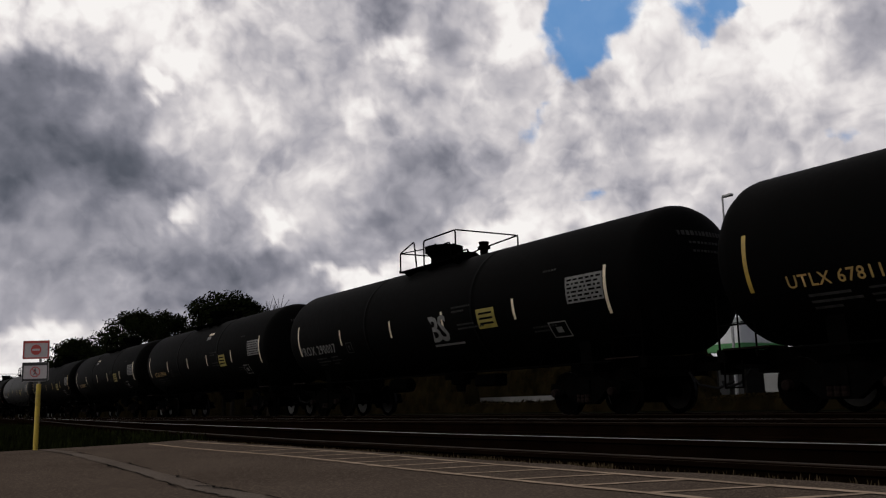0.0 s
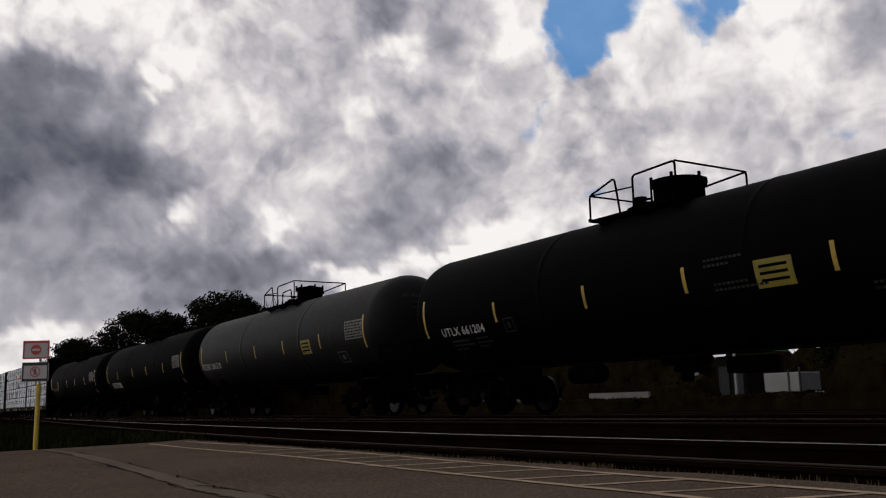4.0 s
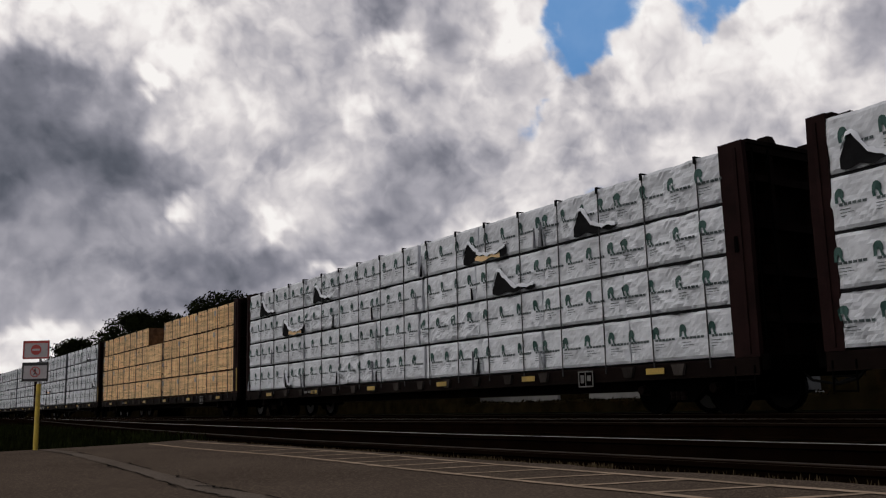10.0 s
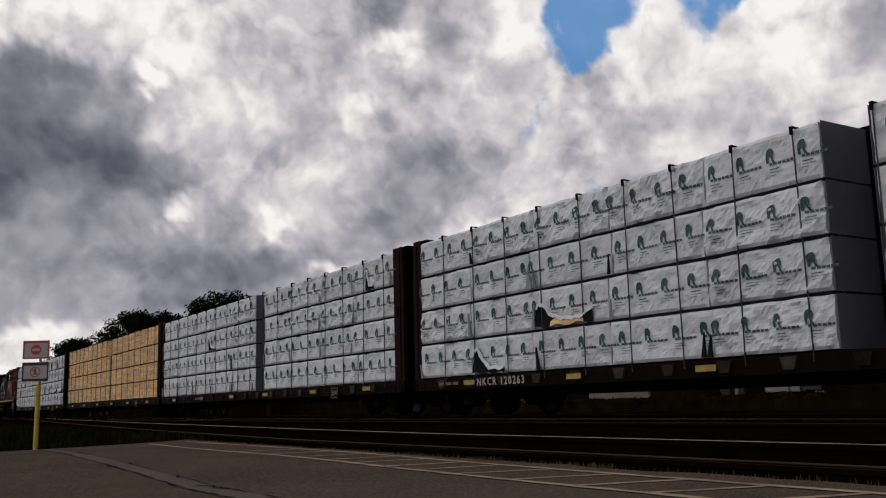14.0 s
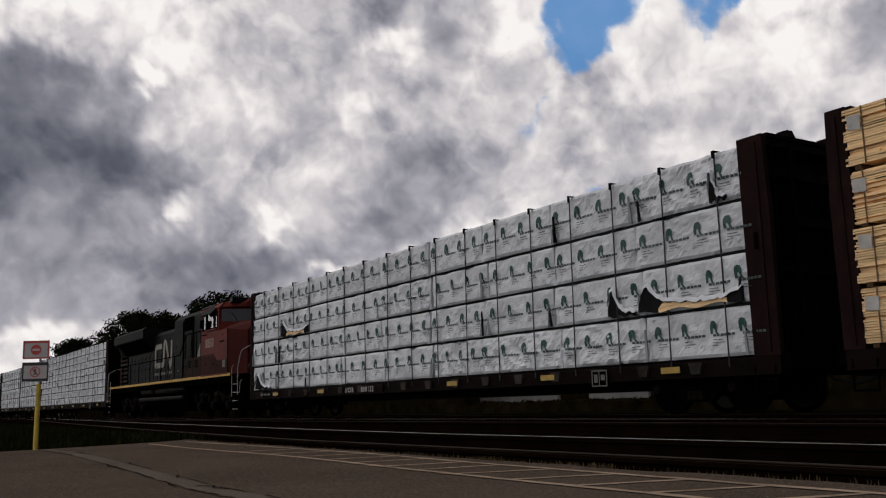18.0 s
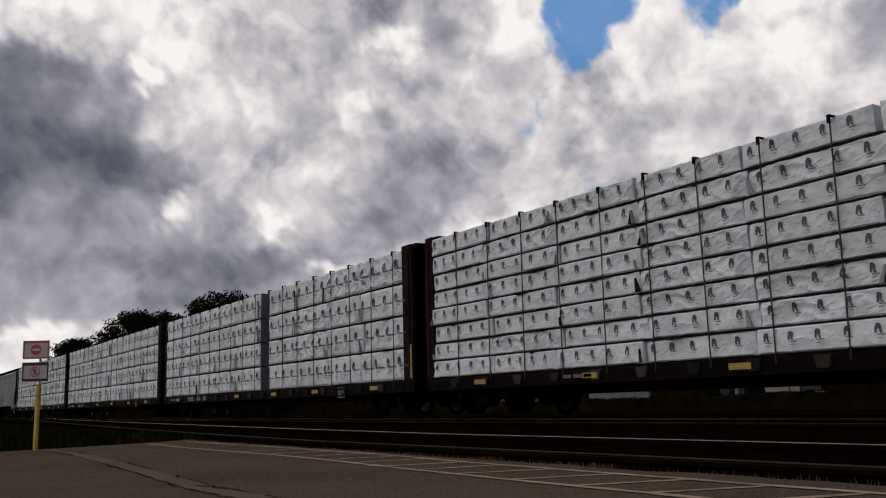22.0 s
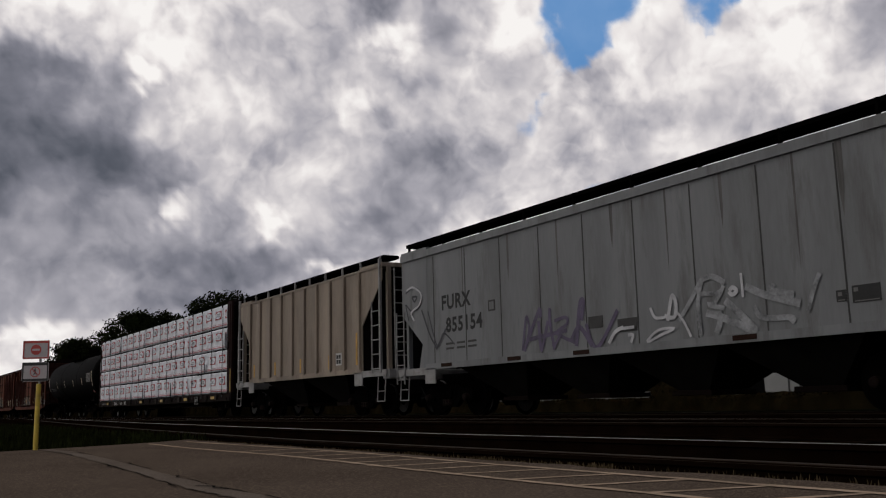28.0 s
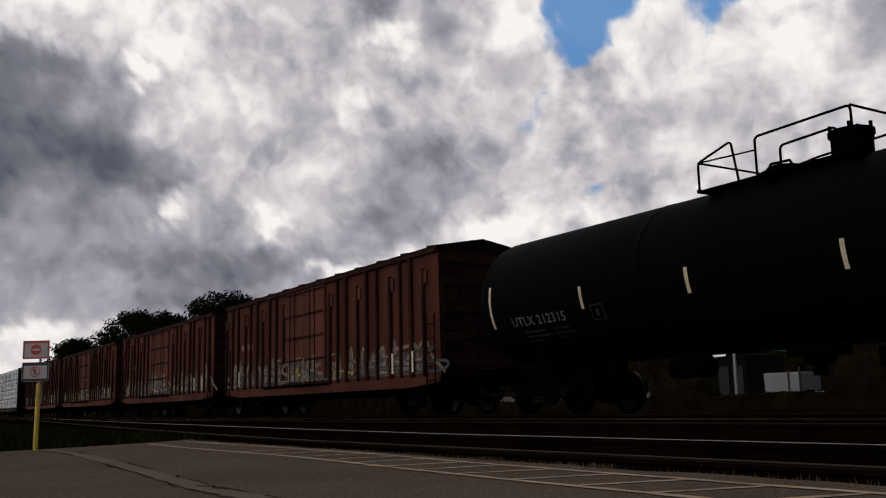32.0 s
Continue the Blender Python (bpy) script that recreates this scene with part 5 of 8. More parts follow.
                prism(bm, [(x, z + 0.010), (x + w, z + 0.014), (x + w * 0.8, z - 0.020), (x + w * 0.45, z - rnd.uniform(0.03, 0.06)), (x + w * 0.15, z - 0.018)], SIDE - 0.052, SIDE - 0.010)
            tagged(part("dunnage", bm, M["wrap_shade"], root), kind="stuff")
    # cables
    top = tall - (0.03 if kind != "bare" else 0.005)
    cab = to_mesh("tie_down_cable", boxes((-0.009, 0.009, SIDE - 0.055, SIDE - 0.035, 0.80, top + 0.01), (-0.009, 0.009, SIDE - 0.055, -0.1, top + 0.008, top + 0.026)), M["cable"])
    cor = to_mesh("corner_guard", boxes((-0.028, 0.028, SIDE - 0.075, SIDE + 0.09, top + 0.005, top + 0.022), (-0.028, 0.028, SIDE - 0.08, SIDE - 0.05, top - 0.11, top + 0.022)), M["rubber"])
    for i in range(17):
        x = -23.05 / 2 + 1.20 + i * 1.335
        if gap and gap0 > x > gap1 or any(len(q) == 2 and abs(x - xs[q[1]]) < pitch / 2 for q in missing):
            continue
        c = child("tie_down_cable", cab, root, pose(x, 0, 0, 0, rnd.uniform(-0.8, 0.8), 0))
        child("corner_guard", cor, c)
    if kind != "bare":
        # folds hanging open at the pack ends; their greys put shade into the film's colour
        for i in range(44 if small else 24):
            xc = rnd.choice(xs) + rnd.choice((-1, 1)) * (BUNDLE / 2 - 0.03)
            t = rnd.randrange(tiers)
            z = level(t)
            bm = bmesh.new()
            hh = h * rnd.uniform(0.35, 0.75)
            sgn = rnd.choice((-1, 1))
            prism(bm, [(xc, z + 0.03), (xc + sgn * rnd.uniform(0.05, 0.14), z + 0.03), (xc + sgn * 0.02, z + hh), (xc - 0.01, z + hh)], SIDE - 0.075, SIDE - 0.045)
            part("wrap_fold", bm, M[rnd.choice(("wrap_grey", "wrap_fold", "wrap_shade", "wrap_fold"))], root)
    for bxx, t, w in bulges:
        # torn film: a ragged near-black sheet paints the shade of openings and small folds, under a slack flap that
        # hangs in folds
        z = level(t)
        n = 14 if w < 1.8 else 28
        us = [q / n for q in range(n + 1)]
        if w >= 1.8:
            # a round hole at one end, then the film's slack edge swinging down and up again
            sweep = smooth_line([(0, 0.20), (0.05, 0.40), (0.20, 0.60), (0.36, 0.54), (0.62, 0.30), (0.5 * w, 0.20), (0.75 * w, 0.17), (0.9 * w, 0.24), (w, 0.34)], 8)
            up = [(bxx + a, z + h * (b + 0.02 * math.sin(a * 19 + bxx))) for a, b in (min(sweep, key=lambda p: abs(p[0] - w * u)) for u in us)]
        else:
            up = [(bxx + w * u, z + h * (0.13 + 0.52 * math.exp(-((u - 0.16) / 0.24) ** 2) * min(1, 0.3 + 5 * u) + 0.10 * u * (1 - u) + 0.025 * math.sin(u * 23 + bxx))) for u in us]
        lo = [(bxx + w * u, z + h * (0.06 + 0.03 * math.sin(u * 17 + t))) for u in us]
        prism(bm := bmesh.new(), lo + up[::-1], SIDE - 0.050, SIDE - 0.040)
        part("torn_hollow", bm, M["wrap_shade"], root, "near-black sheet as the shade in a tear or slack fold")
        inner = [(a, b) for a, b in zip(up, lo) if bxx + 0.5 < a[0] < bxx + 0.86 * w]
        if w >= 1.8:
            prism(bm := bmesh.new(), [b for a, b in inner] + [(a[0], b[1] + (a[1] - b[1]) * min(0.78, 3.5 * (a[0] - bxx - 0.45))) for a, b in inner[::-1]], SIDE - 0.056, SIDE - 0.051)
            part("bare_board", bm, M["lumber"], root, "bare boards showing through the tear")
        bm = bmesh.new()
        rows = []
        for q, (a, b) in enumerate(zip(up, lo)):
            rows.append([bm.verts.new((a[0] + 0.02 * math.sin(q * 2.1 + k), SIDE - 0.045 - (0.0, 0.035, 0.05)[k], a[1] + (0.06, 0.025, -0.02)[k] + 0.012 * math.sin(q * 2.9))) for k in range(3)])
        for a, b in zip(rows, rows[1:]):
            for k in range(2):
                bm.faces.new((a[k], a[k + 1], b[k + 1], b[k]))
        part("torn_flap", bm, M["wrap"], root, "slack flap of torn wrapping", smooth=True)
    # sill marks: yellow reflectors and faded stencils
    for i in range(6):
        x = -9.6 + i * 3.84 + rnd.uniform(-0.2, 0.2)
        if any(wx - 0.5 < x < wx + 3.0 for wx in lettered):
            continue
        part("reflector", boxes((x, x + 0.46, SIDE - 0.07, SIDE - 0.061, 0.74, 0.85)), M["reflector"], root)
    at = 6.2 if lettered and lettered[0] < -8.5 else 7.55
    lube = part("lube_panel", boxes((at, at + 0.45, SIDE - 0.066, SIDE - 0.060, 0.56, 0.88)), M["iron"], root, "small framed stencil panel below the sill")
    fr = boxes(*[(at + a, at + b, SIDE - 0.072, SIDE - 0.067, c, d) for a, b, c, d in ((0, 0.025, 0.56, 0.88), (0.425, 0.45, 0.56, 0.88), (0.025, 0.425, 0.855, 0.88), (0.025, 0.425, 0.56, 0.585), (0.21, 0.23, 0.585, 0.855), (0.07, 0.17, 0.64, 0.80), (0.27, 0.38, 0.68, 0.79))])
    tagged(part("print", fr, M["stencil_dim"], lube), kind="stuff")
    at = -10.6 if lettered else -6.3
    bars = boxes(*[(at + i * 0.32, at + i * 0.32 + 0.24, SIDE - 0.07, SIDE - 0.061, 0.76, 0.83) for i in range(3)])
    part("small_print", bars, M["stencil_dim"], root)


LUMBER = [
    # front end, kind, packs in front and rear part, missing packs, torn and slack places (x, tier, width), sill
    # lettering
    (-143.48, "wrap", 4, 5, (), ((-11.3, 3, 1.1), (-5.2, 3, 3.0), (-3.3, 2, 1.2)), ((-4.9, "CC 52666"),)),
    (-168.64, "wrap", 4, 5, (), ((-8.0, 0, 0.6), (-10.4, 3, 1.5), (-8.2, 2, 1.9), (-5.6, 3, 1.4), (3.4, 3, 1.8), (4.6, 2, 1.6), (7.6, 3, 1.3)), ()),
    (-193.57, "bare", 4, 5, ((3, 4),), (), ()),
    (-218.54, "wrap", 4, 5, (), ((10.3, 1, 1.2), (8.6, 3, 0.7), (-6.6, 1, 1.9), (-9.1, 0, 1.3)), ((-8.9, "NKCR 120263"),)),
    (-243.05, "wrap", 4, 5, (), ((9.9, 3, 0.5), (-4.6, 2, 0.8)), ()),
    (-267.31, "bare", 4, 5, ((3, 4, "short"),), (), ()),
    (-292.40, "wrap", 4, 5, (), ((8.95, 1, 2.5), (8.1, 1, 0.8), (10.85, 3, 0.4), (-8.8, 2, 2.4), (-11.2, 0, 1.5)), ((-3.65, "UCIR     800132"),)),
    (-340.43, "thin", 4, 5, (), (), ()),
    (-365.07, "wrap", 4, 5, (), (), ((-7.75, "NOKL    736   822"),)),
    (-389.78, "wrap", 4, 5, (), (), ((-7.46, "WC  37 110"),)),
    (-414.41, "wrap", 4, 5, (), (), ()),
    (-469.92, "red", 4, 5, (), (), ((-7.5, "DWC      626    865"),)),
    (-588.0, "wrap", 4, 5, (), (), ()),
]


def build_lumber():
    wrapped, thin, red, bare = wrapped_set(), wrapped_set(True), red_set(), bare_set()
    empty = None
    cars = []
    for i, (x, kind, fr, re, missing, bulges, words) in enumerate(LUMBER):
        label = {"wrap": "centre-beam flat car loaded with white-wrapped lumber packs with green emblems", "bare": "centre-beam flat car loaded with unwrapped pale lumber packs", "thin": "centre-beam flat car loaded with thin white-wrapped lumber packs", "red": "centre-beam flat car loaded with white lumber packs with red emblems"}[kind]
        if empty is None:
            root = empty = lumber_car(label)
            spare = copy_thing(empty, pose(0, 0, 0))
        else:
            root = copy_thing(spare, pose(0, 0, 0))
        root["label"] = label
        load_car(root, kind, {"wrap": wrapped, "thin": thin, "red": red, "bare": bare}[kind], 100 + i, fr, re, i in (0, 3, 4, 8), missing, bulges, [q[0] for q in words])
        if i in (2, 3, 8, 11):
            x0 = 23.05 / 2 + FRONT - 0.13
            part("yellow_strip", boxes((x0, x0 + 0.07, SIDE - 0.014, SIDE, 1.0, 1.90)), M["reflector"], root, "narrow yellow strip on the end plate")
        for wx, text in words:
            part("lettering", letters(text, 0.21 if "80" in text else 0.25, wx, 0.71, lambda a, b: (a, SIDE - 0.068, b), 1.3, 0.004), M["stencil"], root)
        cars.append((root, x - 23.05 / 2))
    for o in (*spare.children_recursive, spare):
        bpy.data.objects.remove(o)
    return cars


TRAIN = build_tanks() + build_lumber()


# ------------------------------------------------------------------ locomotive
M["loco_red"] = surface("loco_red", (0.1148, 0.0179, 0.0119), 0.6, var=0.3, scale=1.2, fine=14, bump=0.08, stretch=(1, 1, 0.5), stain=(0.0425, 0.0153, 0.0102), stain_amount=0.6, spec=0.1)
M["loco_black"] = surface("loco_black", (0.0042, 0.0045, 0.0042), 0.6, var=0.35, scale=1.3, fine=12, bump=0.08, stretch=(1, 1, 0.4), stain=(0.0145, 0.0140, 0.0120), stain_amount=0.7, spec=0.06)
M["loco_white"] = surface("loco_white", (0.2184, 0.2028, 0.1716), 0.65, var=0.25, scale=2, fine=14, bump=0.05, stretch=(1, 1, 0.4), stain=(0.0832, 0.0728, 0.0572), stain_amount=0.6)
M["loco_sill"] = surface("loco_sill_yellow", (0.4675, 0.2805, 0.0340), 0.6, var=0.3, scale=3, stain=(0.1870, 0.1020, 0.0255), stain_amount=0.6)
M["loco_low"] = surface("muddied_red", (0.034, 0.0115, 0.008), 0.75, var=0.35, scale=1.2, fine=14, bump=0.08, stretch=(1, 1, 0.5), stain=(0.022, 0.0125, 0.009), stain_amount=0.8, spec=0.05)
# cab red darkened: the shade on the forward-facing nose is in the colour
M["loco_nose"] = surface("shaded_nose_red", (0.062, 0.0105, 0.0078), 0.6, var=0.3, scale=1.2, fine=14, bump=0.08, stain=(0.03, 0.011, 0.008), stain_amount=0.6, spec=0.1)
M["loco_letter"] = surface("worn_number_white", (0.30, 0.24, 0.21), 0.7, var=0.35, scale=6, fine=40, bump=0, stain=(0.12, 0.05, 0.04), stain_amount=0.6)
M["loco_dust"] = surface("dusty_dark_grey", (0.019, 0.0185, 0.0165), 0.75, var=0.35, scale=1.5, stretch=(1, 1, 0.5), stain=(0.034, 0.031, 0.026), stain_amount=0.6, spec=0.06)
M["grime_pale"] = surface("rubbed_pale_grime", (0.040, 0.041, 0.037), 0.8, var=0.5, scale=6, fine=30, bump=0, spec=0.05)
M["truck_grey"] = surface("truck_grey", (0.005, 0.0046, 0.004), 0.85, var=0.5, scale=4, stain=(0.016, 0.0145, 0.012), stain_amount=0.6, spec=0.02)
M["rail_white"] = surface("white_handrail", (0.2750, 0.2640, 0.2420), 0.6, var=0.3, scale=5)
M["window"] = glass_material("cab_glass", (0.86, 0.9, 0.92), 0.02, 1.0, 1.9)
M["dark_glass"] = surface("dark_windscreen", (0.01, 0.012, 0.016), 0.08, var=0.1, scale=2, bump=0)
M["dark_room"] = surface("cab_inside", (0.015, 0.015, 0.016), 0.9, var=0.3, scale=3)


def ring_text_shape(bm, pts, w, y):
    """A painted band of even width along points, on a side."""
    rows = []
    for i, (x, z) in enumerate(pts):
        (xa, za), (xb, zb) = pts[max(i - 1, 0)], pts[min(i + 1, len(pts) - 1)]
        d = Vector((xb - xa, zb - za)).normalized() * w / 2
        if 0 < i < len(pts) - 1:
            # keep the width round a bend
            a, b = Vector((x - xa, z - za)).normalized(), Vector((xb - x, zb - z)).normalized()
            d *= 1 / max(0.6, math.sqrt(max(0.0, (1 + a.dot(b)) / 2)))
        y -= 0.0001
        rows.append((bm.verts.new((x - d.y, y, z + d.x)), bm.verts.new((x + d.y, y, z - d.x))))
    for a, b in zip(rows, rows[1:]):
        bm.faces.new((a[0], a[1], b[1], b[0]))


def loco_truck(root, xc):
    I = M["iron"]
    fr = bmesh.new()
    for side in (-1, 1):
        a, b = sorted((side * 1.02, side * 1.20))
        prism(fr, [(xc - 2.6, 0.88), (xc + 2.6, 0.88), (xc + 2.55, 0.62), (xc + 2.05, 0.40), (xc + 1.45, 0.58), (xc + 0.4, 0.45), (xc - 0.4, 0.45), (xc - 1.45, 0.58), (xc - 2.05, 0.40), (xc - 2.55, 0.62)], a, b)
    t = part("truck", fr, I, root)
    for k in (-1.85, 0.0, 1.85):
        for side in (-1, 1):
            w = part("wheel", wheel_mesh(), M["wheel"], t)
            w.matrix_basis = pose(xc + k, side * 0.745, 0.46, 0, 0, 0 if side < 0 else 180)
            part("journal_box", bevelled(boxes((xc + k - 0.2, xc + k + 0.2, *sorted((side * 1.2, side * 1.3)), 0.32, 0.66)), 0.04), M["truck_grey"], t)
            for q in (-0.42, 0.42):
                sp = turned(bmesh.new(), [(0.62, 0.10), (0.70, 0.11), (0.78, 0.10), (0.86, 0.11), (0.95, 0.10)], "z", 10, (xc + k + q, side * 1.22, 0))
                part("spring", sp, M["iron_brown"], t)
            part("axle_cap", turned(bmesh.new(), [(-0.02, 0.05), (-0.015, 0.11), (0.0, 0.12)], "y", 12, (xc + k, side * 1.31 if side < 0 else 1.31, 0.49)), M["truck_grey"], t)
    for k in (-0.95, 0.95):
        part("brake_cylinder", turned(bmesh.new(), [(-0.34, 0.09), (-0.32, 0.13), (0.12, 0.13), (0.14, 0.07), (0.42, 0.04)], "x", 12, (xc + k, -1.30, 0.92)), M["truck_grey"], t)
        hose = bmesh.new()
        path(hose, [(xc + k - 0.1, -1.32, 1.02), (xc + k - 0.02, -1.36, 1.22), (xc + k + 0.2, -1.34, 1.34)], 0.022)
        part("brake_hose", hose, M["rubber"], t)
    part("damper", turned(bmesh.new(), [(-0.42, 0.03), (-0.4, 0.06), (0.1, 0.06), (0.12, 0.03), (0.45, 0.03)], "x", 10, (xc + 1.6, -1.26, 0.78)), M["truck_grey"], t)
    part("sand_pipe", rod_part((xc + 2.62, -1.05, 1.1), (xc + 2.45, -0.80, 0.12), 0.022), I, t)
    part("sand_pipe", rod_part((xc - 2.62, -1.05, 1.1), (xc - 2.45, -0.80, 0.12), 0.022), I, t)


def locomotive():
    root = thing("locomotive", "black, white and red six-axle diesel locomotive, dirty, with wide red cab", "locomotive")
    R, K, W, I = M["loco_red"], M["loco_black"], M["loco_white"], M["iron"]
    # frame and walkway
    part("frame", boxes((-11.5, 10.6, -1.5, 1.5, 1.36, 1.62), (-11.0, 10.0, -0.7, 0.7, 1.0, 1.36)), I, root)
    for x0, x1 in ((-11.3, -10.1), (-10.05, -8.45), (-8.4, -6.75), (-6.7, -4.95), (-4.9, -2.75), (-2.7, -0.75), (-0.7, 1.55), (1.6, 9.5)):
        part("sill_stripe", bevelled(boxes((x0, x1, -1.516, -1.502, 1.625, 1.735)), 0.004), M["loco_sill"], root, "worn yellow stripe along the walkway edge")
    part("walkway", boxes((-11.4, 5.75, -1.5, 1.5, 1.62, 1.70)), I, root)
    # long hood: box with chamfered roof, doors in two heights, hand holds
    hood = bmesh.new()
    prism_x(hood, [(-0.92, 1.70), (0.92, 1.70), (0.92, 4.14), (0.72, 4.35), (-0.72, 4.35), (-0.92, 4.14)], -11.12, -0.14)
    part("hood", hood, K, root)
    part("roof_rail", boxes((-3.3, -0.2, -0.78, -0.72, 4.35, 4.40)), I, root)
    rnd = random.Random(77)
    for i in range(12):
        x = -9.30 + i * 0.76
        tall = x > -4.0
        d = part("hood_door", bevelled(boxes((x + 0.02, x + 0.72, -0.945, -0.918, 1.84, 3.86 if tall else 3.30)), 0.008), K, root)
        part("latch", boxes((x + 0.60, x + 0.66, -0.965, -0.944, 2.45, 2.58)), M["iron_brown"], d)
        part("latch", boxes((x + 0.60, x + 0.66, -0.965, -0.944, 3.0, 3.12)), M["iron_brown"], d)
        for z in (1.95, 3.05):
            part("hinge", boxes((x + 0.02, x + 0.09, -0.958, -0.944, z, z + 0.16)), I, d)
        # pale worn spots round the handles
        for q in range(3 if tall else 4):
            u, z = x + rnd.uniform(0.05, 0.5), rnd.choice((2.0, 2.35, 2.75, 3.0, 3.12)) + rnd.uniform(-0.08, 0.08)
            if tall and 2.4 < z:
                continue
            w, h = rnd.uniform(0.04, 0.13), rnd.uniform(0.06, 0.22)
            bm = bmesh.new()
            flat(bm, [(u, z), (u + w * 0.8, z + 0.015), (u + w, z + h * 0.5), (u + w * 0.7, z + h), (u + 0.01, z + h * 0.85)], -0.947)
            part("worn_spot", bm, M[rnd.choice(("grime_pale", "grime_pale", "winch", "stencil_faint"))], d)
    for x in (-8.15, -7.35, -6.6, -5.8, -5.0, -4.35):
        bm = bmesh.new()
        flat(bm, [(x, 3.08), (x + 0.34, 3.06), (x + 0.36, 3.30), (x + 0.20, 3.36), (x + 0.02, 3.28)], -0.949)
        part("worn_spot", bm, M["grime_pale"], root, "pale rubbed patch over a door")
    # rear louvres
    grille = part("vent_frame", bevelled(boxes((-10.95, -9.42, -0.945, -0.918, 1.88, 3.42)), 0.01), I, root)
    for k in range(6):
        z = 1.96 + k * 0.235
        part("louvre", prism_x(bmesh.new(), [(-0.945, z), (-1.01, z + 0.02), (-1.02, z + 0.05), (-0.945, z + 0.15)], -10.85, -9.52), M["winch"] if k % 2 else M["grime_pale"], grille)
    part("corner_strip", boxes((-11.19, -11.10, -0.95, -0.925, 1.75, 3.9)), R, root, "red painted corner edge")
    # flared radiators with their underside open to the hood
    rad = bmesh.new()
    prism_x(rad, [(-0.93, 3.40), (0.93, 3.40), (1.48, 4.06), (1.52, 4.50), (1.36, 4.60), (-1.36, 4.60), (-1.52, 4.50), (-1.48, 4.06)], -9.85, -3.95)
    for v in rad.verts:
        if v.co.x < -9 and v.co.z > 3.9:
            v.co.x -= 0.55
    part("radiator", rad, K, root)
    part("radiator_rim", prism_x(bmesh.new(), [(-1.50, 4.05), (-1.545, 4.08), (-1.56, 4.50), (-1.38, 4.63), (-1.34, 4.60), (-1.515, 4.48)], -10.35, -3.93), K, root)
    grid = bmesh.new()
    slab(grid, [(-9.6, -0.965, 3.43), (-4.05, -0.965, 3.43), (-4.05, -1.46, 4.03), (-9.75, -1.46, 4.03)], (0, -0.012, -0.008))
    g = part("radiator_grille", grid, M["iron"], root, "black radiator intake mesh")
    for k in range(11):
        x = -9.3 + k * 0.52
        bar = bmesh.new()
        slab(bar, [(x, -0.985, 3.425), (x + 0.03, -0.985, 3.425), (x + 0.03, -1.47, 4.02), (x, -1.47, 4.02)], (0, -0.012, -0.008))
        part("grille_bar", bar, I, g)
    part("radiator_top", boxes((-10.3, -4.1, -1.40, 1.40, 4.60, 4.64)), I, root)
    for k in range(3):
        part("radiator_fan", turned(bmesh.new(), [(4.63, 0.72), (4.70, 0.72), (4.71, 0.62)], "z", 22, (-8.9 + k * 1.9, 0, 0)), I, root)
    rear = bmesh.new()
    prism_x(rear, [(-0.92, 1.70), (0.92, 1.70), (0.92, 4.2), (1.25, 4.34), (1.25, 4.58), (-1.25, 4.58), (-1.25, 4.34), (-0.92, 4.2)], -11.22, -11.12)
    part("rear_panel", rear, K, root)
    tail = bmesh.new()
    prism_x(tail, [(-0.94, 3.42), (0.94, 3.42), (1.25, 4.3), (1.25, 4.58), (-1.25, 4.58), (-1.25, 4.3)], -11.12, -10.40)
    part("tail_cowl", tail, K, root)
    for y in (-0.12, 0.12):
        part("headlight", turned(bmesh.new(), [(-11.32, 0.06), (-11.31, 0.10), (-11.22, 0.11)], "x", 12, (0, y, 4.3)), M["stencil_dim"], root)
    # taller equipment cabinet behind the cab
    mid = bmesh.new()
    prism_x(mid, [(-0.97, 1.70), (0.97, 1.70), (0.97, 4.60), (0.76, 4.82), (-0.76, 4.82), (-0.97, 4.60)], -0.14, 5.75)
    part("equipment_cabinet", mid, K, root)
    brake = part("brake_grille", boxes((1.56, 2.99, -1.0, -0.972, 3.98, 4.60)), M["iron"], root, "black brake resistor opening")
    for k in range(7):
        part("grille_bar", boxes((1.58, 2.97, -1.012, -1.001, 4.03 + k * 0.08, 4.045 + k * 0.08)), I, brake)
    for x0, x1, z0, z1 in ((-0.10, 1.48, 1.85, 3.0), (-0.10, 1.48, 3.05, 4.52), (1.58, 2.30, 1.85, 3.90), (2.34, 3.02, 2.60, 3.90), (3.10, 4.36, 2.62, 4.52), (4.42, 5.70, 2.62, 4.52)):
        p = part("side_panel", bevelled(boxes((x0, x1, -1.0, -0.972, z0, z1)), 0.012), K, root)
        for q in range(3):
            u, z = rnd.uniform(x0 + 0.1, x1 - 0.2), rnd.uniform(z0 + 0.1, z1 - 0.4)
            part("latch", boxes((u, u + 0.05, -1.012, -1.001, z, z + 0.09)), M["iron_brown"], p)
    for x, z, w, h in ((0.35, 3.42, 0.10, 0.42), (0.62, 3.30, 0.13, 0.55), (0.95, 3.55, 0.06, 0.30), (2.62, 3.25, 0.13, 0.16), (2.62, 3.02, 0.11, 0.10), (0.6, 2.15, 0.16, 0.07), (4.9, 4.05, 0.12, 0.12), (4.9, 3.86, 0.10, 0.08)):
        bm = bmesh.new()
        flat(bm, [(x, z), (x + w, z + 0.01), (x + w * 0.9, z + h), (x + w * 0.1, z + h * 0.95)], -1.004)
        part("worn_spot", bm, M["stencil_dim"] if h < 0.2 else M["grime_pale"], root)
    part("drain_pipe", rod_part((3.06, -1.05, 1.75), (3.06, -1.05, 4.45), 0.035), I, root)
    part("drain_pipe", rod_part((1.53, -1.04, 1.75), (1.53, -1.04, 4.45), 0.03), I, root)
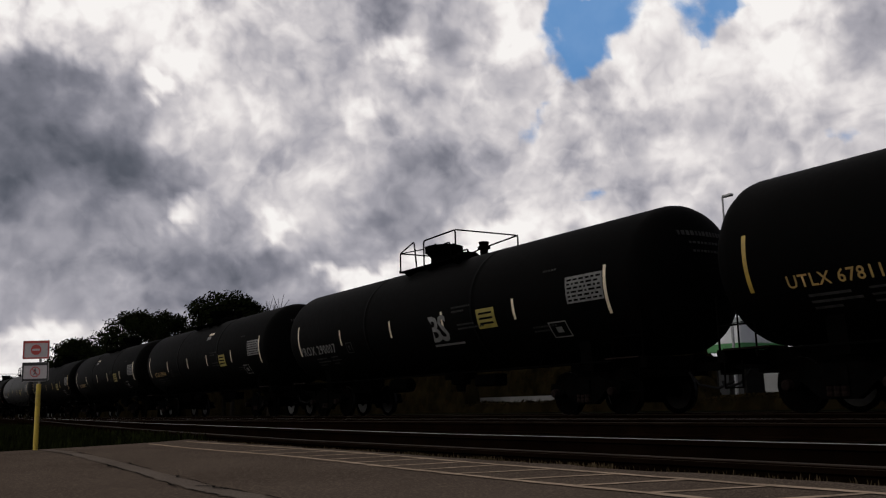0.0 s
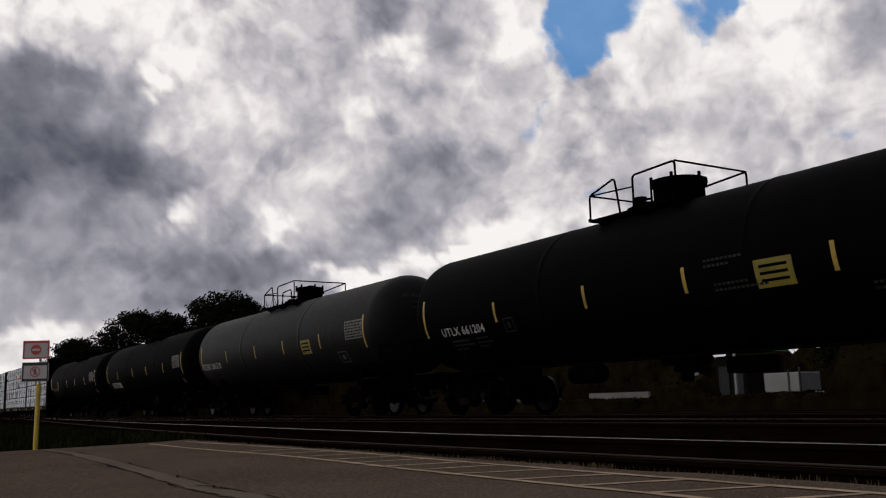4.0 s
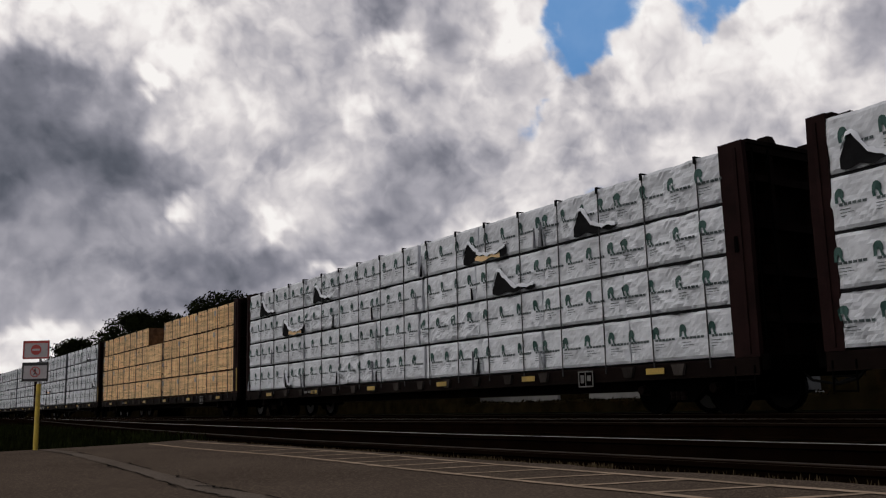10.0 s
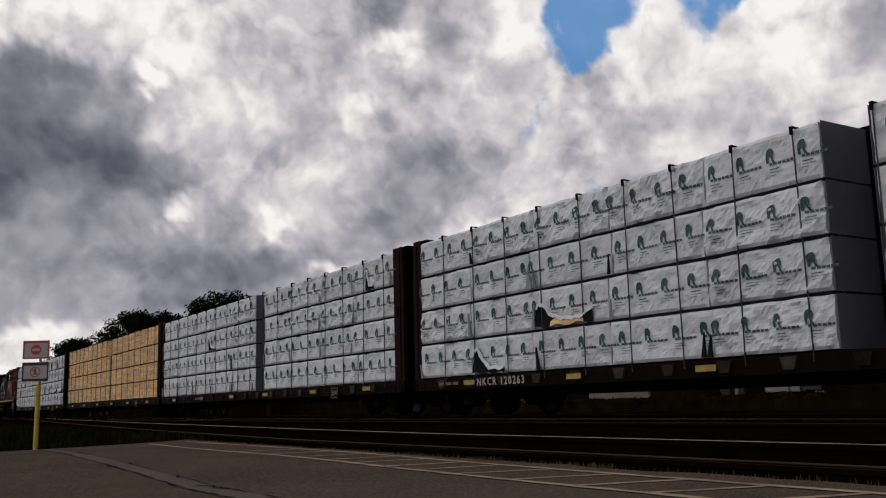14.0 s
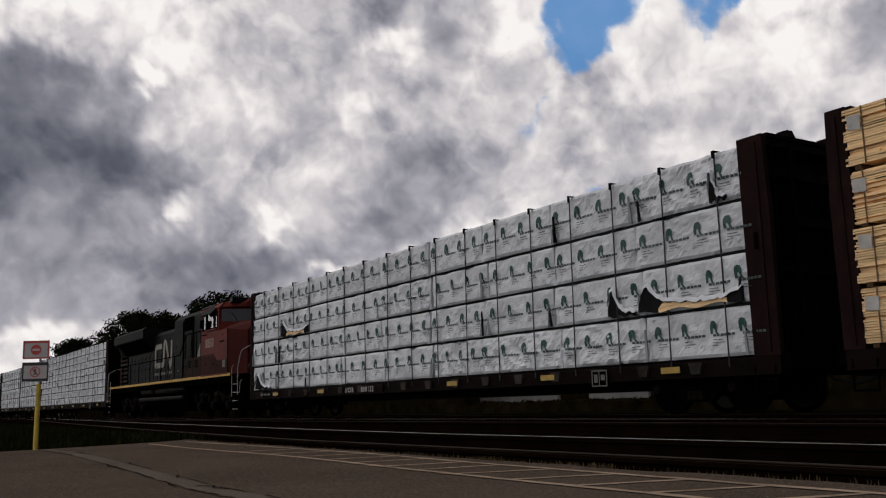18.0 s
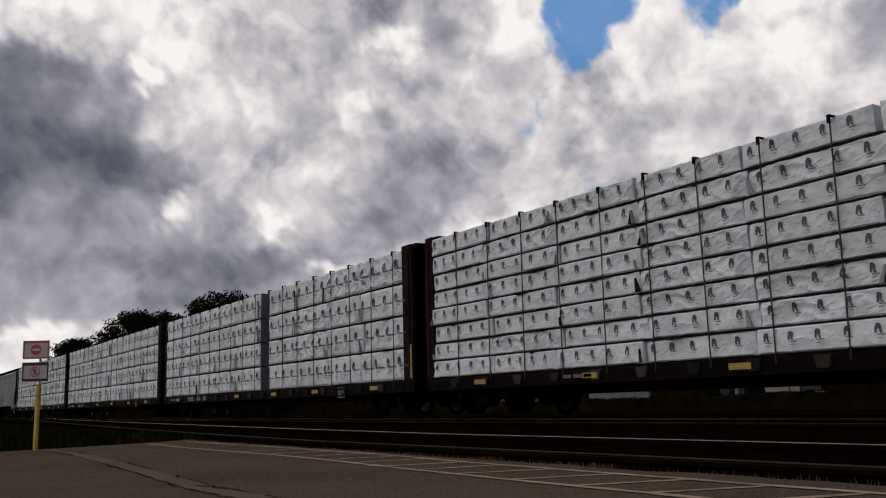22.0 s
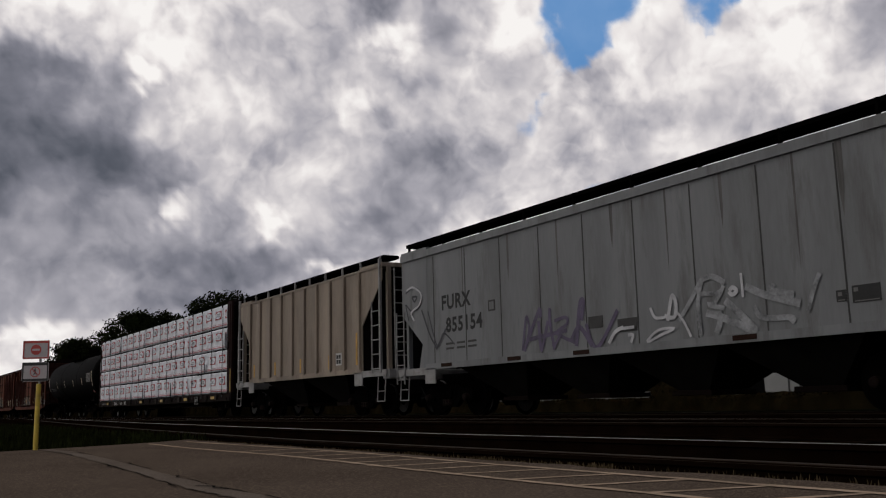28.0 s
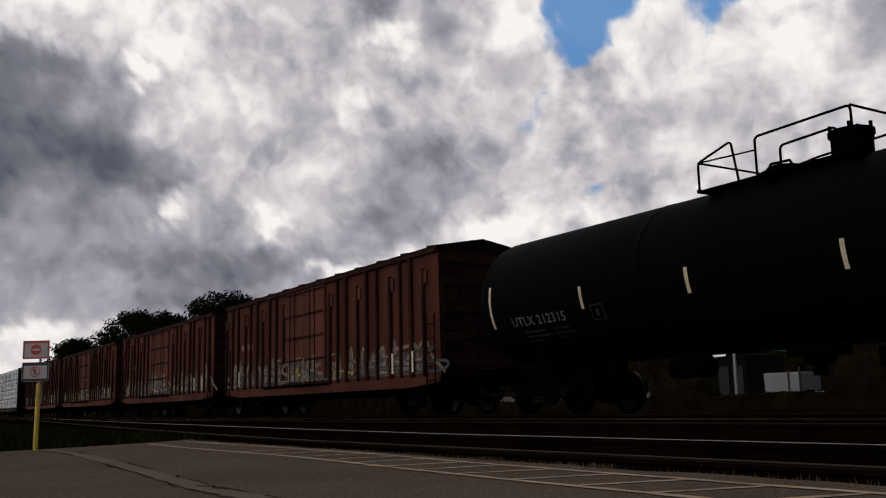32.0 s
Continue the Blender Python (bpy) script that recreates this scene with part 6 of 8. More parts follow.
    # white wedge of the livery and the red part behind it
    wedge = bmesh.new()
    flat(wedge, [(3.50, 2.64), (5.12, 2.64), (5.42, 4.14), (4.74, 4.14)], -1.006)
    part("livery_wedge", wedge, W, root, "dirty white slanted livery panel")
    redp = bmesh.new()
    flat(redp, [(5.12, 2.64), (5.73, 2.64), (5.73, 4.40), (5.47, 4.40)], -1.007)
    part("livery_wedge", redp, R, root)
    part("panel_gap", boxes((4.36, 4.42, -1.02, -1.008, 2.64, 4.42)), M["rubber"], root)
    # brown dusted box with slanted rear end below the wedge
    box = bmesh.new()
    prism(box, [(2.98, 1.70), (5.75, 1.70), (5.75, 2.60), (3.58, 2.60), (3.30, 2.30)], -1.46, -0.98)
    bxp = part("equipment_box", bevelled(box, 0.02), M["loco_brown"], root, "brown dusty equipment box")
    for x0 in (3.75, 4.75):
        for k in range(4):
            part("vent_slot", prism_x(bmesh.new(), [(-1.462, 2.16 + k * 0.085), (-1.48, 2.165 + k * 0.085), (-1.462, 2.215 + k * 0.085)], x0, x0 + 0.5), M["rubber"], bxp)
    part("seam", boxes((4.50, 4.53, -1.468, -1.461, 1.72, 2.58)), M["rubber"], bxp)
    for z in (1.86, 2.22):
        part("latch", boxes((3.10 + (z - 1.8) * 0.5, 3.26 + (z - 1.8) * 0.5, -1.475, -1.461, z, z + 0.06)), M["rubber"], bxp)
    # cab shell: walls with window openings
    cab = bmesh.new()
    for s in (1, -1):
        a, b = sorted((s * -1.52, s * -1.46))
        bx(cab, 5.75, 8.06, a, b, 1.70, 3.60)
        bx(cab, 8.06, 9.20, a, b, 1.70, 3.50)
        bx(cab, 5.75, 5.98, a, b, 3.60, 4.48)
        bx(cab, 6.44, 6.50, a, b, 3.60, 4.30)
        bx(cab, 7.47, 7.54, a, b, 3.60, 4.30)
        bx(cab, 7.94, 8.09, a, b, 3.60, 4.48)
        bx(cab, 5.98, 7.94, a, b, 4.30, 4.48)
    bx(cab, 5.75, 5.82, -1.46, 1.46, 1.70, 4.6)
    roof = [(-1.52, 4.46), (1.52, 4.46), (1.36, 4.66), (0.90, 4.80), (-0.90, 4.80), (-1.36, 4.66)]
    prism_x(cab, roof, 5.6, 8.15)
    cabp = part("cab", cab, R, root, "weathered red cab shell")
    part("cab_roof", prism_x(bmesh.new(), [(-1.47, 4.57), (-1.37, 4.69), (-0.90, 4.83), (0.90, 4.83), (1.37, 4.69), (1.47, 4.57)], 5.4, 7.3), K, cabp, "black rear half of the cab roof")
    brow = bmesh.new()
    prism_x(brow, [(-1.40, 4.48), (1.40, 4.48), (1.28, 4.66), (0.86, 4.80), (-0.86, 4.80), (-1.28, 4.66)], 8.15, 8.72)
    for v in brow.verts:
        if v.co.x > 8.6:
            v.co.y *= 0.42
    part("roof_brow", brow, R, cabp)
    # windscreens in a shallow V
    for s in (-1, 1):
        p0, p1 = (8.09, s * 1.50), (8.66, s * 0.06)
        fr = bmesh.new()
        def on(u, z):
            return (p0[0] + (p1[0] - p0[0]) * u - (z - 3.6) * 0.08, p0[1] + (p1[1] - p0[1]) * u, z)
        for u0, u1, z0, z1 in ((0.0, 0.07, 3.4, 4.50), (0.93, 1.0, 3.4, 4.50), (0.07, 0.93, 3.4, 3.88), (0.07, 0.93, 4.40, 4.50)):
            slab(fr, [on(u0, z0), on(u1, z0), on(u1, z1), on(u0, z1)], (-0.05, 0, 0))
        f = part("windscreen_frame", fr, R, cabp)
        gl = bmesh.new()
        slab(gl, [on(0.07, 3.88), on(0.93, 3.88), on(0.93, 4.40), on(0.07, 4.40)], (-0.03, 0, 0))
        for v in gl.verts:
            v.co.x -= 0.012
        part("windscreen", gl, M["dark_glass"], cabp)
        wp = bmesh.new()
        path(wp, [tuple(Vector(on(0.5, 3.86)) + Vector((0.03, 0, 0))), tuple(Vector(on(0.32, 4.26)) + Vector((0.03, 0, 0)))], 0.012, 5)
        part("wiper", wp, M["rubber"], f)
        for xa, xb in ((5.98, 6.44), (6.50, 7.47), (7.54, 7.94)):
            w = bmesh.new()
            slab(w, [(xa, s * 1.495, 3.66), (xb, s * 1.495, 3.66), (xb, s * 1.495, 4.30), (xa, s * 1.495, 4.30)], (0, s * 0.008, 0))
            part("side_window", w, M["window"], cabp)
            if s < 0:
                part("window_frame", boxes((xa - 0.02, xa + 0.03, -1.54, -1.521, 3.62, 4.32), (xb - 0.03, xb + 0.02, -1.54, -1.521, 3.62, 4.32), (xa, xb, -1.54, -1.521, 3.62, 3.67), (xa, xb, -1.54, -1.521, 4.27, 4.32)), M["rubber"], cabp)
    shade = bmesh.new()
    slab(shade, [(6.22, -1.53, 4.46), (7.88, -1.53, 4.46), (7.72, -1.74, 4.22), (6.30, -1.74, 4.22)], (0, -0.02, 0.02))
    part("sun_awning", shade, M["loco_dust"], cabp, "grey dusty window awning")
    mirror = bevelled(boxes((6.28, 6.40, -1.74, -1.60, 3.72, 4.06)), 0.02)
    part("mirror", mirror, I, cabp)
    part("arm_rest", bevelled(boxes((6.44, 7.92, -1.60, -1.521, 3.55, 3.62)), 0.015), R, cabp)
    part("driver_desk", bevelled(boxes((7.2, 7.8, -1.2, 1.2, 1.8, 3.3)), 0.05), M["dark_room"], cabp)
    part("cab_seat", bevelled(boxes((6.5, 6.95, -1.1, -0.6, 2.7, 2.85), (6.42, 6.54, -1.1, -0.6, 2.7, 3.7)), 0.03), M["dark_room"], cabp)
    nb = part("number_board", bevelled(boxes((8.30, 8.60, -1.12, -0.30, 4.62, 4.86)), 0.03), K, cabp)
    part("print", boxes(*[(8.36 + 0.055 * k, 8.39 + 0.055 * k, -1.128, -1.121, 4.68, 4.79) for k in range(4)]), M["stencil_dim"], nb)
    part("number_board", bevelled(boxes((8.30, 8.60, 0.30, 1.12, 4.62, 4.86)), 0.03), K, cabp)
    part("lettering", letters("8850", 0.52, 6.42, 2.89, lambda a, b: (a, -1.530, b), 1.05, 0.006), M["loco_letter"], cabp)
    # lower panels, dirty, and seams
    part("panel", bevelled(boxes((5.80, 7.42, -1.534, -1.521, 1.76, 2.52)), 0.006), M["loco_low"], cabp, "mud-browned lower cab panel")
    lp = bmesh.new()
    prism(lp, [(7.50, 1.76), (9.16, 1.76), (9.16, 2.30), (7.92, 2.30), (7.58, 2.52), (7.50, 2.52)], -1.532, -1.521)
    part("panel", lp, M["loco_low"], cabp, "mud-browned lower cab panel")
    part("access_plate", bevelled(boxes((8.66, 8.98, -1.54, -1.533, 1.98, 2.28)), 0.004), M["stencil_dim"], cabp)
    part("seam", boxes((5.78, 7.56, -1.530, -1.521, 2.545, 2.575)), M["rubber"], cabp)
    part("seam", boxes((5.76, 5.80, -1.530, -1.521, 1.75, 4.4)), M["rubber"], cabp)
    part("grab_iron", boxes((8.35, 8.80, -1.57, -1.521, 3.02, 3.06)), M["rubber"], cabp)
    part("grab_iron", boxes((7.48, 7.62, -1.57, -1.521, 2.16, 2.20)), M["rubber"], cabp)
    part("grab_iron", boxes((6.05, 6.55, -1.57, -1.521, 3.42, 3.46)), M["rubber"], cabp)
    for x, z in ((6.5, 2.16), (8.0, 2.06), (8.55, 3.28)):
        part("rust_spot", bevelled(boxes((x, x + 0.09, -1.54, -1.533 if z < 2.5 else -1.521, z, z + 0.06)), 0.01), M["rubber"], cabp)
    # nose: full width to the bevel, then narrowing; chamfered top
    ring = [(-1.50, 1.70), (-1.50, 3.50), (-0.80, 3.86), (0.80, 3.86), (1.50, 3.50), (1.50, 1.70)]
    tip = [(-0.92, 1.70), (-0.92, 3.42), (-0.62, 3.76), (0.62, 3.76), (0.92, 3.42), (0.92, 1.70)]
    nose = bmesh.new()
    rows = [[nose.verts.new((x, y, z)) for y, z in rr] for x, rr in ((8.08, ring), (9.205, ring), (9.85, tip))]
    for p, q in zip(rows, rows[1:]):
        for i in range(6):
            j = (i + 1) % 6
            nose.faces.new((p[i], p[j], q[j], q[i]))
    nose.faces.new(rows[0][::-1])
    nose.faces.new(rows[2])
    bmesh.ops.recalc_face_normals(nose, faces=nose.faces[:])
    part("nose", nose, M["loco_nose"], root, "shaded red short nose")
    part("nose_door", bevelled(boxes((9.83, 9.89, -0.15, 0.55, 1.8, 3.2)), 0.02), R, root)
    part("corner_seam", boxes((9.17, 9.215, -1.535, -1.50, 1.72, 3.50)), M["loco_dust"], root)
    for y in (-0.38, -0.60):
        part("headlight", turned(bmesh.new(), [(9.83, 0.10), (9.92, 0.10), (9.93, 0.07)], "x", 12, (0, y, 3.45)), M["grime_pale"], root)
    for y in (-0.95, 0.95):
        part("ditch_light", turned(bmesh.new(), [(10.30, 0.12), (10.42, 0.12), (10.43, 0.08)], "x", 14, (0, y, 1.95)), M["grime_pale"], root)
    # horns and roof bits
    horn = boxes((-0.95, -0.80, -0.12, 0.12, 4.26, 4.55))
    hp = part("horn_bracket", horn, I, root)
    for k, (dx, dz) in enumerate(((-0.34, 0.0), (0.32, 0.10), (-0.10, 0.16))):
        h = turned(bmesh.new(), [(-0.05, 0.03), (0.18, 0.05), (0.32, 0.12), (0.33, 0.05)], "x", 10)
        o = part("horn", h, I, hp)
        o.matrix_basis = pose(-0.88, -0.15 + 0.15 * k, 4.56 + dz * 0.6, 0, 0, 180 if dx < 0 else 0)
    part("antenna_plate", bevelled(boxes((5.6, 6.5, -0.3, 0.3, 4.83, 4.92)), 0.02), I, root)
    part("roof_vent", bevelled(boxes((6.7, 7.2, -0.4, 0.4, 4.83, 4.90)), 0.02), I, root)
    # painted emblem on the hood: one bent white band
    em = bmesh.new()
    worm = round_line([(-2.48, 3.56), (-3.62, 3.56), (-3.62, 2.60), (-2.06, 2.60), (-2.06, 3.70), (-1.72, 3.70), (-1.02, 2.56), (-0.72, 2.56), (-0.72, 3.76)], 0.17)
    ring_text_shape(em, worm, 0.27, -0.952)
    part("emblem", em, W, root, "large bent white emblem band")
    rb = random.Random(5)
    for i in range(26):
        u, z = rb.uniform(-3.75, -0.65), rb.uniform(2.48, 3.75)
        w, h = rb.uniform(0.03, 0.10), rb.uniform(0.08, 0.35)
        bm = bmesh.new()
        flat(bm, [(u, z), (u + w, z + 0.02), (u + w * 0.7, z + h), (u + w * 0.2, z + h * 0.9)], -0.9555)
        part("soot_run", bm, M["loco_black"], root, "dark run over the emblem")
    web = boxes(*[(-3.66 + i * 0.285, -3.66 + i * 0.285 + (0.20 if i not in (3, 7) else 0.05), -0.956, -0.949, 2.10, 2.24 if i not in (3, 7) else 2.14) for i in range(11)])
    part("web_print", web, M["stencil_dim"], root, "faded pale line of print")
    # handrails along the walkway
    for x in (-10.05, -8.42, -6.72, -4.92, -2.72, -0.72, 0.55, 1.58):
        part("stanchion", rod_part((x, -1.45, 1.64), (x, -1.45, 2.80), 0.026), I, root)
    hr = bmesh.new()
    path(hr, [(-11.3, -1.45, 2.72), (-10.05, -1.45, 2.80), (2.45, -1.45, 2.81), (3.34, -1.45, 3.68), (5.75, -1.45, 3.69)], 0.024)
    part("handrail", hr, I, root)
    for x in (3.34, 4.15, 4.95, 5.55):
        part("stanchion", rod_part((x, -1.45, 2.60), (x, -1.45, 3.68), 0.024), I, root)
    # steps and white end rails
    for s, x in ((1, 10.08), (-1, -11.42)):
        for side in (-1, 1):
            st = bmesh.new()
            for k in range(5):
                bx(st, x - 0.28, x + 0.28, *sorted((side * 1.20, side * 1.48)), 0.30 + k * 0.32, 0.33 + k * 0.32)
            part("step_well", st, I, root)
            for k in range(5):
                part("step_edge", boxes((x - 0.28, x + 0.28, *sorted((side * 1.482, side * 1.496)), 0.30 + k * 0.32, 0.33 + k * 0.32)), M["rail_white"], root)
            for line in (round_line([(x - s * 0.34, side * 1.51, 0.80), (x - s * 0.34, side * 1.52, 1.90), (x - s * 0.22, side * 1.50, 2.02)], 0.08), round_line([(x + s * 0.30, side * 1.50, 0.85), (x + s * 0.34, side * 1.52, 1.86), (x + s * 0.52, side * 1.45, 2.55), (x + s * 0.60, side * 1.0, 2.80), (x + s * 0.66, side * 0.5, 2.80)], 0.12)):
                hr = bmesh.new()
                path(hr, line, 0.018)
                part("step_rail", hr, M["rail_white"], root, "white step handrail")
            lever = bmesh.new()
            path(lever, round_line([(x + s * 0.34, side * 1.53, 0.92), (x + s * 0.62, side * 1.53, 0.95), (x + s * 0.66, side * 1.53, 1.35), (x + s * 0.80, side * 1.50, 1.42)], 0.08), 0.014)
            part("uncoupling_lever", lever, M["rail_white"], root)
        part("end_stripe", boxes((*sorted((s * 10.62 - (0.9 if s < 0 else 0), s * 10.63 - (0.9 if s < 0 else 0))), -1.0, 1.0, 1.62, 1.73)), M["loco_sill"], root)
        part("pilot", prism_x(bmesh.new(), [(-1.45, 0.25), (1.45, 0.25), (1.45, 1.5), (-1.45, 1.5)], *((10.35, 10.6) if s > 0 else (-11.75, -11.55))), I, root)
    # fuel tank and air reservoirs between the trucks
    part("fuel_tank", bevelled(prism_x(bmesh.new(), [(-1.30, 0.98), (-1.42, 0.92), (-1.44, 0.72), (-1.1, 0.28), (1.1, 0.28), (1.44, 0.72), (1.42, 0.92), (1.30, 0.98)], -3.6, 3.2), 0.03), M["iron"], root)
    for x0, x1 in ((-4.6, -2.4), (-1.9, 2.9)):
        part("air_reservoir", turned(bmesh.new(), [(x0, 0.10), (x0 + 0.08, 0.16), (x1 - 0.08, 0.16), (x1, 0.10)], "x", 16, (0, -1.27, 1.30)), M["loco_dust"], root)
    # paler pipe added to stand for the fuel tank's lit top edge
    part("cable_conduit", turned(bmesh.new(), [(-4.6, 0.05), (-4.55, 0.085), (3.0, 0.085), (3.05, 0.05)], "x", 12, (0, -1.44, 0.90)), M["loco_dust"], root)
    pipe = bmesh.new()
    path(pipe, [(-6.0, -1.40, 1.16), (-2.1, -1.40, 1.14), (-2.0, -1.40, 1.30), (4.4, -1.40, 1.16)], 0.024)
    part("air_pipe", pipe, I, root)
    for s in (-1, 1):
        loco_truck(root, s * 6.7)
        coupler(root, s * 10.5 - (1.0 if s < 0 else 0), s)
    return root


# ------------------------------------------------------------------ covered hoppers
def covered_hopper(label, mat, half, eave, roof_z, sill, bays, panels, ribs_proud, walk_mat, cut, end_panel):
    root = thing("hopper_car", label, "hopper car", "covered hoppers of the train")
    yo = 1.42
    body = bmesh.new()
    prism_x(body, [(-yo, sill), (yo, sill), (yo, eave), (0.75, roof_z), (-0.75, roof_z), (-yo, eave)], -half + 1.35, half - 1.35)
    part("body", body, mat, root)
    for s in (-1, 1):
        # end bays: side sheets cut off slantwise, slope sheet inside, posts
        for t in (-1, 1):
            e = bmesh.new()
            a, b = sorted((t * yo, t * (yo - 0.03)))
            prism(e, [(s * (half - 1.37), sill), (s * (half - 1.37), eave), (s * (half - 0.05), eave), (s * (half - 0.05), eave - cut[0]), (s * (half - cut[1]), eave - cut[2]), (s * (half - cut[3]), sill)], a, b)
            part("end_sheet", e, mat, root)
        sl = bmesh.new()
        v = [sl.verts.new(p) for p in ((s * (half - 0.08), -yo + 0.05, eave - 0.1), (s * (half - 0.08), yo - 0.05, eave - 0.1), (s * (half - 2.6), yo - 0.05, sill), (s * (half - 2.6), -yo + 0.05, sill))]
        sl.faces.new(v)
        ex = bmesh.ops.extrude_face_region(sl, geom=sl.faces[:])
        for q in ex["geom"]:
            if isinstance(q, bmesh.types.BMVert):
                q.co.z -= 0.05
        bmesh.ops.recalc_face_normals(sl, faces=sl.faces[:])
        # dark sheet added over the body's end, standing for the bay's shade
        part("end_wall", boxes((*sorted((s * (half - 1.345), s * (half - 1.335))), -1.38, 1.38, sill, eave - 0.03)), M["hopper_under"], root)
        part("slope_sheet", sl, M["hopper_under"], root)
        part("end_roof", boxes((*sorted((s * (half - 1.36), s * (half - 0.02))), -yo, yo, eave - 0.02, eave + 0.10)), mat, root)
        part("end_sill", bevelled(boxes((*sorted((s * (half - 0.12), s * (half + 0.28))), -1.38, 1.38, sill - 0.22, sill + 0.05)), 0.02), M["pale_steel"], root)
        part("side_sill_end", boxes((*sorted((s * (half - 1.4), s * (half + 0.2))), -1.44, -1.36, sill - 0.14, sill + 0.04)), M["pale_steel"], root)
        if end_panel:
            part("end_panel", boxes((*sorted((s * (half - 0.12), s * (half - 0.07))), -1.385, 1.385, eave - 1.75, eave - 0.03)), M["hopper_dark"], root)
            ladder(root, s * (half + 0.02), -1.46, sill - 0.35, eave - 1.5, 0.40, 5, M["pale_steel"])
        else:
            ladder(root, s * (half - 0.34), -1.46, sill - 0.05, eave - 1.0, 0.52, 5, M["pale_steel"], r=0.02)
            part("corner_post", boxes((*sorted((s * (half - 0.16), s * (half - 0.08))), -1.47, -1.40, sill, eave + 0.2)), M["pale_steel"], root)
        if not end_panel:
            ladder(root, s * (half + 0.24), -0.95, sill - 0.05, eave - 0.1, 0.42, 8, M["pale_steel"], "y")
        for y in (-1.2, 1.2):
            part("end_post", boxes((*sorted((s * (half - 0.10), s * (half + 0.02))), y - 0.06, y + 0.06, sill, eave)), mat, root)
        st = bmesh.new()
        path(st, [(s * (half + 0.1), -1.40, sill - 0.1), (s * (half + 0.1), -1.44, 0.42), (s * (half - 0.34), -1.44, 0.42), (s * (half - 0.34), -1.40, sill - 0.1)], 0.016)
        rod(st, (s * (half + 0.1), -1.43, 0.7), (s * (half - 0.34), -1.43, 0.7), 0.014)
        part("sill_step", st, M["pale_steel"], root)
        part("gusset_plate", bevelled(boxes((*sorted((s * (half - 1.75), s * (half - 1.25))), -1.46, -1.42, sill - 0.38, sill + 0.02)), 0.01), M["pale_steel"], root)
        truck(root, s * (half - 1.75))
        coupler(root, s * (half + 0.15), s)
        part("stub_sill", boxes((*sorted((s * (half - 3.0), s * (half + 0.15))), -0.22, 0.22, 0.62, sill - 0.1)), M["iron"], root)
    part("side_sill", boxes((-half + 1.3, half - 1.3, -1.46, -1.42, sill - 0.02, sill + 0.13)), mat, root)
    part("top_chord", boxes((-half + 0.05, half - 0.05, -1.45 if ribs_proud else -1.47, -1.42, eave - (0.04 if ribs_proud else 0.16), eave + 0.02)), mat, root)
    # side panels or posts
    for i in range(panels + 1):
        x = -half + 1.38 + (2 * half - 2.76) * i / panels if ribs_proud else -6.45 + 1.48 * i
        if ribs_proud:
            part("side_post", bevelled(boxes((x - 0.035, x + 0.035, -1.50, -1.42, sill + 0.10, eave - 0.04)), 0.012), mat, root)
        else:
            part("panel_seam", boxes((x - 0.014, x + 0.014, -1.426, -1.4205, sill + 0.13, eave - 0.20)), M["seam"], root)
    # hopper pockets
    w = (2 * half - 5.2) / bays
    for i in range(bays):
        xc = -half + 2.6 + w * (i + 0.5)
        pk = bmesh.new()
        top = [pk.verts.new(p) for p in ((xc - w / 2, -1.3, sill), (xc + w / 2, -1.3, sill), (xc + w / 2, 1.3, sill), (xc - w / 2, 1.3, sill))]
        low = [pk.verts.new(p) for p in ((xc - 0.35, -0.5, 0.42), (xc + 0.35, -0.5, 0.42), (xc + 0.35, 0.5, 0.42), (xc - 0.35, 0.5, 0.42))]
        for k in range(4):
            pk.faces.new((top[k], top[(k + 1) % 4], low[(k + 1) % 4], low[k]))
        pk.faces.new(low)
        bmesh.ops.recalc_face_normals(pk, faces=pk.faces[:])
        p = part("hopper_pocket", pk, M["hopper_under"], root)
        part("outlet_gate", bevelled(boxes((xc - 0.5, xc + 0.5, -0.6, 0.6, 0.34, 0.44)), 0.01), M["iron_brown"], p)
    # roof walk and hatches
    wz = roof_z + 0.03
    part("roof_walk", boxes((-half + 0.1, half - 0.1, -1.30, -0.80, wz, wz + 0.09)), walk_mat, root)
    part("roof_walk", boxes((-half + 0.1, half - 0.1, 0.78, 1.18, wz, wz + 0.05)), walk_mat, root)
    for i in range(panels + 1):
        x = -half + 0.3 + (2 * half - 0.6) * i / panels
        part("walk_bracket", boxes((x - 0.025, x + 0.025, -1.34, -1.28, eave - 0.05, wz + 0.08)), M["pale_steel"] if ribs_proud else walk_mat, root)
    part("hatch_row", bevelled(boxes((-half + 1.2, half - 1.2, -0.32, 0.32, roof_z, roof_z + 0.12)), 0.03), walk_mat, root)
    return root


M["hopper_grey"] = surface("hopper_grey", (0.1320, 0.1364, 0.1390), 0.65, var=0.25, scale=0.9, fine=16, bump=0.06, stretch=(1, 1, 0.16), stain=(0.07, 0.068, 0.066), stain_amount=0.8)
M["hopper_tan"] = surface("hopper_tan", (0.205, 0.164, 0.124), 0.7, var=0.35, scale=0.9, fine=16, bump=0.06, stretch=(1, 1, 0.2), stain=(0.125, 0.092, 0.066), stain_amount=0.8)
# hopper grey darkened in colour: the end panel faces away from the light
M["hopper_dark"] = surface("shaded_end_sheet", (0.035, 0.035, 0.035), 0.75, var=0.4, scale=1.2, spec=0.05)
# near-black: shade under the car and in its end bays put into colour
M["hopper_under"] = surface("shaded_underside", (0.0072, 0.0066, 0.0060), 0.85, var=0.4, scale=1.5, spec=0.02)
M["pale_steel"] = surface("pale_grey_steel", (0.20, 0.195, 0.19), 0.65, var=0.3, scale=2, stain=(0.09, 0.075, 0.06), stain_amount=0.6)
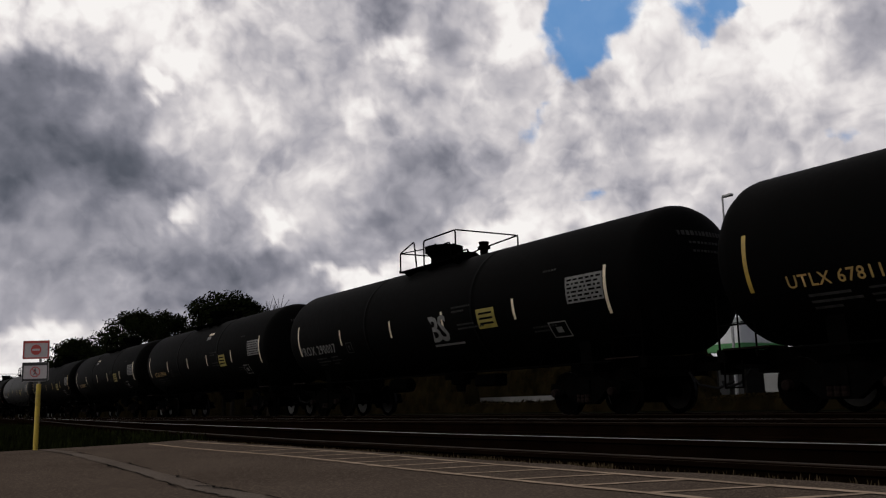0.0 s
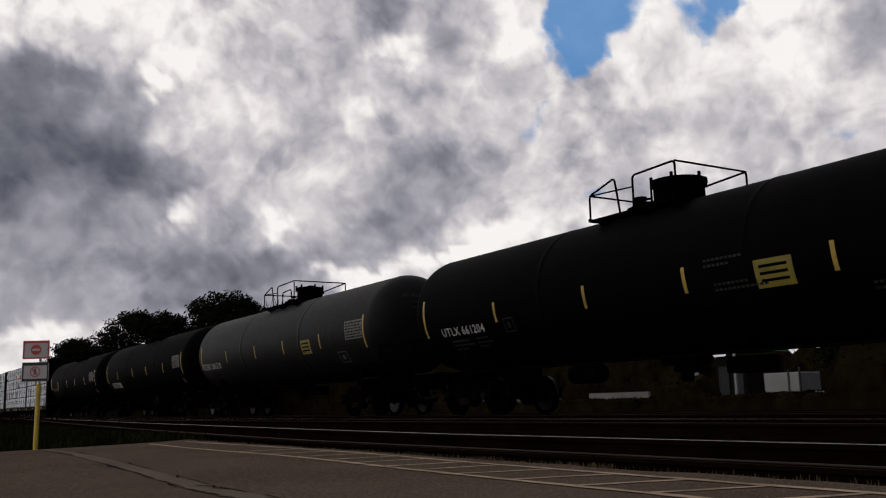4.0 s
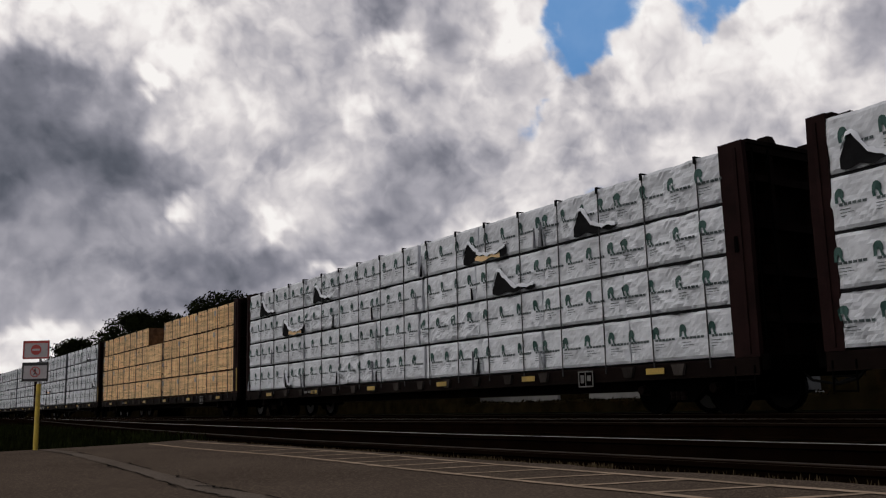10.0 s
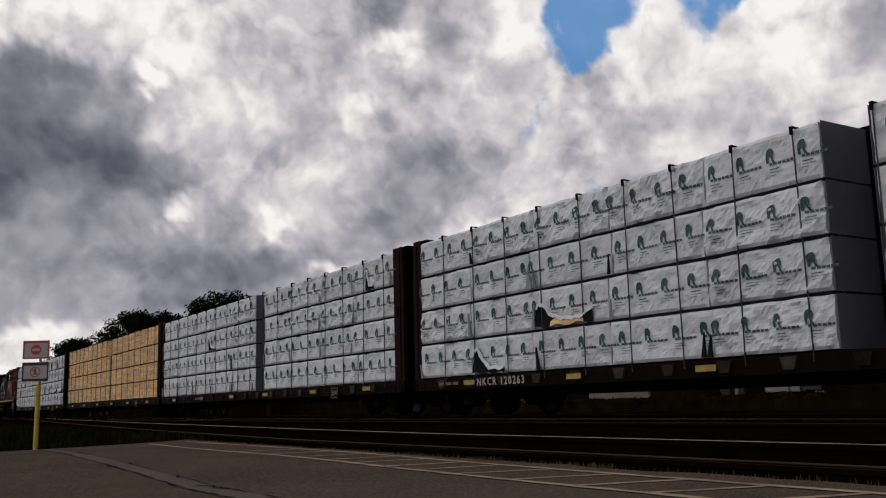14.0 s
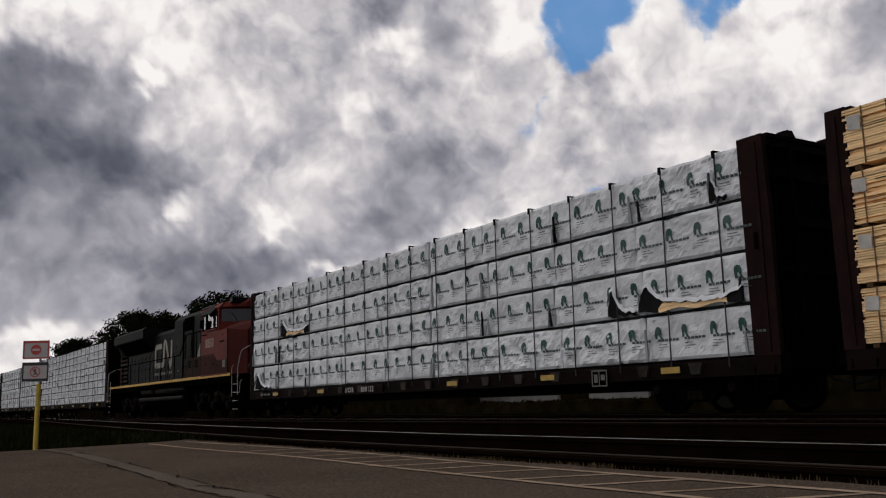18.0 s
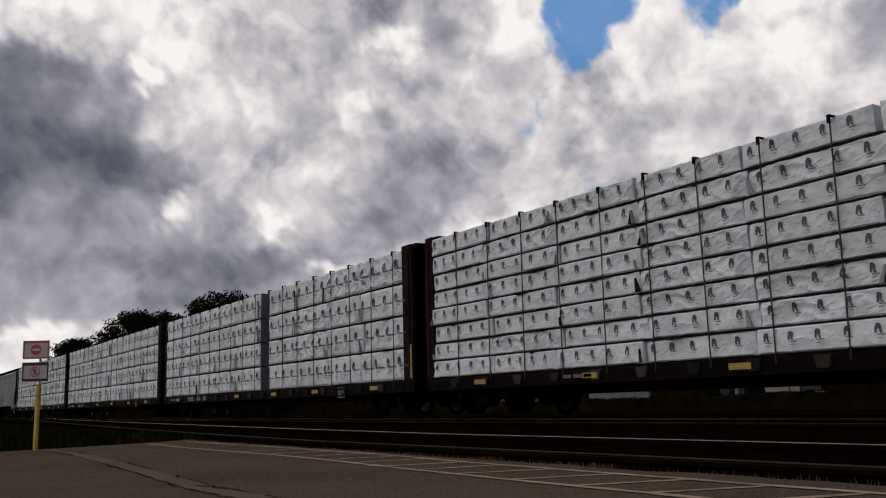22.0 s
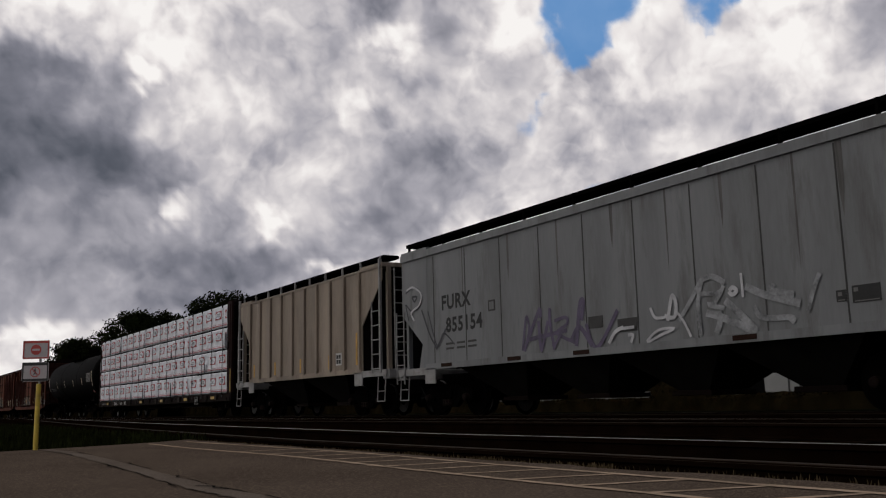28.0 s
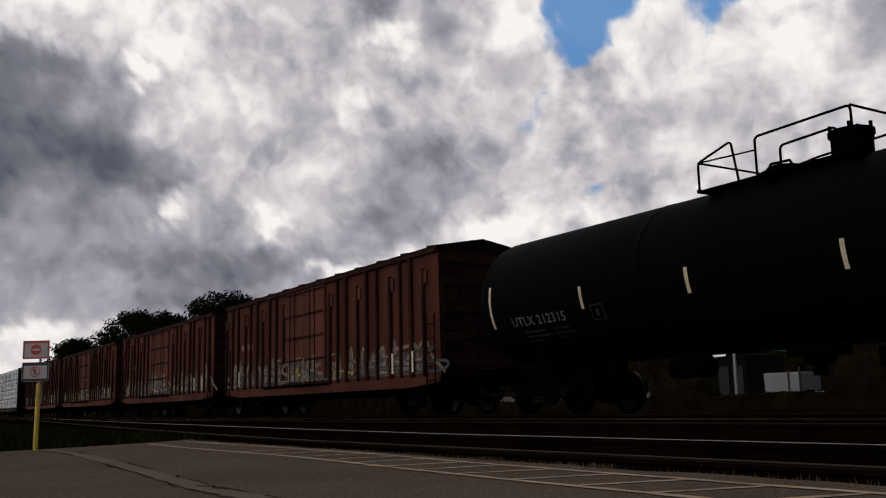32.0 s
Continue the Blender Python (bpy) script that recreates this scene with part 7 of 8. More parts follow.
M["seam"] = surface("dark_seam", (0.03, 0.029, 0.028), 0.8, var=0.3, scale=3)
M["loco_brown"] = surface("dirty_brown_paint", (0.0215, 0.0105, 0.0075), 0.75, var=0.35, scale=2, stain=(0.014, 0.0085, 0.006), stain_amount=0.7, spec=0.05)
M["spray_white"] = surface("sprayed_white", (0.36, 0.36, 0.37), 0.7, var=0.35, scale=3, fine=20, bump=0)
M["spray_mist"] = surface("thin_white_spray", (0.21, 0.215, 0.22), 0.7, var=0.5, scale=4, fine=22, bump=0, spec=0.05)
M["spray_violet"] = surface("sprayed_violet", (0.07, 0.055, 0.095), 0.7, var=0.35, scale=3, fine=20, bump=0)
M["spray_dark"] = surface("sprayed_dark", (0.03, 0.03, 0.036), 0.7, var=0.3, scale=3, bump=0)
M["spray_yellow"] = surface("sprayed_yellow", (0.42, 0.235, 0.04), 0.7, var=0.3, scale=3, bump=0)
M["spray_rust"] = surface("sprayed_pale_rust", (0.17, 0.125, 0.10), 0.75, var=0.7, scale=4, fine=20, bump=0)


def scrawl(root, mat, rnd, x0, x1, z0, z1, n, y, w=0.06, label="sprayed strokes of paint", kinds=(0, 2, 2)):
    """Sprayed strokes that cannot be read: curved bands, crossing and looped, thicker and thinner."""
    for i in range(n):
        bm = bmesh.new()
        cx = x0 + (x1 - x0) * (i + rnd.uniform(0.2, 0.8)) / n
        hw = (x1 - x0) / n * rnd.uniform(0.5, 1.3)
        top = z0 + (z1 - z0) * rnd.uniform(0.5, 1.0)
        kind = rnd.choice(kinds)
        if kind == 0:
            pts = [(cx - hw, z0 + rnd.uniform(0, 0.15)), (cx - hw * 0.3, (z0 + top) / 2), (cx + hw * 0.2, top), (cx + hw * 0.5, (z0 + top) / 2), (cx + hw, z0 + rnd.uniform(0, 0.2))]
        elif kind == 1:
            pts = [(cx + hw * 0.4, top), (cx - hw * 0.7, top - 0.1), (cx - hw * 0.5, (z0 + top) / 2), (cx + hw * 0.7, (z0 + top) / 2 - 0.05), (cx + hw * 0.5, z0 + 0.05), (cx - hw, z0 + 0.08)]
        else:
            pts = [(cx - hw, top - rnd.uniform(0, 0.2)), (cx + rnd.uniform(-0.1, 0.1), z0 + (top - z0) * 0.4), (cx + hw * 1.2, z0 + rnd.uniform(0, 0.1))]
        ring_text_shape(bm, smooth_line(pts), w * rnd.uniform(0.5, 1.3), y)
        part("graffiti", bm, mat, root, label)
        y -= 0.0004


def painted_blocks(root, rnd, x0, x1, z0, z1, y):
    """Faded sprayed lettering that cannot be read: blunt uneven blocks side by side, each with a darker slit."""
    x = x0
    while x < x1 - 0.2:
        w, h = rnd.uniform(0.22, 0.5), (z1 - z0) * rnd.uniform(0.55, 1.0)
        b = z0 + rnd.uniform(0, 0.12)
        k = rnd.uniform(-0.07, 0.07)
        pts = [(x, b + 0.06), (x + 0.05, b), (x + w - 0.05, b + 0.02), (x + w, b + 0.09), (x + w + k, b + h * 0.7), (x + w * 0.8 + k, b + h), (x + w * 0.3 + k, b + h * 0.97), (x + k, b + h * 0.75)]
        bm = bmesh.new()
        flat(bm, pts, y)
        g = part("graffiti", bm, M[rnd.choice(("spray_rust", "spray_rust", "spray_buff", "spray_dull"))], root, "faded block of sprayed paint")
        bm = bmesh.new()
        ring_text_shape(bm, smooth_line([(x + w * 0.4, b + h * 0.2), (x + w * rnd.uniform(0.3, 0.7), b + h * 0.5), (x + w * 0.5 + k, b + h * 0.85)], 4), 0.05, y - 0.003)
        part("slit", bm, M["spray_dark"], g)
        x += w + rnd.uniform(-0.03, 0.22)


M["spray_buff"] = surface("sprayed_buff", (0.20, 0.165, 0.125), 0.75, var=0.7, scale=4, fine=20, bump=0, spec=0.03)
M["spray_dull"] = surface("sprayed_dull", (0.09, 0.05, 0.04), 0.75, var=0.5, scale=3, fine=20, bump=0, spec=0.03)
M["dirt_run"] = surface("dirt_run", (0.075, 0.072, 0.068), 0.8, var=0.35, scale=3, stretch=(6, 1, 0.5), bump=0)


def build_hoppers():
    rnd = random.Random(21)
    a = covered_hopper("tall grey covered hopper with sprayed graffiti low on its side", M["hopper_grey"], 8.15, 4.30, 4.52, 1.20, 4, 9, False, M["iron"], (1.62, 1.10, 2.45, 0.90), True)
    part("lettering", letters("FURX", 0.50, -6.08, 2.66, lambda x, z: (x, -1.4275, z), 1.1, 0.016), M["stencil_black"], a)
    part("lettering", letters("855154", 0.50, -5.88, 2.08, lambda x, z: (x, -1.4275, z), 1.1, 0.016), M["stencil_black"], a)
    part("small_print", boxes(*[(-5.9 + 0.5 * (i % 3), -5.9 + 0.5 * (i % 3) + 0.36, -1.4275, -1.4215, 1.76 - 0.12 * (i // 3), 1.81 - 0.12 * (i // 3)) for i in range(6)]), M["seam"], a)
    for mat, w, y, strokes in (
        ("spray_violet", 0.095, -1.43, (
            ((-2.71, 1.42), (-2.54, 2.14), (-2.45, 1.85), (-2.65, 1.41)),
            ((-2.65, 1.41), (-2.08, 2.24), (-2.03, 2.09)),
            ((-2.1, 2.03), (-2.03, 1.41), (-1.77, 2.0)),
            ((-1.69, 2.27), (-1.71, 2.0), (-1.59, 1.38)),
            ((-1.55, 1.98), (-1.18, 2.02), (-1.14, 1.88), (-1.47, 1.71), (-0.87, 1.47)),
            ((-0.87, 1.4), (-0.71, 2.23), (-0.59, 2.29), (-0.68, 1.91)),
            ((-1.01, 1.54), (-0.74, 1.78), (-0.38, 1.37)),
            ((-0.54, 1.83), (-0.24, 1.33), (0.41, 2.02)),
            ((-2.46, 1.65), (-1.79, 1.7), (-1.15, 1.75)),
            ((-1.59, 1.42), (-1.3, 1.76)),
        )),
        ("spray_dark", 0.06, -1.431, (
            ((-7.89, 3.28), (-7.46, 3.4), (-7.05, 3.18), (-7.14, 2.86), (-7.56, 2.77), (-7.87, 2.97)),
            ((-7.55, 3.15), (-7.3, 3.13), (-7.42, 3.01), (-7.55, 3.15)),
            ((-7.06, 2.76), (-6.69, 2.11), (-6.32, 1.68)),
            ((-6.74, 2.69), (-6.31, 1.76), (-5.99, 2.06), (-5.49, 1.75)),
            ((-6.32, 1.72), (-5.87, 2.17)),
            ((-7.9, 2.98), (-7.74, 2.53)),
        )),
        ("spray_mist", 0.11, -1.438, (
            ((2.0, 1.67), (2.29, 1.98), (2.46, 2.19), (2.58, 2.31), (2.48, 1.96), (2.49, 1.37)),
            ((2.56, 2.09), (2.95, 2.07), (3.07, 2.17), (2.87, 1.92), (2.72, 1.88), (3.06, 1.79)),
            ((2.64, 1.75), (2.91, 1.67), (3.31, 1.5), (3.65, 1.37), (3.45, 1.59), (3.08, 1.92)),
            ((2.85, 1.38), (2.94, 1.58), (2.92, 1.75)),
            ((3.53, 2.11), (3.87, 1.94), (4.23, 1.82), (4.57, 1.71)),
            ((4.1, 2.09), (4.03, 1.98), (4.47, 1.87)),
            ((4.96, 2.14), (4.83, 1.91), (4.7, 1.58)),
            ((3.66, 1.78), (3.83, 1.56), (4.38, 1.51), (4.37, 1.43)),
            ((2.58, 2.34), (2.84, 2.36), (3.1, 2.22)),
        )),
        ("spray_white", 0.065, -1.446, (
            ((1.17, 1.33), (1.55, 1.45), (1.87, 1.54), (1.48, 1.54), (1.17, 1.36)),
            ((1.73, 1.69), (1.87, 2.13), (1.96, 1.96), (1.89, 1.74), (1.66, 1.79)),
            ((1.31, 1.97), (1.42, 1.78), (1.66, 1.76)),
            ((1.94, 1.85), (2.11, 1.66), (2.27, 1.36)),
            ((3.19, 2.07), (3.27, 2.12), (3.35, 2.05), (3.25, 2.0), (3.18, 2.06)),
            ((3.46, 2.34), (3.47, 2.12), (3.47, 1.93)),
            ((0.13, 1.39), (0.33, 1.6), (0.56, 1.67)),
            ((0.47, 1.65), (0.86, 1.65)),
            ((0.68, 1.51), (0.81, 1.5), (0.75, 1.36)),
            ((-7.8, 3.35), (-7.46, 3.4), (-7.05, 3.18), (-7.14, 2.9), (-7.57, 2.73), (-7.41, 2.5)),
        )),
    ):
        for line in strokes:
            bm = bmesh.new()
            ring_text_shape(bm, smooth_line(line), w * rnd.uniform(0.7, 1.2), y)
            part("graffiti", bm, M[mat], a, "sprayed stroke of paint")
            y -= 0.0006
    # gauge boxes and data panels
    for x0, x1, z0, z1 in ((-0.47, -0.04, 1.72, 1.96), (0.38, 0.92, 1.58, 1.84)):
        part("painted_panel", boxes((x0, x1, -1.4265, -1.4215, z0, z1)), M["seam"], a)
    p = part("painted_panel", boxes((-4.0, -3.72, -1.4265, -1.4215, 2.42, 2.68)), M["seam"], a)
    part("print", boxes((-3.95, -3.77, -1.430, -1.427, 2.46, 2.64)), M["hopper_grey"], p)
    for x, w, ln in ((6.75, 0.10, 1.7), (6.3, 0.06, 2.3), (5.4, 0.13, 1.2), (4.6, 0.05, 1.9), (3.1, 0.08, 1.0), (1.8, 0.05, 1.6), (0.3, 0.10, 0.9), (-1.4, 0.06, 1.4), (-3.2, 0.09, 1.1), (-5.1, 0.05, 1.8)):
        bm = bmesh.new()
        flat(bm, [(x, 4.14), (x + w, 4.14), (x + w * 0.9, 4.14 - ln * 0.6), (x + w * 0.5, 4.14 - ln), (x + w * 0.2, 4.14 - ln * 0.7)], -1.4235)
        part("dirt_run", bm, M["dirt_run"], a, "dark run of dirt from the roof edge")
    for x0, x1, z0, z1 in ((5.20, 5.37, 1.66, 1.84), (5.47, 5.93, 1.62, 1.88)):
        p = part("service_plate", boxes((x0, x1, -1.428, -1.4215, z0, z1)), M["stencil_black"], a)
        part("print", boxes((x0 + 0.03, x0 + 0.10, -1.431, -1.4285, z1 - 0.09, z1 - 0.03), (x0 + 0.03, x1 - 0.03, -1.431, -1.4285, z0 + 0.02, z0 + 0.035)), M["stencil_dim"], p)
    for x in (-6.1, -3.25, -0.95, 3.2, 6.3):
        part("reflector", boxes((x, x + 0.5, -1.468, -1.461, 1.22, 1.31)), M["loco_brown"], a, "dirty brown reflector")
    b = covered_hopper("tan covered hopper with upright side posts", M["hopper_tan"], 5.92, 4.26, 4.46, 1.26, 2, 9, True, M["iron"], (0.42, 1.28, 1.65, 1.28), False)
    for x in (-4.25, -2.2, 0.05, 2.3):
        part("reflector", boxes((x, x + 0.10, -1.43, -1.4205, 1.45, 1.90)), M["spray_yellow"], b)
    part("reflector", boxes((4.22, 4.32, -1.43, -1.4205, 1.5, 2.45)), M["spray_yellow"], b)
    p = part("service_panel", boxes((2.85, 3.25, -1.43, -1.4205, 1.55, 1.92)), M["stencil"], b)
    part("print", boxes(*[(2.90 + 0.16 * i, 3.03 + 0.16 * i, -1.434, -1.4305, 1.60 + 0.15 * j, 1.72 + 0.15 * j) for i in range(2) for j in range(2)]), M["stencil_black"], p)
    return [(a, -447.42), (b, -462.58)]


# ------------------------------------------------------------------ boxcars
M["boxcar_red"] = surface("boxcar_red", (0.0892, 0.0306, 0.0204), 0.75, var=0.35, scale=1.0, fine=14, bump=0.1, stretch=(1, 1, 0.25), stain=(0.0467, 0.0187, 0.0136), stain_amount=0.7, jitter=0.15, spec=0.03)
# rust red made darker on the ribs: their shadow lines are in this colour
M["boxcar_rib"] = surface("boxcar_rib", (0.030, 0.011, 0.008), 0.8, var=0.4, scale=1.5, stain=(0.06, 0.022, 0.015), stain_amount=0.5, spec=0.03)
# end walls darkened in colour for the shade between coupled cars
M["boxcar_end"] = surface("shaded_boxcar_end", (0.020, 0.0085, 0.0065), 0.85, var=0.4, scale=1.5, stain=(0.035, 0.014, 0.010), stain_amount=0.5, spec=0.02)
M["boxcar_door"] = surface("boxcar_door_red", (0.1062, 0.0382, 0.0255), 0.75, var=0.35, scale=1.2, fine=14, bump=0.1, stretch=(1, 1, 0.3), stain=(0.0595, 0.0238, 0.0170), stain_amount=0.6, jitter=0.15, spec=0.03)


def boxcar(seed, half):
    rnd = random.Random(seed)
    root = thing("boxcar", "rusty red-brown boxcar with ribbed sides and faded graffiti", "boxcar", "boxcars of the train")
    R = M["boxcar_red"]
    body = bmesh.new()
    prism_x(body, [(-1.40, 0.98), (1.40, 0.98), (1.40, 4.30), (0, 4.52), (-1.40, 4.30)], -half, half)
    part("body", body, R, root)
    part("roof", prism_x(bmesh.new(), [(-1.47, 4.30), (1.47, 4.30), (1.47, 4.36), (0, 4.62), (-1.47, 4.36)], -half - 0.05, half + 0.05), M["iron_brown"], root, "dark rusty roof")
    for i in range(12):
        x = -half + 0.4 + (2 * half - 0.8) * i / 11
        part("roof_rib", prism_x(bmesh.new(), [(-1.47, 4.355), (0, 4.615), (1.47, 4.355), (1.47, 4.40), (0, 4.66), (-1.47, 4.40)], x - 0.04, x + 0.04), M["iron_brown"], root)
    sill = bmesh.new()
    prism(sill, [(-half, 1.0), (half, 1.0), (half, 0.86), (half - 1.6, 0.74), (-half + 1.6, 0.74), (-half, 0.86)], -1.45, -1.40)
    part("side_sill", sill, R, root)
    # two doors in the middle, ribs on the rest
    d0, d1 = -1.9, 1.3
    for xa, xb in ((d0, (d0 + d1) / 2 - 0.02), ((d0 + d1) / 2 + 0.02, d1)):
        dr = part("door", bevelled(boxes((xa, xb, -1.475, -1.41, 1.06, 4.18)), 0.02), M["boxcar_door"], root, "ribbed sliding door")
        for z in (1.1, 1.85, 2.6, 3.35, 4.10):
            part("door_rib", bevelled(boxes((xa + 0.05, xb - 0.05, -1.51, -1.475, z - 0.04, z + 0.04)), 0.012), M["boxcar_rib"], dr)
        rod_m = bmesh.new()
        for k in (0.35, 0.6):
            rod(rod_m, (xa + (xb - xa) * k, -1.53, 1.0), (xa + (xb - xa) * k, -1.53, 4.2), 0.018)
        part("locking_rod", rod_m, M["iron_brown"], dr)
    part("door_track", boxes((d0 - 2.0, d1 + 0.3, -1.50, -1.41, 0.98, 1.05)), M["iron"], root)
    # uneven posts: broad and narrow by turns, some stopping short under a patch panel
    x = -half + 0.10
    k = 0
    while x < half:
        if not d0 - 0.15 < x < d1 + 0.1:
            z1 = 4.26 if k % 3 else 3.85
            w = 0.075 if k % 2 else 0.045
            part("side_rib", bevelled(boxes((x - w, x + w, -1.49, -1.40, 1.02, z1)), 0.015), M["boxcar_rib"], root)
            if k % 3 == 0:
                part("patch_panel", bevelled(boxes((x - 0.20, x + 0.20, -1.455, -1.40, 3.42, 3.80)), 0.015), M["boxcar_door"], root)
        x += rnd.choice((0.58, 0.66, 0.78))
        k += 1
    part("top_rail", boxes((-half, half, -1.485, -1.40, 4.20, 4.31)), M["boxcar_rib"], root)
    for s in (-1, 1):
        ladder(root, s * (half - 0.35), -1.47, 0.8, 2.6, 0.42, 5, M["iron_brown"])
        ladder(root, s * (half + 0.03), -1.0, 0.9, 4.3, 0.42, 9, M["iron_brown"], "y")
        for z in (1.3, 2.0, 2.7, 3.4, 4.0):
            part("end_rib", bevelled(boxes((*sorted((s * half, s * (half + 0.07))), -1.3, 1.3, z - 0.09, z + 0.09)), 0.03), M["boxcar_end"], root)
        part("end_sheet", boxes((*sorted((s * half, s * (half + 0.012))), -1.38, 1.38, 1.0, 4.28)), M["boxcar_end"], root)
        part("end_sill", boxes((*sorted((s * half, s * (half + 0.2))), -1.35, 1.35, 0.78, 1.0)), M["iron"], root)
        truck(root, s * (half - 1.9))
        coupler(root, s * (half + 0.05), s)
        part("stub_sill", boxes((*sorted((s * (half - 3.2), s * half)), -0.2, 0.2, 0.6, 0.98)), M["iron"], root)
    part("centre_sill", boxes((-half + 3, half - 3, -0.25, 0.25, 0.55, 0.98)), M["iron"], root)
    for k, (a, b) in enumerate(((-half + 0.4, -2.2), (-1.8, 1.2), (1.5, half - 0.3))):
        y = -1.4825 if k == 1 else -1.404
        painted_blocks(root, rnd, a + rnd.uniform(0, 0.8), b - rnd.uniform(0, 0.4), 1.08, rnd.uniform(1.9, 2.4), y)
        scrawl(root, M["spray_buff"], rnd, a, b, 1.1, 2.0, 6, y - 0.012, 0.10, "faded sprayed paint", (1, 1, 0))
        scrawl(root, M["spray_dark"], rnd, a, b, 1.1, 1.9, 5, y - 0.020, 0.07, "dark sprayed strokes", (1, 1, 2))
        scrawl(root, M["spray_yellow"], rnd, a + 0.5, a + 1.2, 1.2, 1.9, 1, y - 0.026, 0.06, "yellow sprayed stroke")
    for xx in (-half + 1.6, half - 2.4, half - 1.3):
        part("reflector", boxes((xx, xx + 0.09, -1.49, -1.481, 1.15, 1.7)), M["reflector_white"], root)
    part("number_print", boxes(*[(-half + 1.75 + 0.32 * i, -half + 1.95 + 0.32 * i, -1.409, -1.403, 2.5, 2.72) for i in range(4)]), M["spray_rust"], root)
    return root


TRAIN.append((locomotive(), -327.3))
TRAIN += build_hoppers()
for i, (a, b) in enumerate(((-529.3, -513.05), (-546.81, -531.0), (-565.0, -548.6), (-582.5, -566.5))):
    TRAIN.append((boxcar(60 + i, (b - a) / 2), (a + b) / 2))


# ------------------------------------------------------------------ sign post at the car park's end
M["sign_white"] = surface("sign_white", (0.44, 0.41, 0.405), 0.5, var=0.12, scale=5)
M["sign_red"] = surface("sign_red", (0.42, 0.05, 0.04), 0.5, var=0.15, scale=5)
M["sign_black"] = surface("sign_black", (0.02, 0.02, 0.02), 0.6, var=0.15, scale=5)
M["post_yellow"] = surface("post_yellow", (0.50, 0.36, 0.04), 0.6, var=0.25, scale=4, stain=(0.25, 0.17, 0.04), stain_amount=0.6)
M["galv"] = surface("galvanised", (0.30, 0.30, 0.30), 0.5, metal=0.6, var=0.2, scale=4)


def sign_post():
    root = thing("sign_post", "yellow post with a no-entry and a no-walking sign", "sign", at=pose(-9.30, 1.395, -0.035, 0, 0, 58))
    p = turned(bmesh.new(), [(0.0, 0.0215), (0.60, 0.0205), (0.606, 0.012)], "z", 14)
    for v in p.verts:
        v.co.x += v.co.z * 0.006
    part("post", p, M["post_yellow"], root, "yellow plastic sleeve")
    part("pipe", turned(bmesh.new(), [(0.60, 0.010), (0.97, 0.010)], "z", 8, (0.004, 0.012, 0)), M["galv"], root)
    for z0, z1, kind in ((0.833, 1.003, 0), (0.626, 0.803, 1)):
        pl = bmesh.new()
        prism(pl, [(-0.157, z0 + 0.012), (-0.148, z0), (0.082, z0), (0.091, z0 + 0.012), (0.091, z1 - 0.012), (0.082, z1), (-0.148, z1), (-0.157, z1 - 0.012)], -0.004, 0.0)
        plate = part("plate", pl, M["sign_white"], root, "white sign plate with a thin border")
        bd = M["sign_red"] if kind == 0 else M["sign_black"]
        b = boxes((-0.152, 0.086, -0.0062, -0.0045, z0 + 0.003, z0 + (0.015 if kind == 0 else 0.026)), (-0.152, 0.086, -0.0062, -0.0045, z1 - (0.024 if kind == 0 else 0.030), z1 - 0.003), (-0.153, -0.141, -0.0062, -0.0045, z0, z1), (0.075, 0.087, -0.0062, -0.0045, z0, z1))
        part("border", b, bd, plate)
        cx, cz = -0.033, (z0 + z1) / 2
        if kind == 0:
            part("disc", turned(bmesh.new(), [(-0.0075, 0.048), (-0.0045, 0.048)], "y", 24, (cx, 0, cz)), M["sign_red"], plate)
            part("bar", boxes((cx - 0.034, cx + 0.034, -0.0105, -0.0080, cz - 0.009, cz + 0.009)), M["sign_white"], plate)
        else:
            ring = bmesh.new()
            for i in range(24):
                a0, a1 = 6.2832 * i / 24, 6.2832 * (i + 1) / 24
                ring.faces.new([ring.verts.new((cx + r * math.cos(a), -0.0062, cz + r * math.sin(a))) for r, a in ((0.040, a0), (0.048, a0), (0.048, a1), (0.040, a1))])
            part("ring", ring, M["sign_red"], plate)
            fig = boxes((cx - 0.006, cx + 0.006, -0.0068, -0.0050, cz - 0.004, cz + 0.020), (cx - 0.004, cx + 0.004, -0.0068, -0.0050, cz + 0.022, cz + 0.031))
            path(fig, [(cx, -0.006, cz - 0.004), (cx - 0.014, -0.006, cz - 0.030)], 0.003, 4)
            path(fig, [(cx, -0.006, cz - 0.004), (cx + 0.014, -0.006, cz - 0.030)], 0.003, 4)
            path(fig, [(cx, -0.006, cz + 0.016), (cx - 0.016, -0.006, cz + 0.002)], 0.0025, 4)
            part("pictogram", fig, M["sign_black"], plate)
            sl = bmesh.new()
            path(sl, [(cx - 0.031, -0.0085, cz + 0.031), (cx + 0.031, -0.0085, cz - 0.031)], 0.0035, 4)
            part("slash", sl, M["sign_red"], plate)
        for bx_, bz in ((-0.135, cz), (0.069, cz)):
            part("bolt", turned(bmesh.new(), [(-0.010, 0.004), (-0.0045, 0.005)], "y", 8, (bx_, 0, bz)), M["galv"], plate)


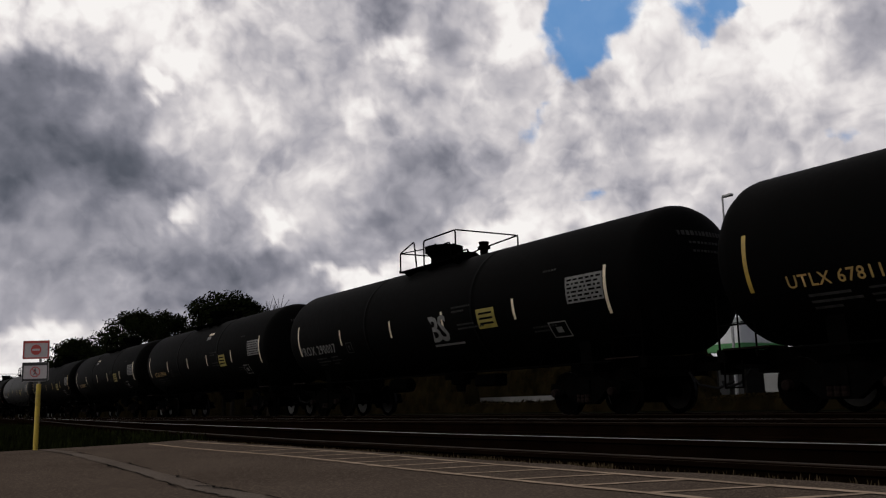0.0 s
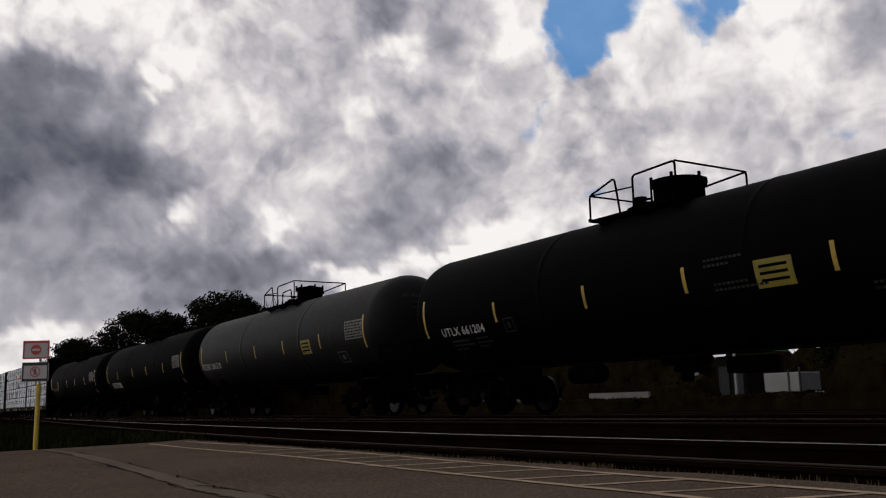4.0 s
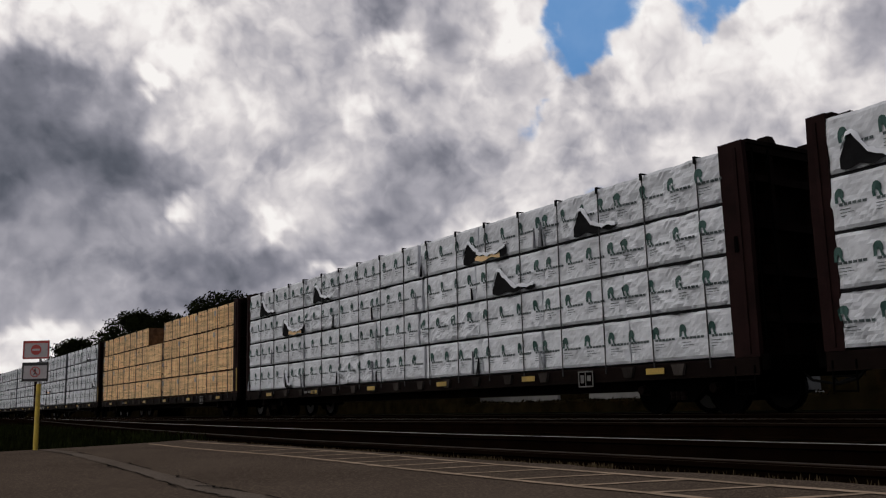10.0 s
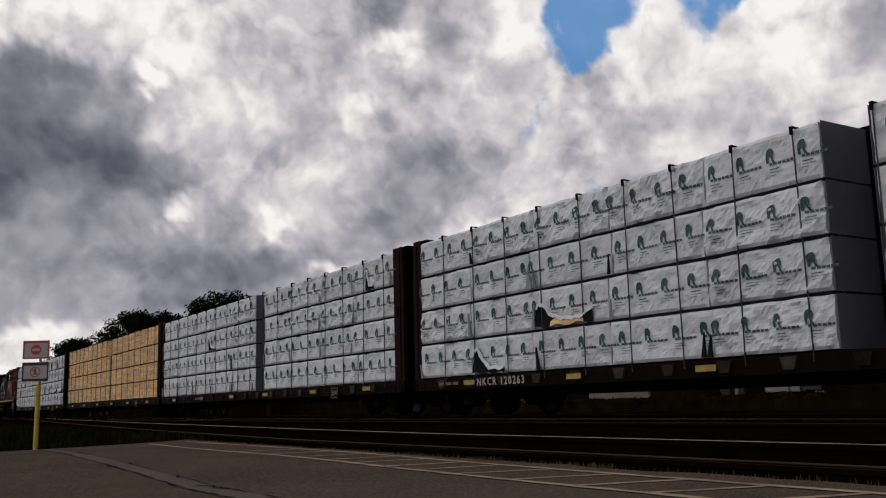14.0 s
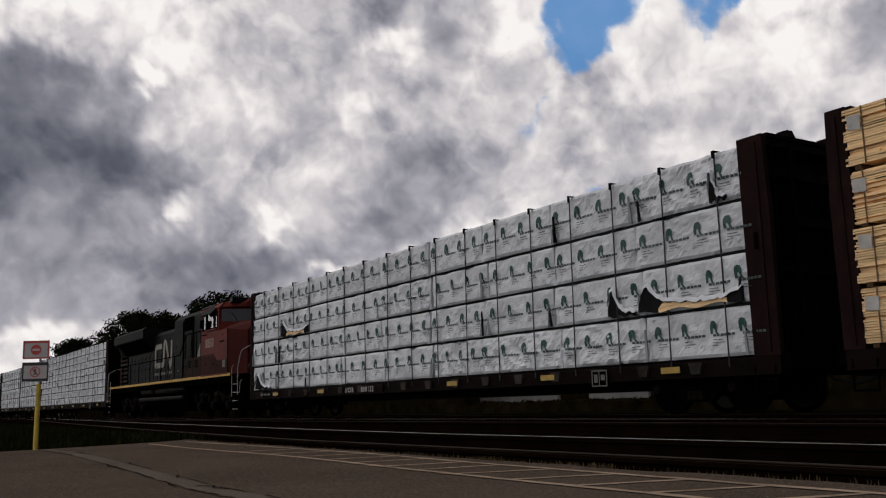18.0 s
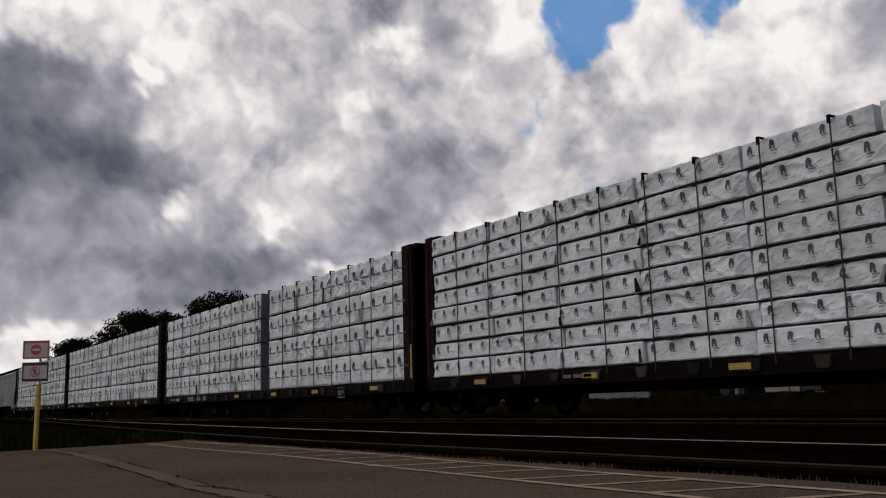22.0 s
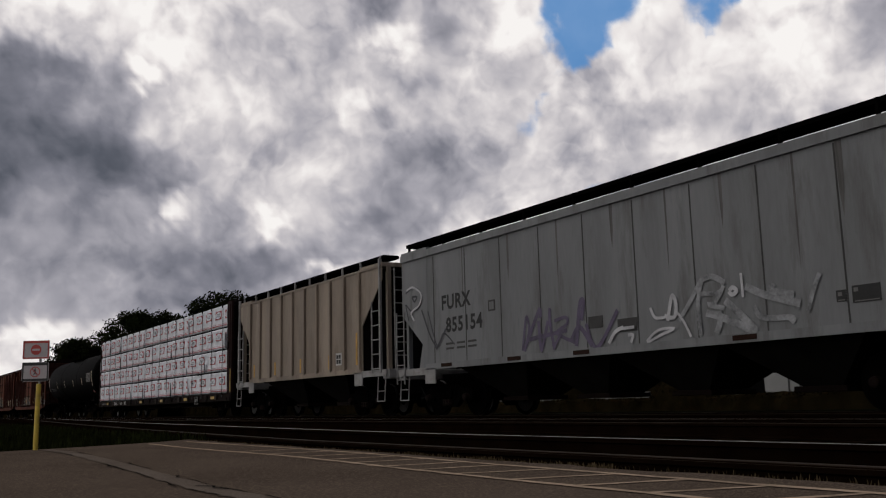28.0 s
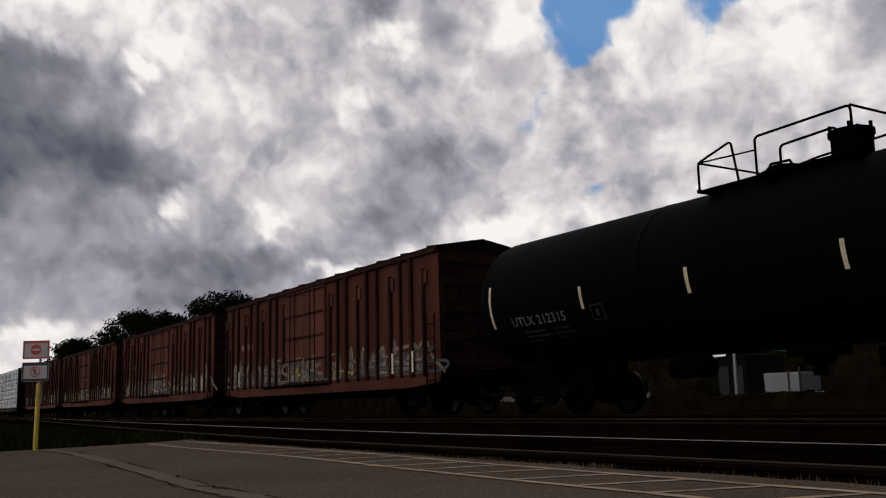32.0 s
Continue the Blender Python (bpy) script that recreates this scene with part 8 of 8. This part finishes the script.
# ------------------------------------------------------------------ trees, hedges and buildings beyond the tracks
def leaf_cloud(bm, rnd, centre, size, count, leaf):
    for i in range(count):
        while True:
            p = Vector((rnd.uniform(-1, 1), rnd.uniform(-1, 1), rnd.uniform(-1, 1)))
            if 0.25 < p.length < 1:
                break
        p = p * (0.55 + 0.45 * rnd.random())
        c = Vector(centre) + Vector((p.x * size[0], p.y * size[1], p.z * size[2]))
        n = Vector((rnd.gauss(0, 1), rnd.gauss(0, 1), rnd.gauss(0, 1))).normalized()
        u = n.orthogonal().normalized() * leaf * rnd.uniform(0.6, 1.3)
        v = n.cross(u).normalized() * leaf * rnd.uniform(0.5, 1.0)
        bm.faces.new([bm.verts.new(q) for q in (c - u, c + v * 0.8 - u * 0.2, c + u, c - v * 0.8 + u * 0.2)])


def tree(x, y, h, width, seed, label, bare=False, squat=1.0):
    rnd = random.Random(seed)
    root = thing("tree", label, "tree", "trees beyond the tracks", pose(x, y, -0.42))
    tr = bmesh.new()
    th = h * 0.35
    tips = []

    def limb(a, d, ln, r, depth):
        b = a + d * ln
        n = 6
        u = d.orthogonal().normalized()
        w = d.cross(u)
        ra, rb = r, r * 0.62
        rings = [[tr.verts.new(p + q * (math.cos(6.283 * i / n) * u + math.sin(6.283 * i / n) * w)) for i in range(n)] for p, q in ((a, ra), (b, rb))]
        for i in range(n):
            tr.faces.new((rings[0][i], rings[0][(i + 1) % n], rings[1][(i + 1) % n], rings[1][i]))
        if depth == 0:
            tips.append(b)
            return
        for k in range(3 if depth > 1 else 4):
            e = (d + Vector((rnd.uniform(-0.9, 0.9), rnd.uniform(-0.9, 0.9), rnd.uniform(-0.1, 0.7))) * 0.8).normalized()
            limb(b, e, ln * rnd.uniform(0.55, 0.8), rb * 0.8, depth - 1)

    limb(Vector((0, 0, 0)), Vector((rnd.uniform(-0.05, 0.05), 0, 1)).normalized(), th, h * 0.022, 3)
    part("trunk", tr, M["bark"], root)
    if not bare:
        cr = bmesh.new()
        n = 46
        for i in range(n):
            a = rnd.uniform(0, 6.283)
            zz = rnd.random() ** 0.8
            rr = width / 2 * math.sin(math.pi * (0.15 + 0.80 * zz)) ** 0.7 * rnd.uniform(0.3, 0.85)
            c = (rr * math.cos(a), rr * math.sin(a), h * (0.30 + 0.62 * zz) - 0.3)
            s = width * rnd.uniform(0.11, 0.19)
            leaf_cloud(cr, rnd, c, (s, s, s * 0.8 * squat), 300, width * 0.0145)
        for t in tips[::3]:
            leaf_cloud(cr, rnd, t, (width * 0.1,) * 3, 80, width * 0.014)
        part("crown", cr, M["leaf"], root)
    return root


def hedge_row(name, xs, y, height, label, seed, depth=1.6):
    """A ragged row of shrubs: a dark uneven core with leaves standing out of it."""
    rnd = random.Random(seed)
    bm = bmesh.new()
    rows = []
    x = xs[0]
    while x < xs[1]:
        h = height(x) * (0.75 + 0.35 * noise.noise(Vector((x * 0.35, seed, 0))) + 0.2 * noise.noise(Vector((x * 1.3, seed, 5))))
        rows.append([bm.verts.new(p) for p in ((x, y - depth * 0.5, -0.42), (x, y - depth * 0.45 + rnd.uniform(-0.1, 0.1), h * 0.6), (x, y - 0.2, h), (x, y + depth * 0.4, h * 0.8), (x, y + depth * 0.5, -0.42))])
        x += 0.6
    for a, b in zip(rows, rows[1:]):
        for i in range(4):
            bm.faces.new((a[i], b[i], b[i + 1], a[i + 1]))
    x = xs[0]
    while x < xs[1]:
        h = height(x)
        leaf_cloud(bm, rnd, (x, y - depth * 0.35, h * rnd.uniform(0.3, 0.8)), (0.7, 0.4, h * 0.3), 14, 0.10)
        x += 0.45
    bmesh.ops.recalc_face_normals(bm, faces=bm.faces[:])
    tagged(part(name, bm, M["scrub"], None), label, "hedge", kind="stuff")


M["store_white"] = surface("store_white", (0.62, 0.63, 0.64), 0.6, var=0.1, scale=0.8)
M["store_green"] = surface("store_green", (0.06, 0.22, 0.07), 0.6, var=0.15, scale=1)
M["store_wall"] = surface("store_wall", (0.0100, 0.0095, 0.0088), 0.8, var=0.2, scale=1, spec=0)
M["store_roof"] = surface("store_roof", (0.10, 0.12, 0.11), 0.7, var=0.2, scale=1)
M["van_white"] = surface("van_white", (0.2100, 0.2100, 0.2060), 0.35, var=0.08, scale=1)
M["pale_pane"] = surface("greenish_pane", (0.055, 0.06, 0.04), 0.4, var=0.5, scale=1.2)
M["concrete"] = surface("pale_concrete", (0.135, 0.13, 0.125), 0.8, var=0.2, scale=1)


def store():
    root = thing("store", "white single-storey store with a green fascia band", "building", at=pose(-51.5, 62.0, -0.42))
    part("wall", boxes((-1.5, 1.5, -2.6, 2, 0, 4.0)), M["store_wall"], root)
    part("fascia", bevelled(boxes((-1.7, 1.7, -3.2, 2.5, 4.95, 6.55)), 0.05), M["store_white"], root, "white fascia")
    part("green_band", bevelled(boxes((-1.75, 1.75, -3.25, 2.55, 4.3, 4.95)), 0.05), M["store_green"], root, "green fascia band")
    part("roof", prism_x(bmesh.new(), [(-3.4, 6.55), (2.6, 6.55), (1.0, 7.25), (-0.5, 7.25)], -1.8, 1.8), M["store_roof"], root)
    for x in (-0.72, 0.72):
        w = part("window", boxes((x - 0.55, x + 0.55, -2.64, -2.605, 0.9, 3.2)), M["dark_room"], root)
        part("window_frame", boxes((x - 0.6, x - 0.53, -2.68, -2.645, 0.85, 3.25), (x + 0.53, x + 0.6, -2.68, -2.645, 0.85, 3.25), (x - 0.6, x + 0.6, -2.68, -2.645, 3.18, 3.25), (x - 0.6, x + 0.6, -2.68, -2.645, 0.85, 0.92)), M["store_wall"], w)


def house():
    root = thing("house", "dark two-storey house half hidden by trees", "house", at=pose(-32.5, 50.5, -0.42, 0, 0, 33))
    part("wall", boxes((-2.6, 4.5, 0, 6, 0, 8.4)), M["store_wall"], root)
    part("roof", prism_x(bmesh.new(), [(-0.5, 8.4), (6.5, 8.4), (3, 10.2)], -3.0, 4.9), M["iron_brown"], root)
    for x in (-1.05, 0.15):
        w = part("window", boxes((x - 0.42, x + 0.42, -0.05, -0.002, 6.0, 7.75)), M["iron_brown"], root, "window with four pale greenish panes")
        for z in (6.05, 6.95):
            part("pane", boxes((x - 0.36, x + 0.36, -0.062, -0.052, z, z + 0.74)), M["pale_pane"], w)
    part("lintel", boxes((-0.35, 0.72, -0.12, -0.003, 7.78, 7.98)), M["store_white"], root)


def van(x, y):
    root = thing("van", "white delivery van parked beyond the tracks", "van", at=pose(x, y, -0.42))
    body = bmesh.new()
    prism(body, [(-2.7, 0.35), (2.6, 0.35), (2.75, 0.55), (2.7, 1.0), (1.95, 1.2), (1.3, 2.1), (1.0, 2.2), (-2.6, 2.25), (-2.75, 2.1)], -0.95, 0.95)
    part("body", bevelled(body, 0.05), M["van_white"], root)
    g = bmesh.new()
    prism(g, [(0.75, 1.25), (1.75, 1.25), (1.28, 1.95), (0.75, 1.98)], -0.97, -0.956)
    part("side_window", g, M["window"], root)
    part("windscreen", prism_x(bmesh.new(), [(-0.8, 1.3), (0.8, 1.3), (0.7, 1.95), (-0.7, 1.95)], 1.60, 1.66), M["window"], root)
    part("door_seam", boxes((0.62, 0.65, -0.962, -0.953, 0.5, 2.0), (-0.7, -0.67, -0.962, -0.953, 0.5, 2.0)), M["seam"], root)
    for xx in (-1.75, 1.75):
        for s in (-1, 1):
            w = part("wheel", turned(bmesh.new(), [(-0.1, 0.2), (-0.1, 0.33), (-0.06, 0.35), (0.06, 0.35), (0.1, 0.33), (0.1, 0.2)], "y", 16, (xx, s * 0.86, 0.35)), M["rubber"], root)
            part("hub", turned(bmesh.new(), [(-0.11, 0.12), (-0.102, 0.19)], "y", 12, (xx, s * 0.86, 0.35)), M["galv"], w)
    part("bumper", bevelled(boxes((2.66, 2.84, -0.9, 0.9, 0.38, 0.62)), 0.03), M["seam"], root)


def street_lamp(x, y, h):
    root = thing("street_lamp", "tall grey lighting column with a flat single-arm head", "street lamp", at=pose(x, y, -0.42))
    part("base", bevelled(boxes((-0.25, 0.25, -0.25, 0.25, 0, 0.5)), 0.03), M["seam"], root)
    part("pole", turned(bmesh.new(), [(0.5, 0.10), (h * 0.6, 0.075), (h, 0.055)], "z", 10), M["galv"], root)
    arm = bmesh.new()
    path(arm, [(0, 0, h - 0.1), (0.35, -0.1, h)], 0.035, 8)
    part("arm", arm, M["galv"], root)
    part("lamp_head", bevelled(boxes((0.15, 0.85, -0.25, 0.05, h - 0.10, h + 0.06)), 0.04), M["galv"], root)


def build_distance():
    tree(-117, 28.0, 13.6, 11.5, 1, "broad dark green tree beyond the railway")
    tree(-105, 29.0, 12.6, 8.5, 2, "rounded dark green tree beyond the railway")
    tree(-103, 35.0, 14.7, 13.5, 3, "tall dark green tree beyond the railway")
    tree(-96, 33.5, 13.4, 10.0, 4, "dark green tree beyond the railway")
    tree(-89.3, 35.0, 13.5, 6.0, 5, "thin bare-branched tree beyond the railway", bare=True)
    tree(-156, 30.0, 13.0, 15.0, 6, "wide dark green tree far along the line", squat=0.8)
    tree(-143, 29.5, 11.0, 9.0, 7, "dark green tree far along the line")
    tree(-182, 31.0, 11.5, 10.0, 8, "small dark tree far along the line")
    tree(-236, 30.0, 10.2, 6.0, 9, "far dark tree along the line")
    tree(-262, 32.0, 11.0, 7.0, 10, "far dark tree along the line")
    hedge_row("hedge_back", (-330, 30), 76.0, lambda x: 3.4 if x < -75 else 6.8, "dark overgrown belt of shrubs behind the buildings", 3, 3.0)
    hedge_row("hedge_front", (-200, 12), 41.0, lambda x: 6.4 if x < -62 else 0.5 if x < -41 else 2.0 if x < -37 else 0.6 if x < -28.5 else 3.6 if x < -25 else 0.5, "brown-green scrub beside the railway", 8, 1.6)
    hedge_row("hedge_side", (-420, -95), 27.0, lambda x: 4.2, "dark undergrowth below the trees along the line", 14, 3.0)
    hedge_row("hedge_middle", (-330, -62), 68.0, lambda x: 8.0, "dark tall scrub behind the concrete barrier", 21, 3.0)
    tree(-36.5, 53.0, 10.4, 7.0, 31, "dark green tree by the house beyond the tracks", squat=0.9)
    tree(-30.5, 47.5, 10.0, 8.0, 32, "dark green tree by the house beyond the tracks", squat=0.9)
    house()
    store()
    van(-50.8, 65.5)
    box = thing("trailer", "white box trailer parked beyond the tracks", "trailer", at=pose(-43.9, 57.0, -0.42))
    part("box", bevelled(boxes((-1.5, 1.5, -1.2, 1.2, 1.0, 2.35)), 0.04), M["van_white"], box)
    part("rear_post", boxes((1.50, 1.60, -1.22, -1.1, 0.7, 2.7)), M["seam"], box)
    part("rear_post", boxes((0.6, 0.72, -1.26, -1.215, 0.4, 2.5)), M["seam"], box)
    part("frame", boxes((-1.5, 1.5, -0.5, 0.5, 0.6, 1.1)), M["iron"], box)
    for xx in (-1.2, -0.3):
        for s in (-1, 1):
            part("wheel", turned(bmesh.new(), [(-0.12, 0.2), (-0.12, 0.45), (0.12, 0.45), (0.12, 0.2)], "y", 16, (xx, s * 0.95, 0.45)), M["rubber"], box)
    for x0, x1, y, h in ((-66.0, -55.0, 44.5, 1.18), (-51.5, -45.5, 44.5, 1.22), (-23.0, -12.0, 38.0, 1.05)):
        w = thing("barrier", "low pale concrete barrier beyond the scrub", "barrier", "barriers beyond the tracks", at=pose((x0 + x1) / 2, y, -0.42))
        n = max(2, int((x1 - x0) / 3))
        for i in range(n):
            a = -(x1 - x0) / 2 + (x1 - x0) * i / n
            part("segment", prism_x(bmesh.new(), [(-0.3, 0), (0.3, 0), (0.3, 0.1), (0.14, 0.5), (0.11, h), (-0.11, h), (-0.14, 0.5), (-0.3, 0.1)], a + 0.02, a + (x1 - x0) / n - 0.02), M["concrete"], w)
    board = thing("notice_board", "pale notice board on a thin post beyond the tracks", "sign", at=pose(-46.6, 50.0, -0.42, 0, 0, 40))
    part("board", bevelled(boxes((-0.28, 0.28, -0.03, 0.03, 1.72, 2.48)), 0.01), M["van_white"], board)
    part("post", boxes((-0.04, 0.04, 0.031, 0.10, 0.0, 2.3)), M["galv"], board)
    street_lamp(-37.8, 44.0, 12.8)


sign_post()
build_distance()


def motions():
    for car, x in TRAIN:
        walk(car, [(t, pose(x + w, TRACK_Y, 0)) for t, w in zip(TIMES, WAY)])
    walk(SKY, [(t, pose(CLOUD_DRIFT[0] * t, CLOUD_DRIFT[1] * t, 0)) for t in (0.0, 16.0, 32.0)])


motions()
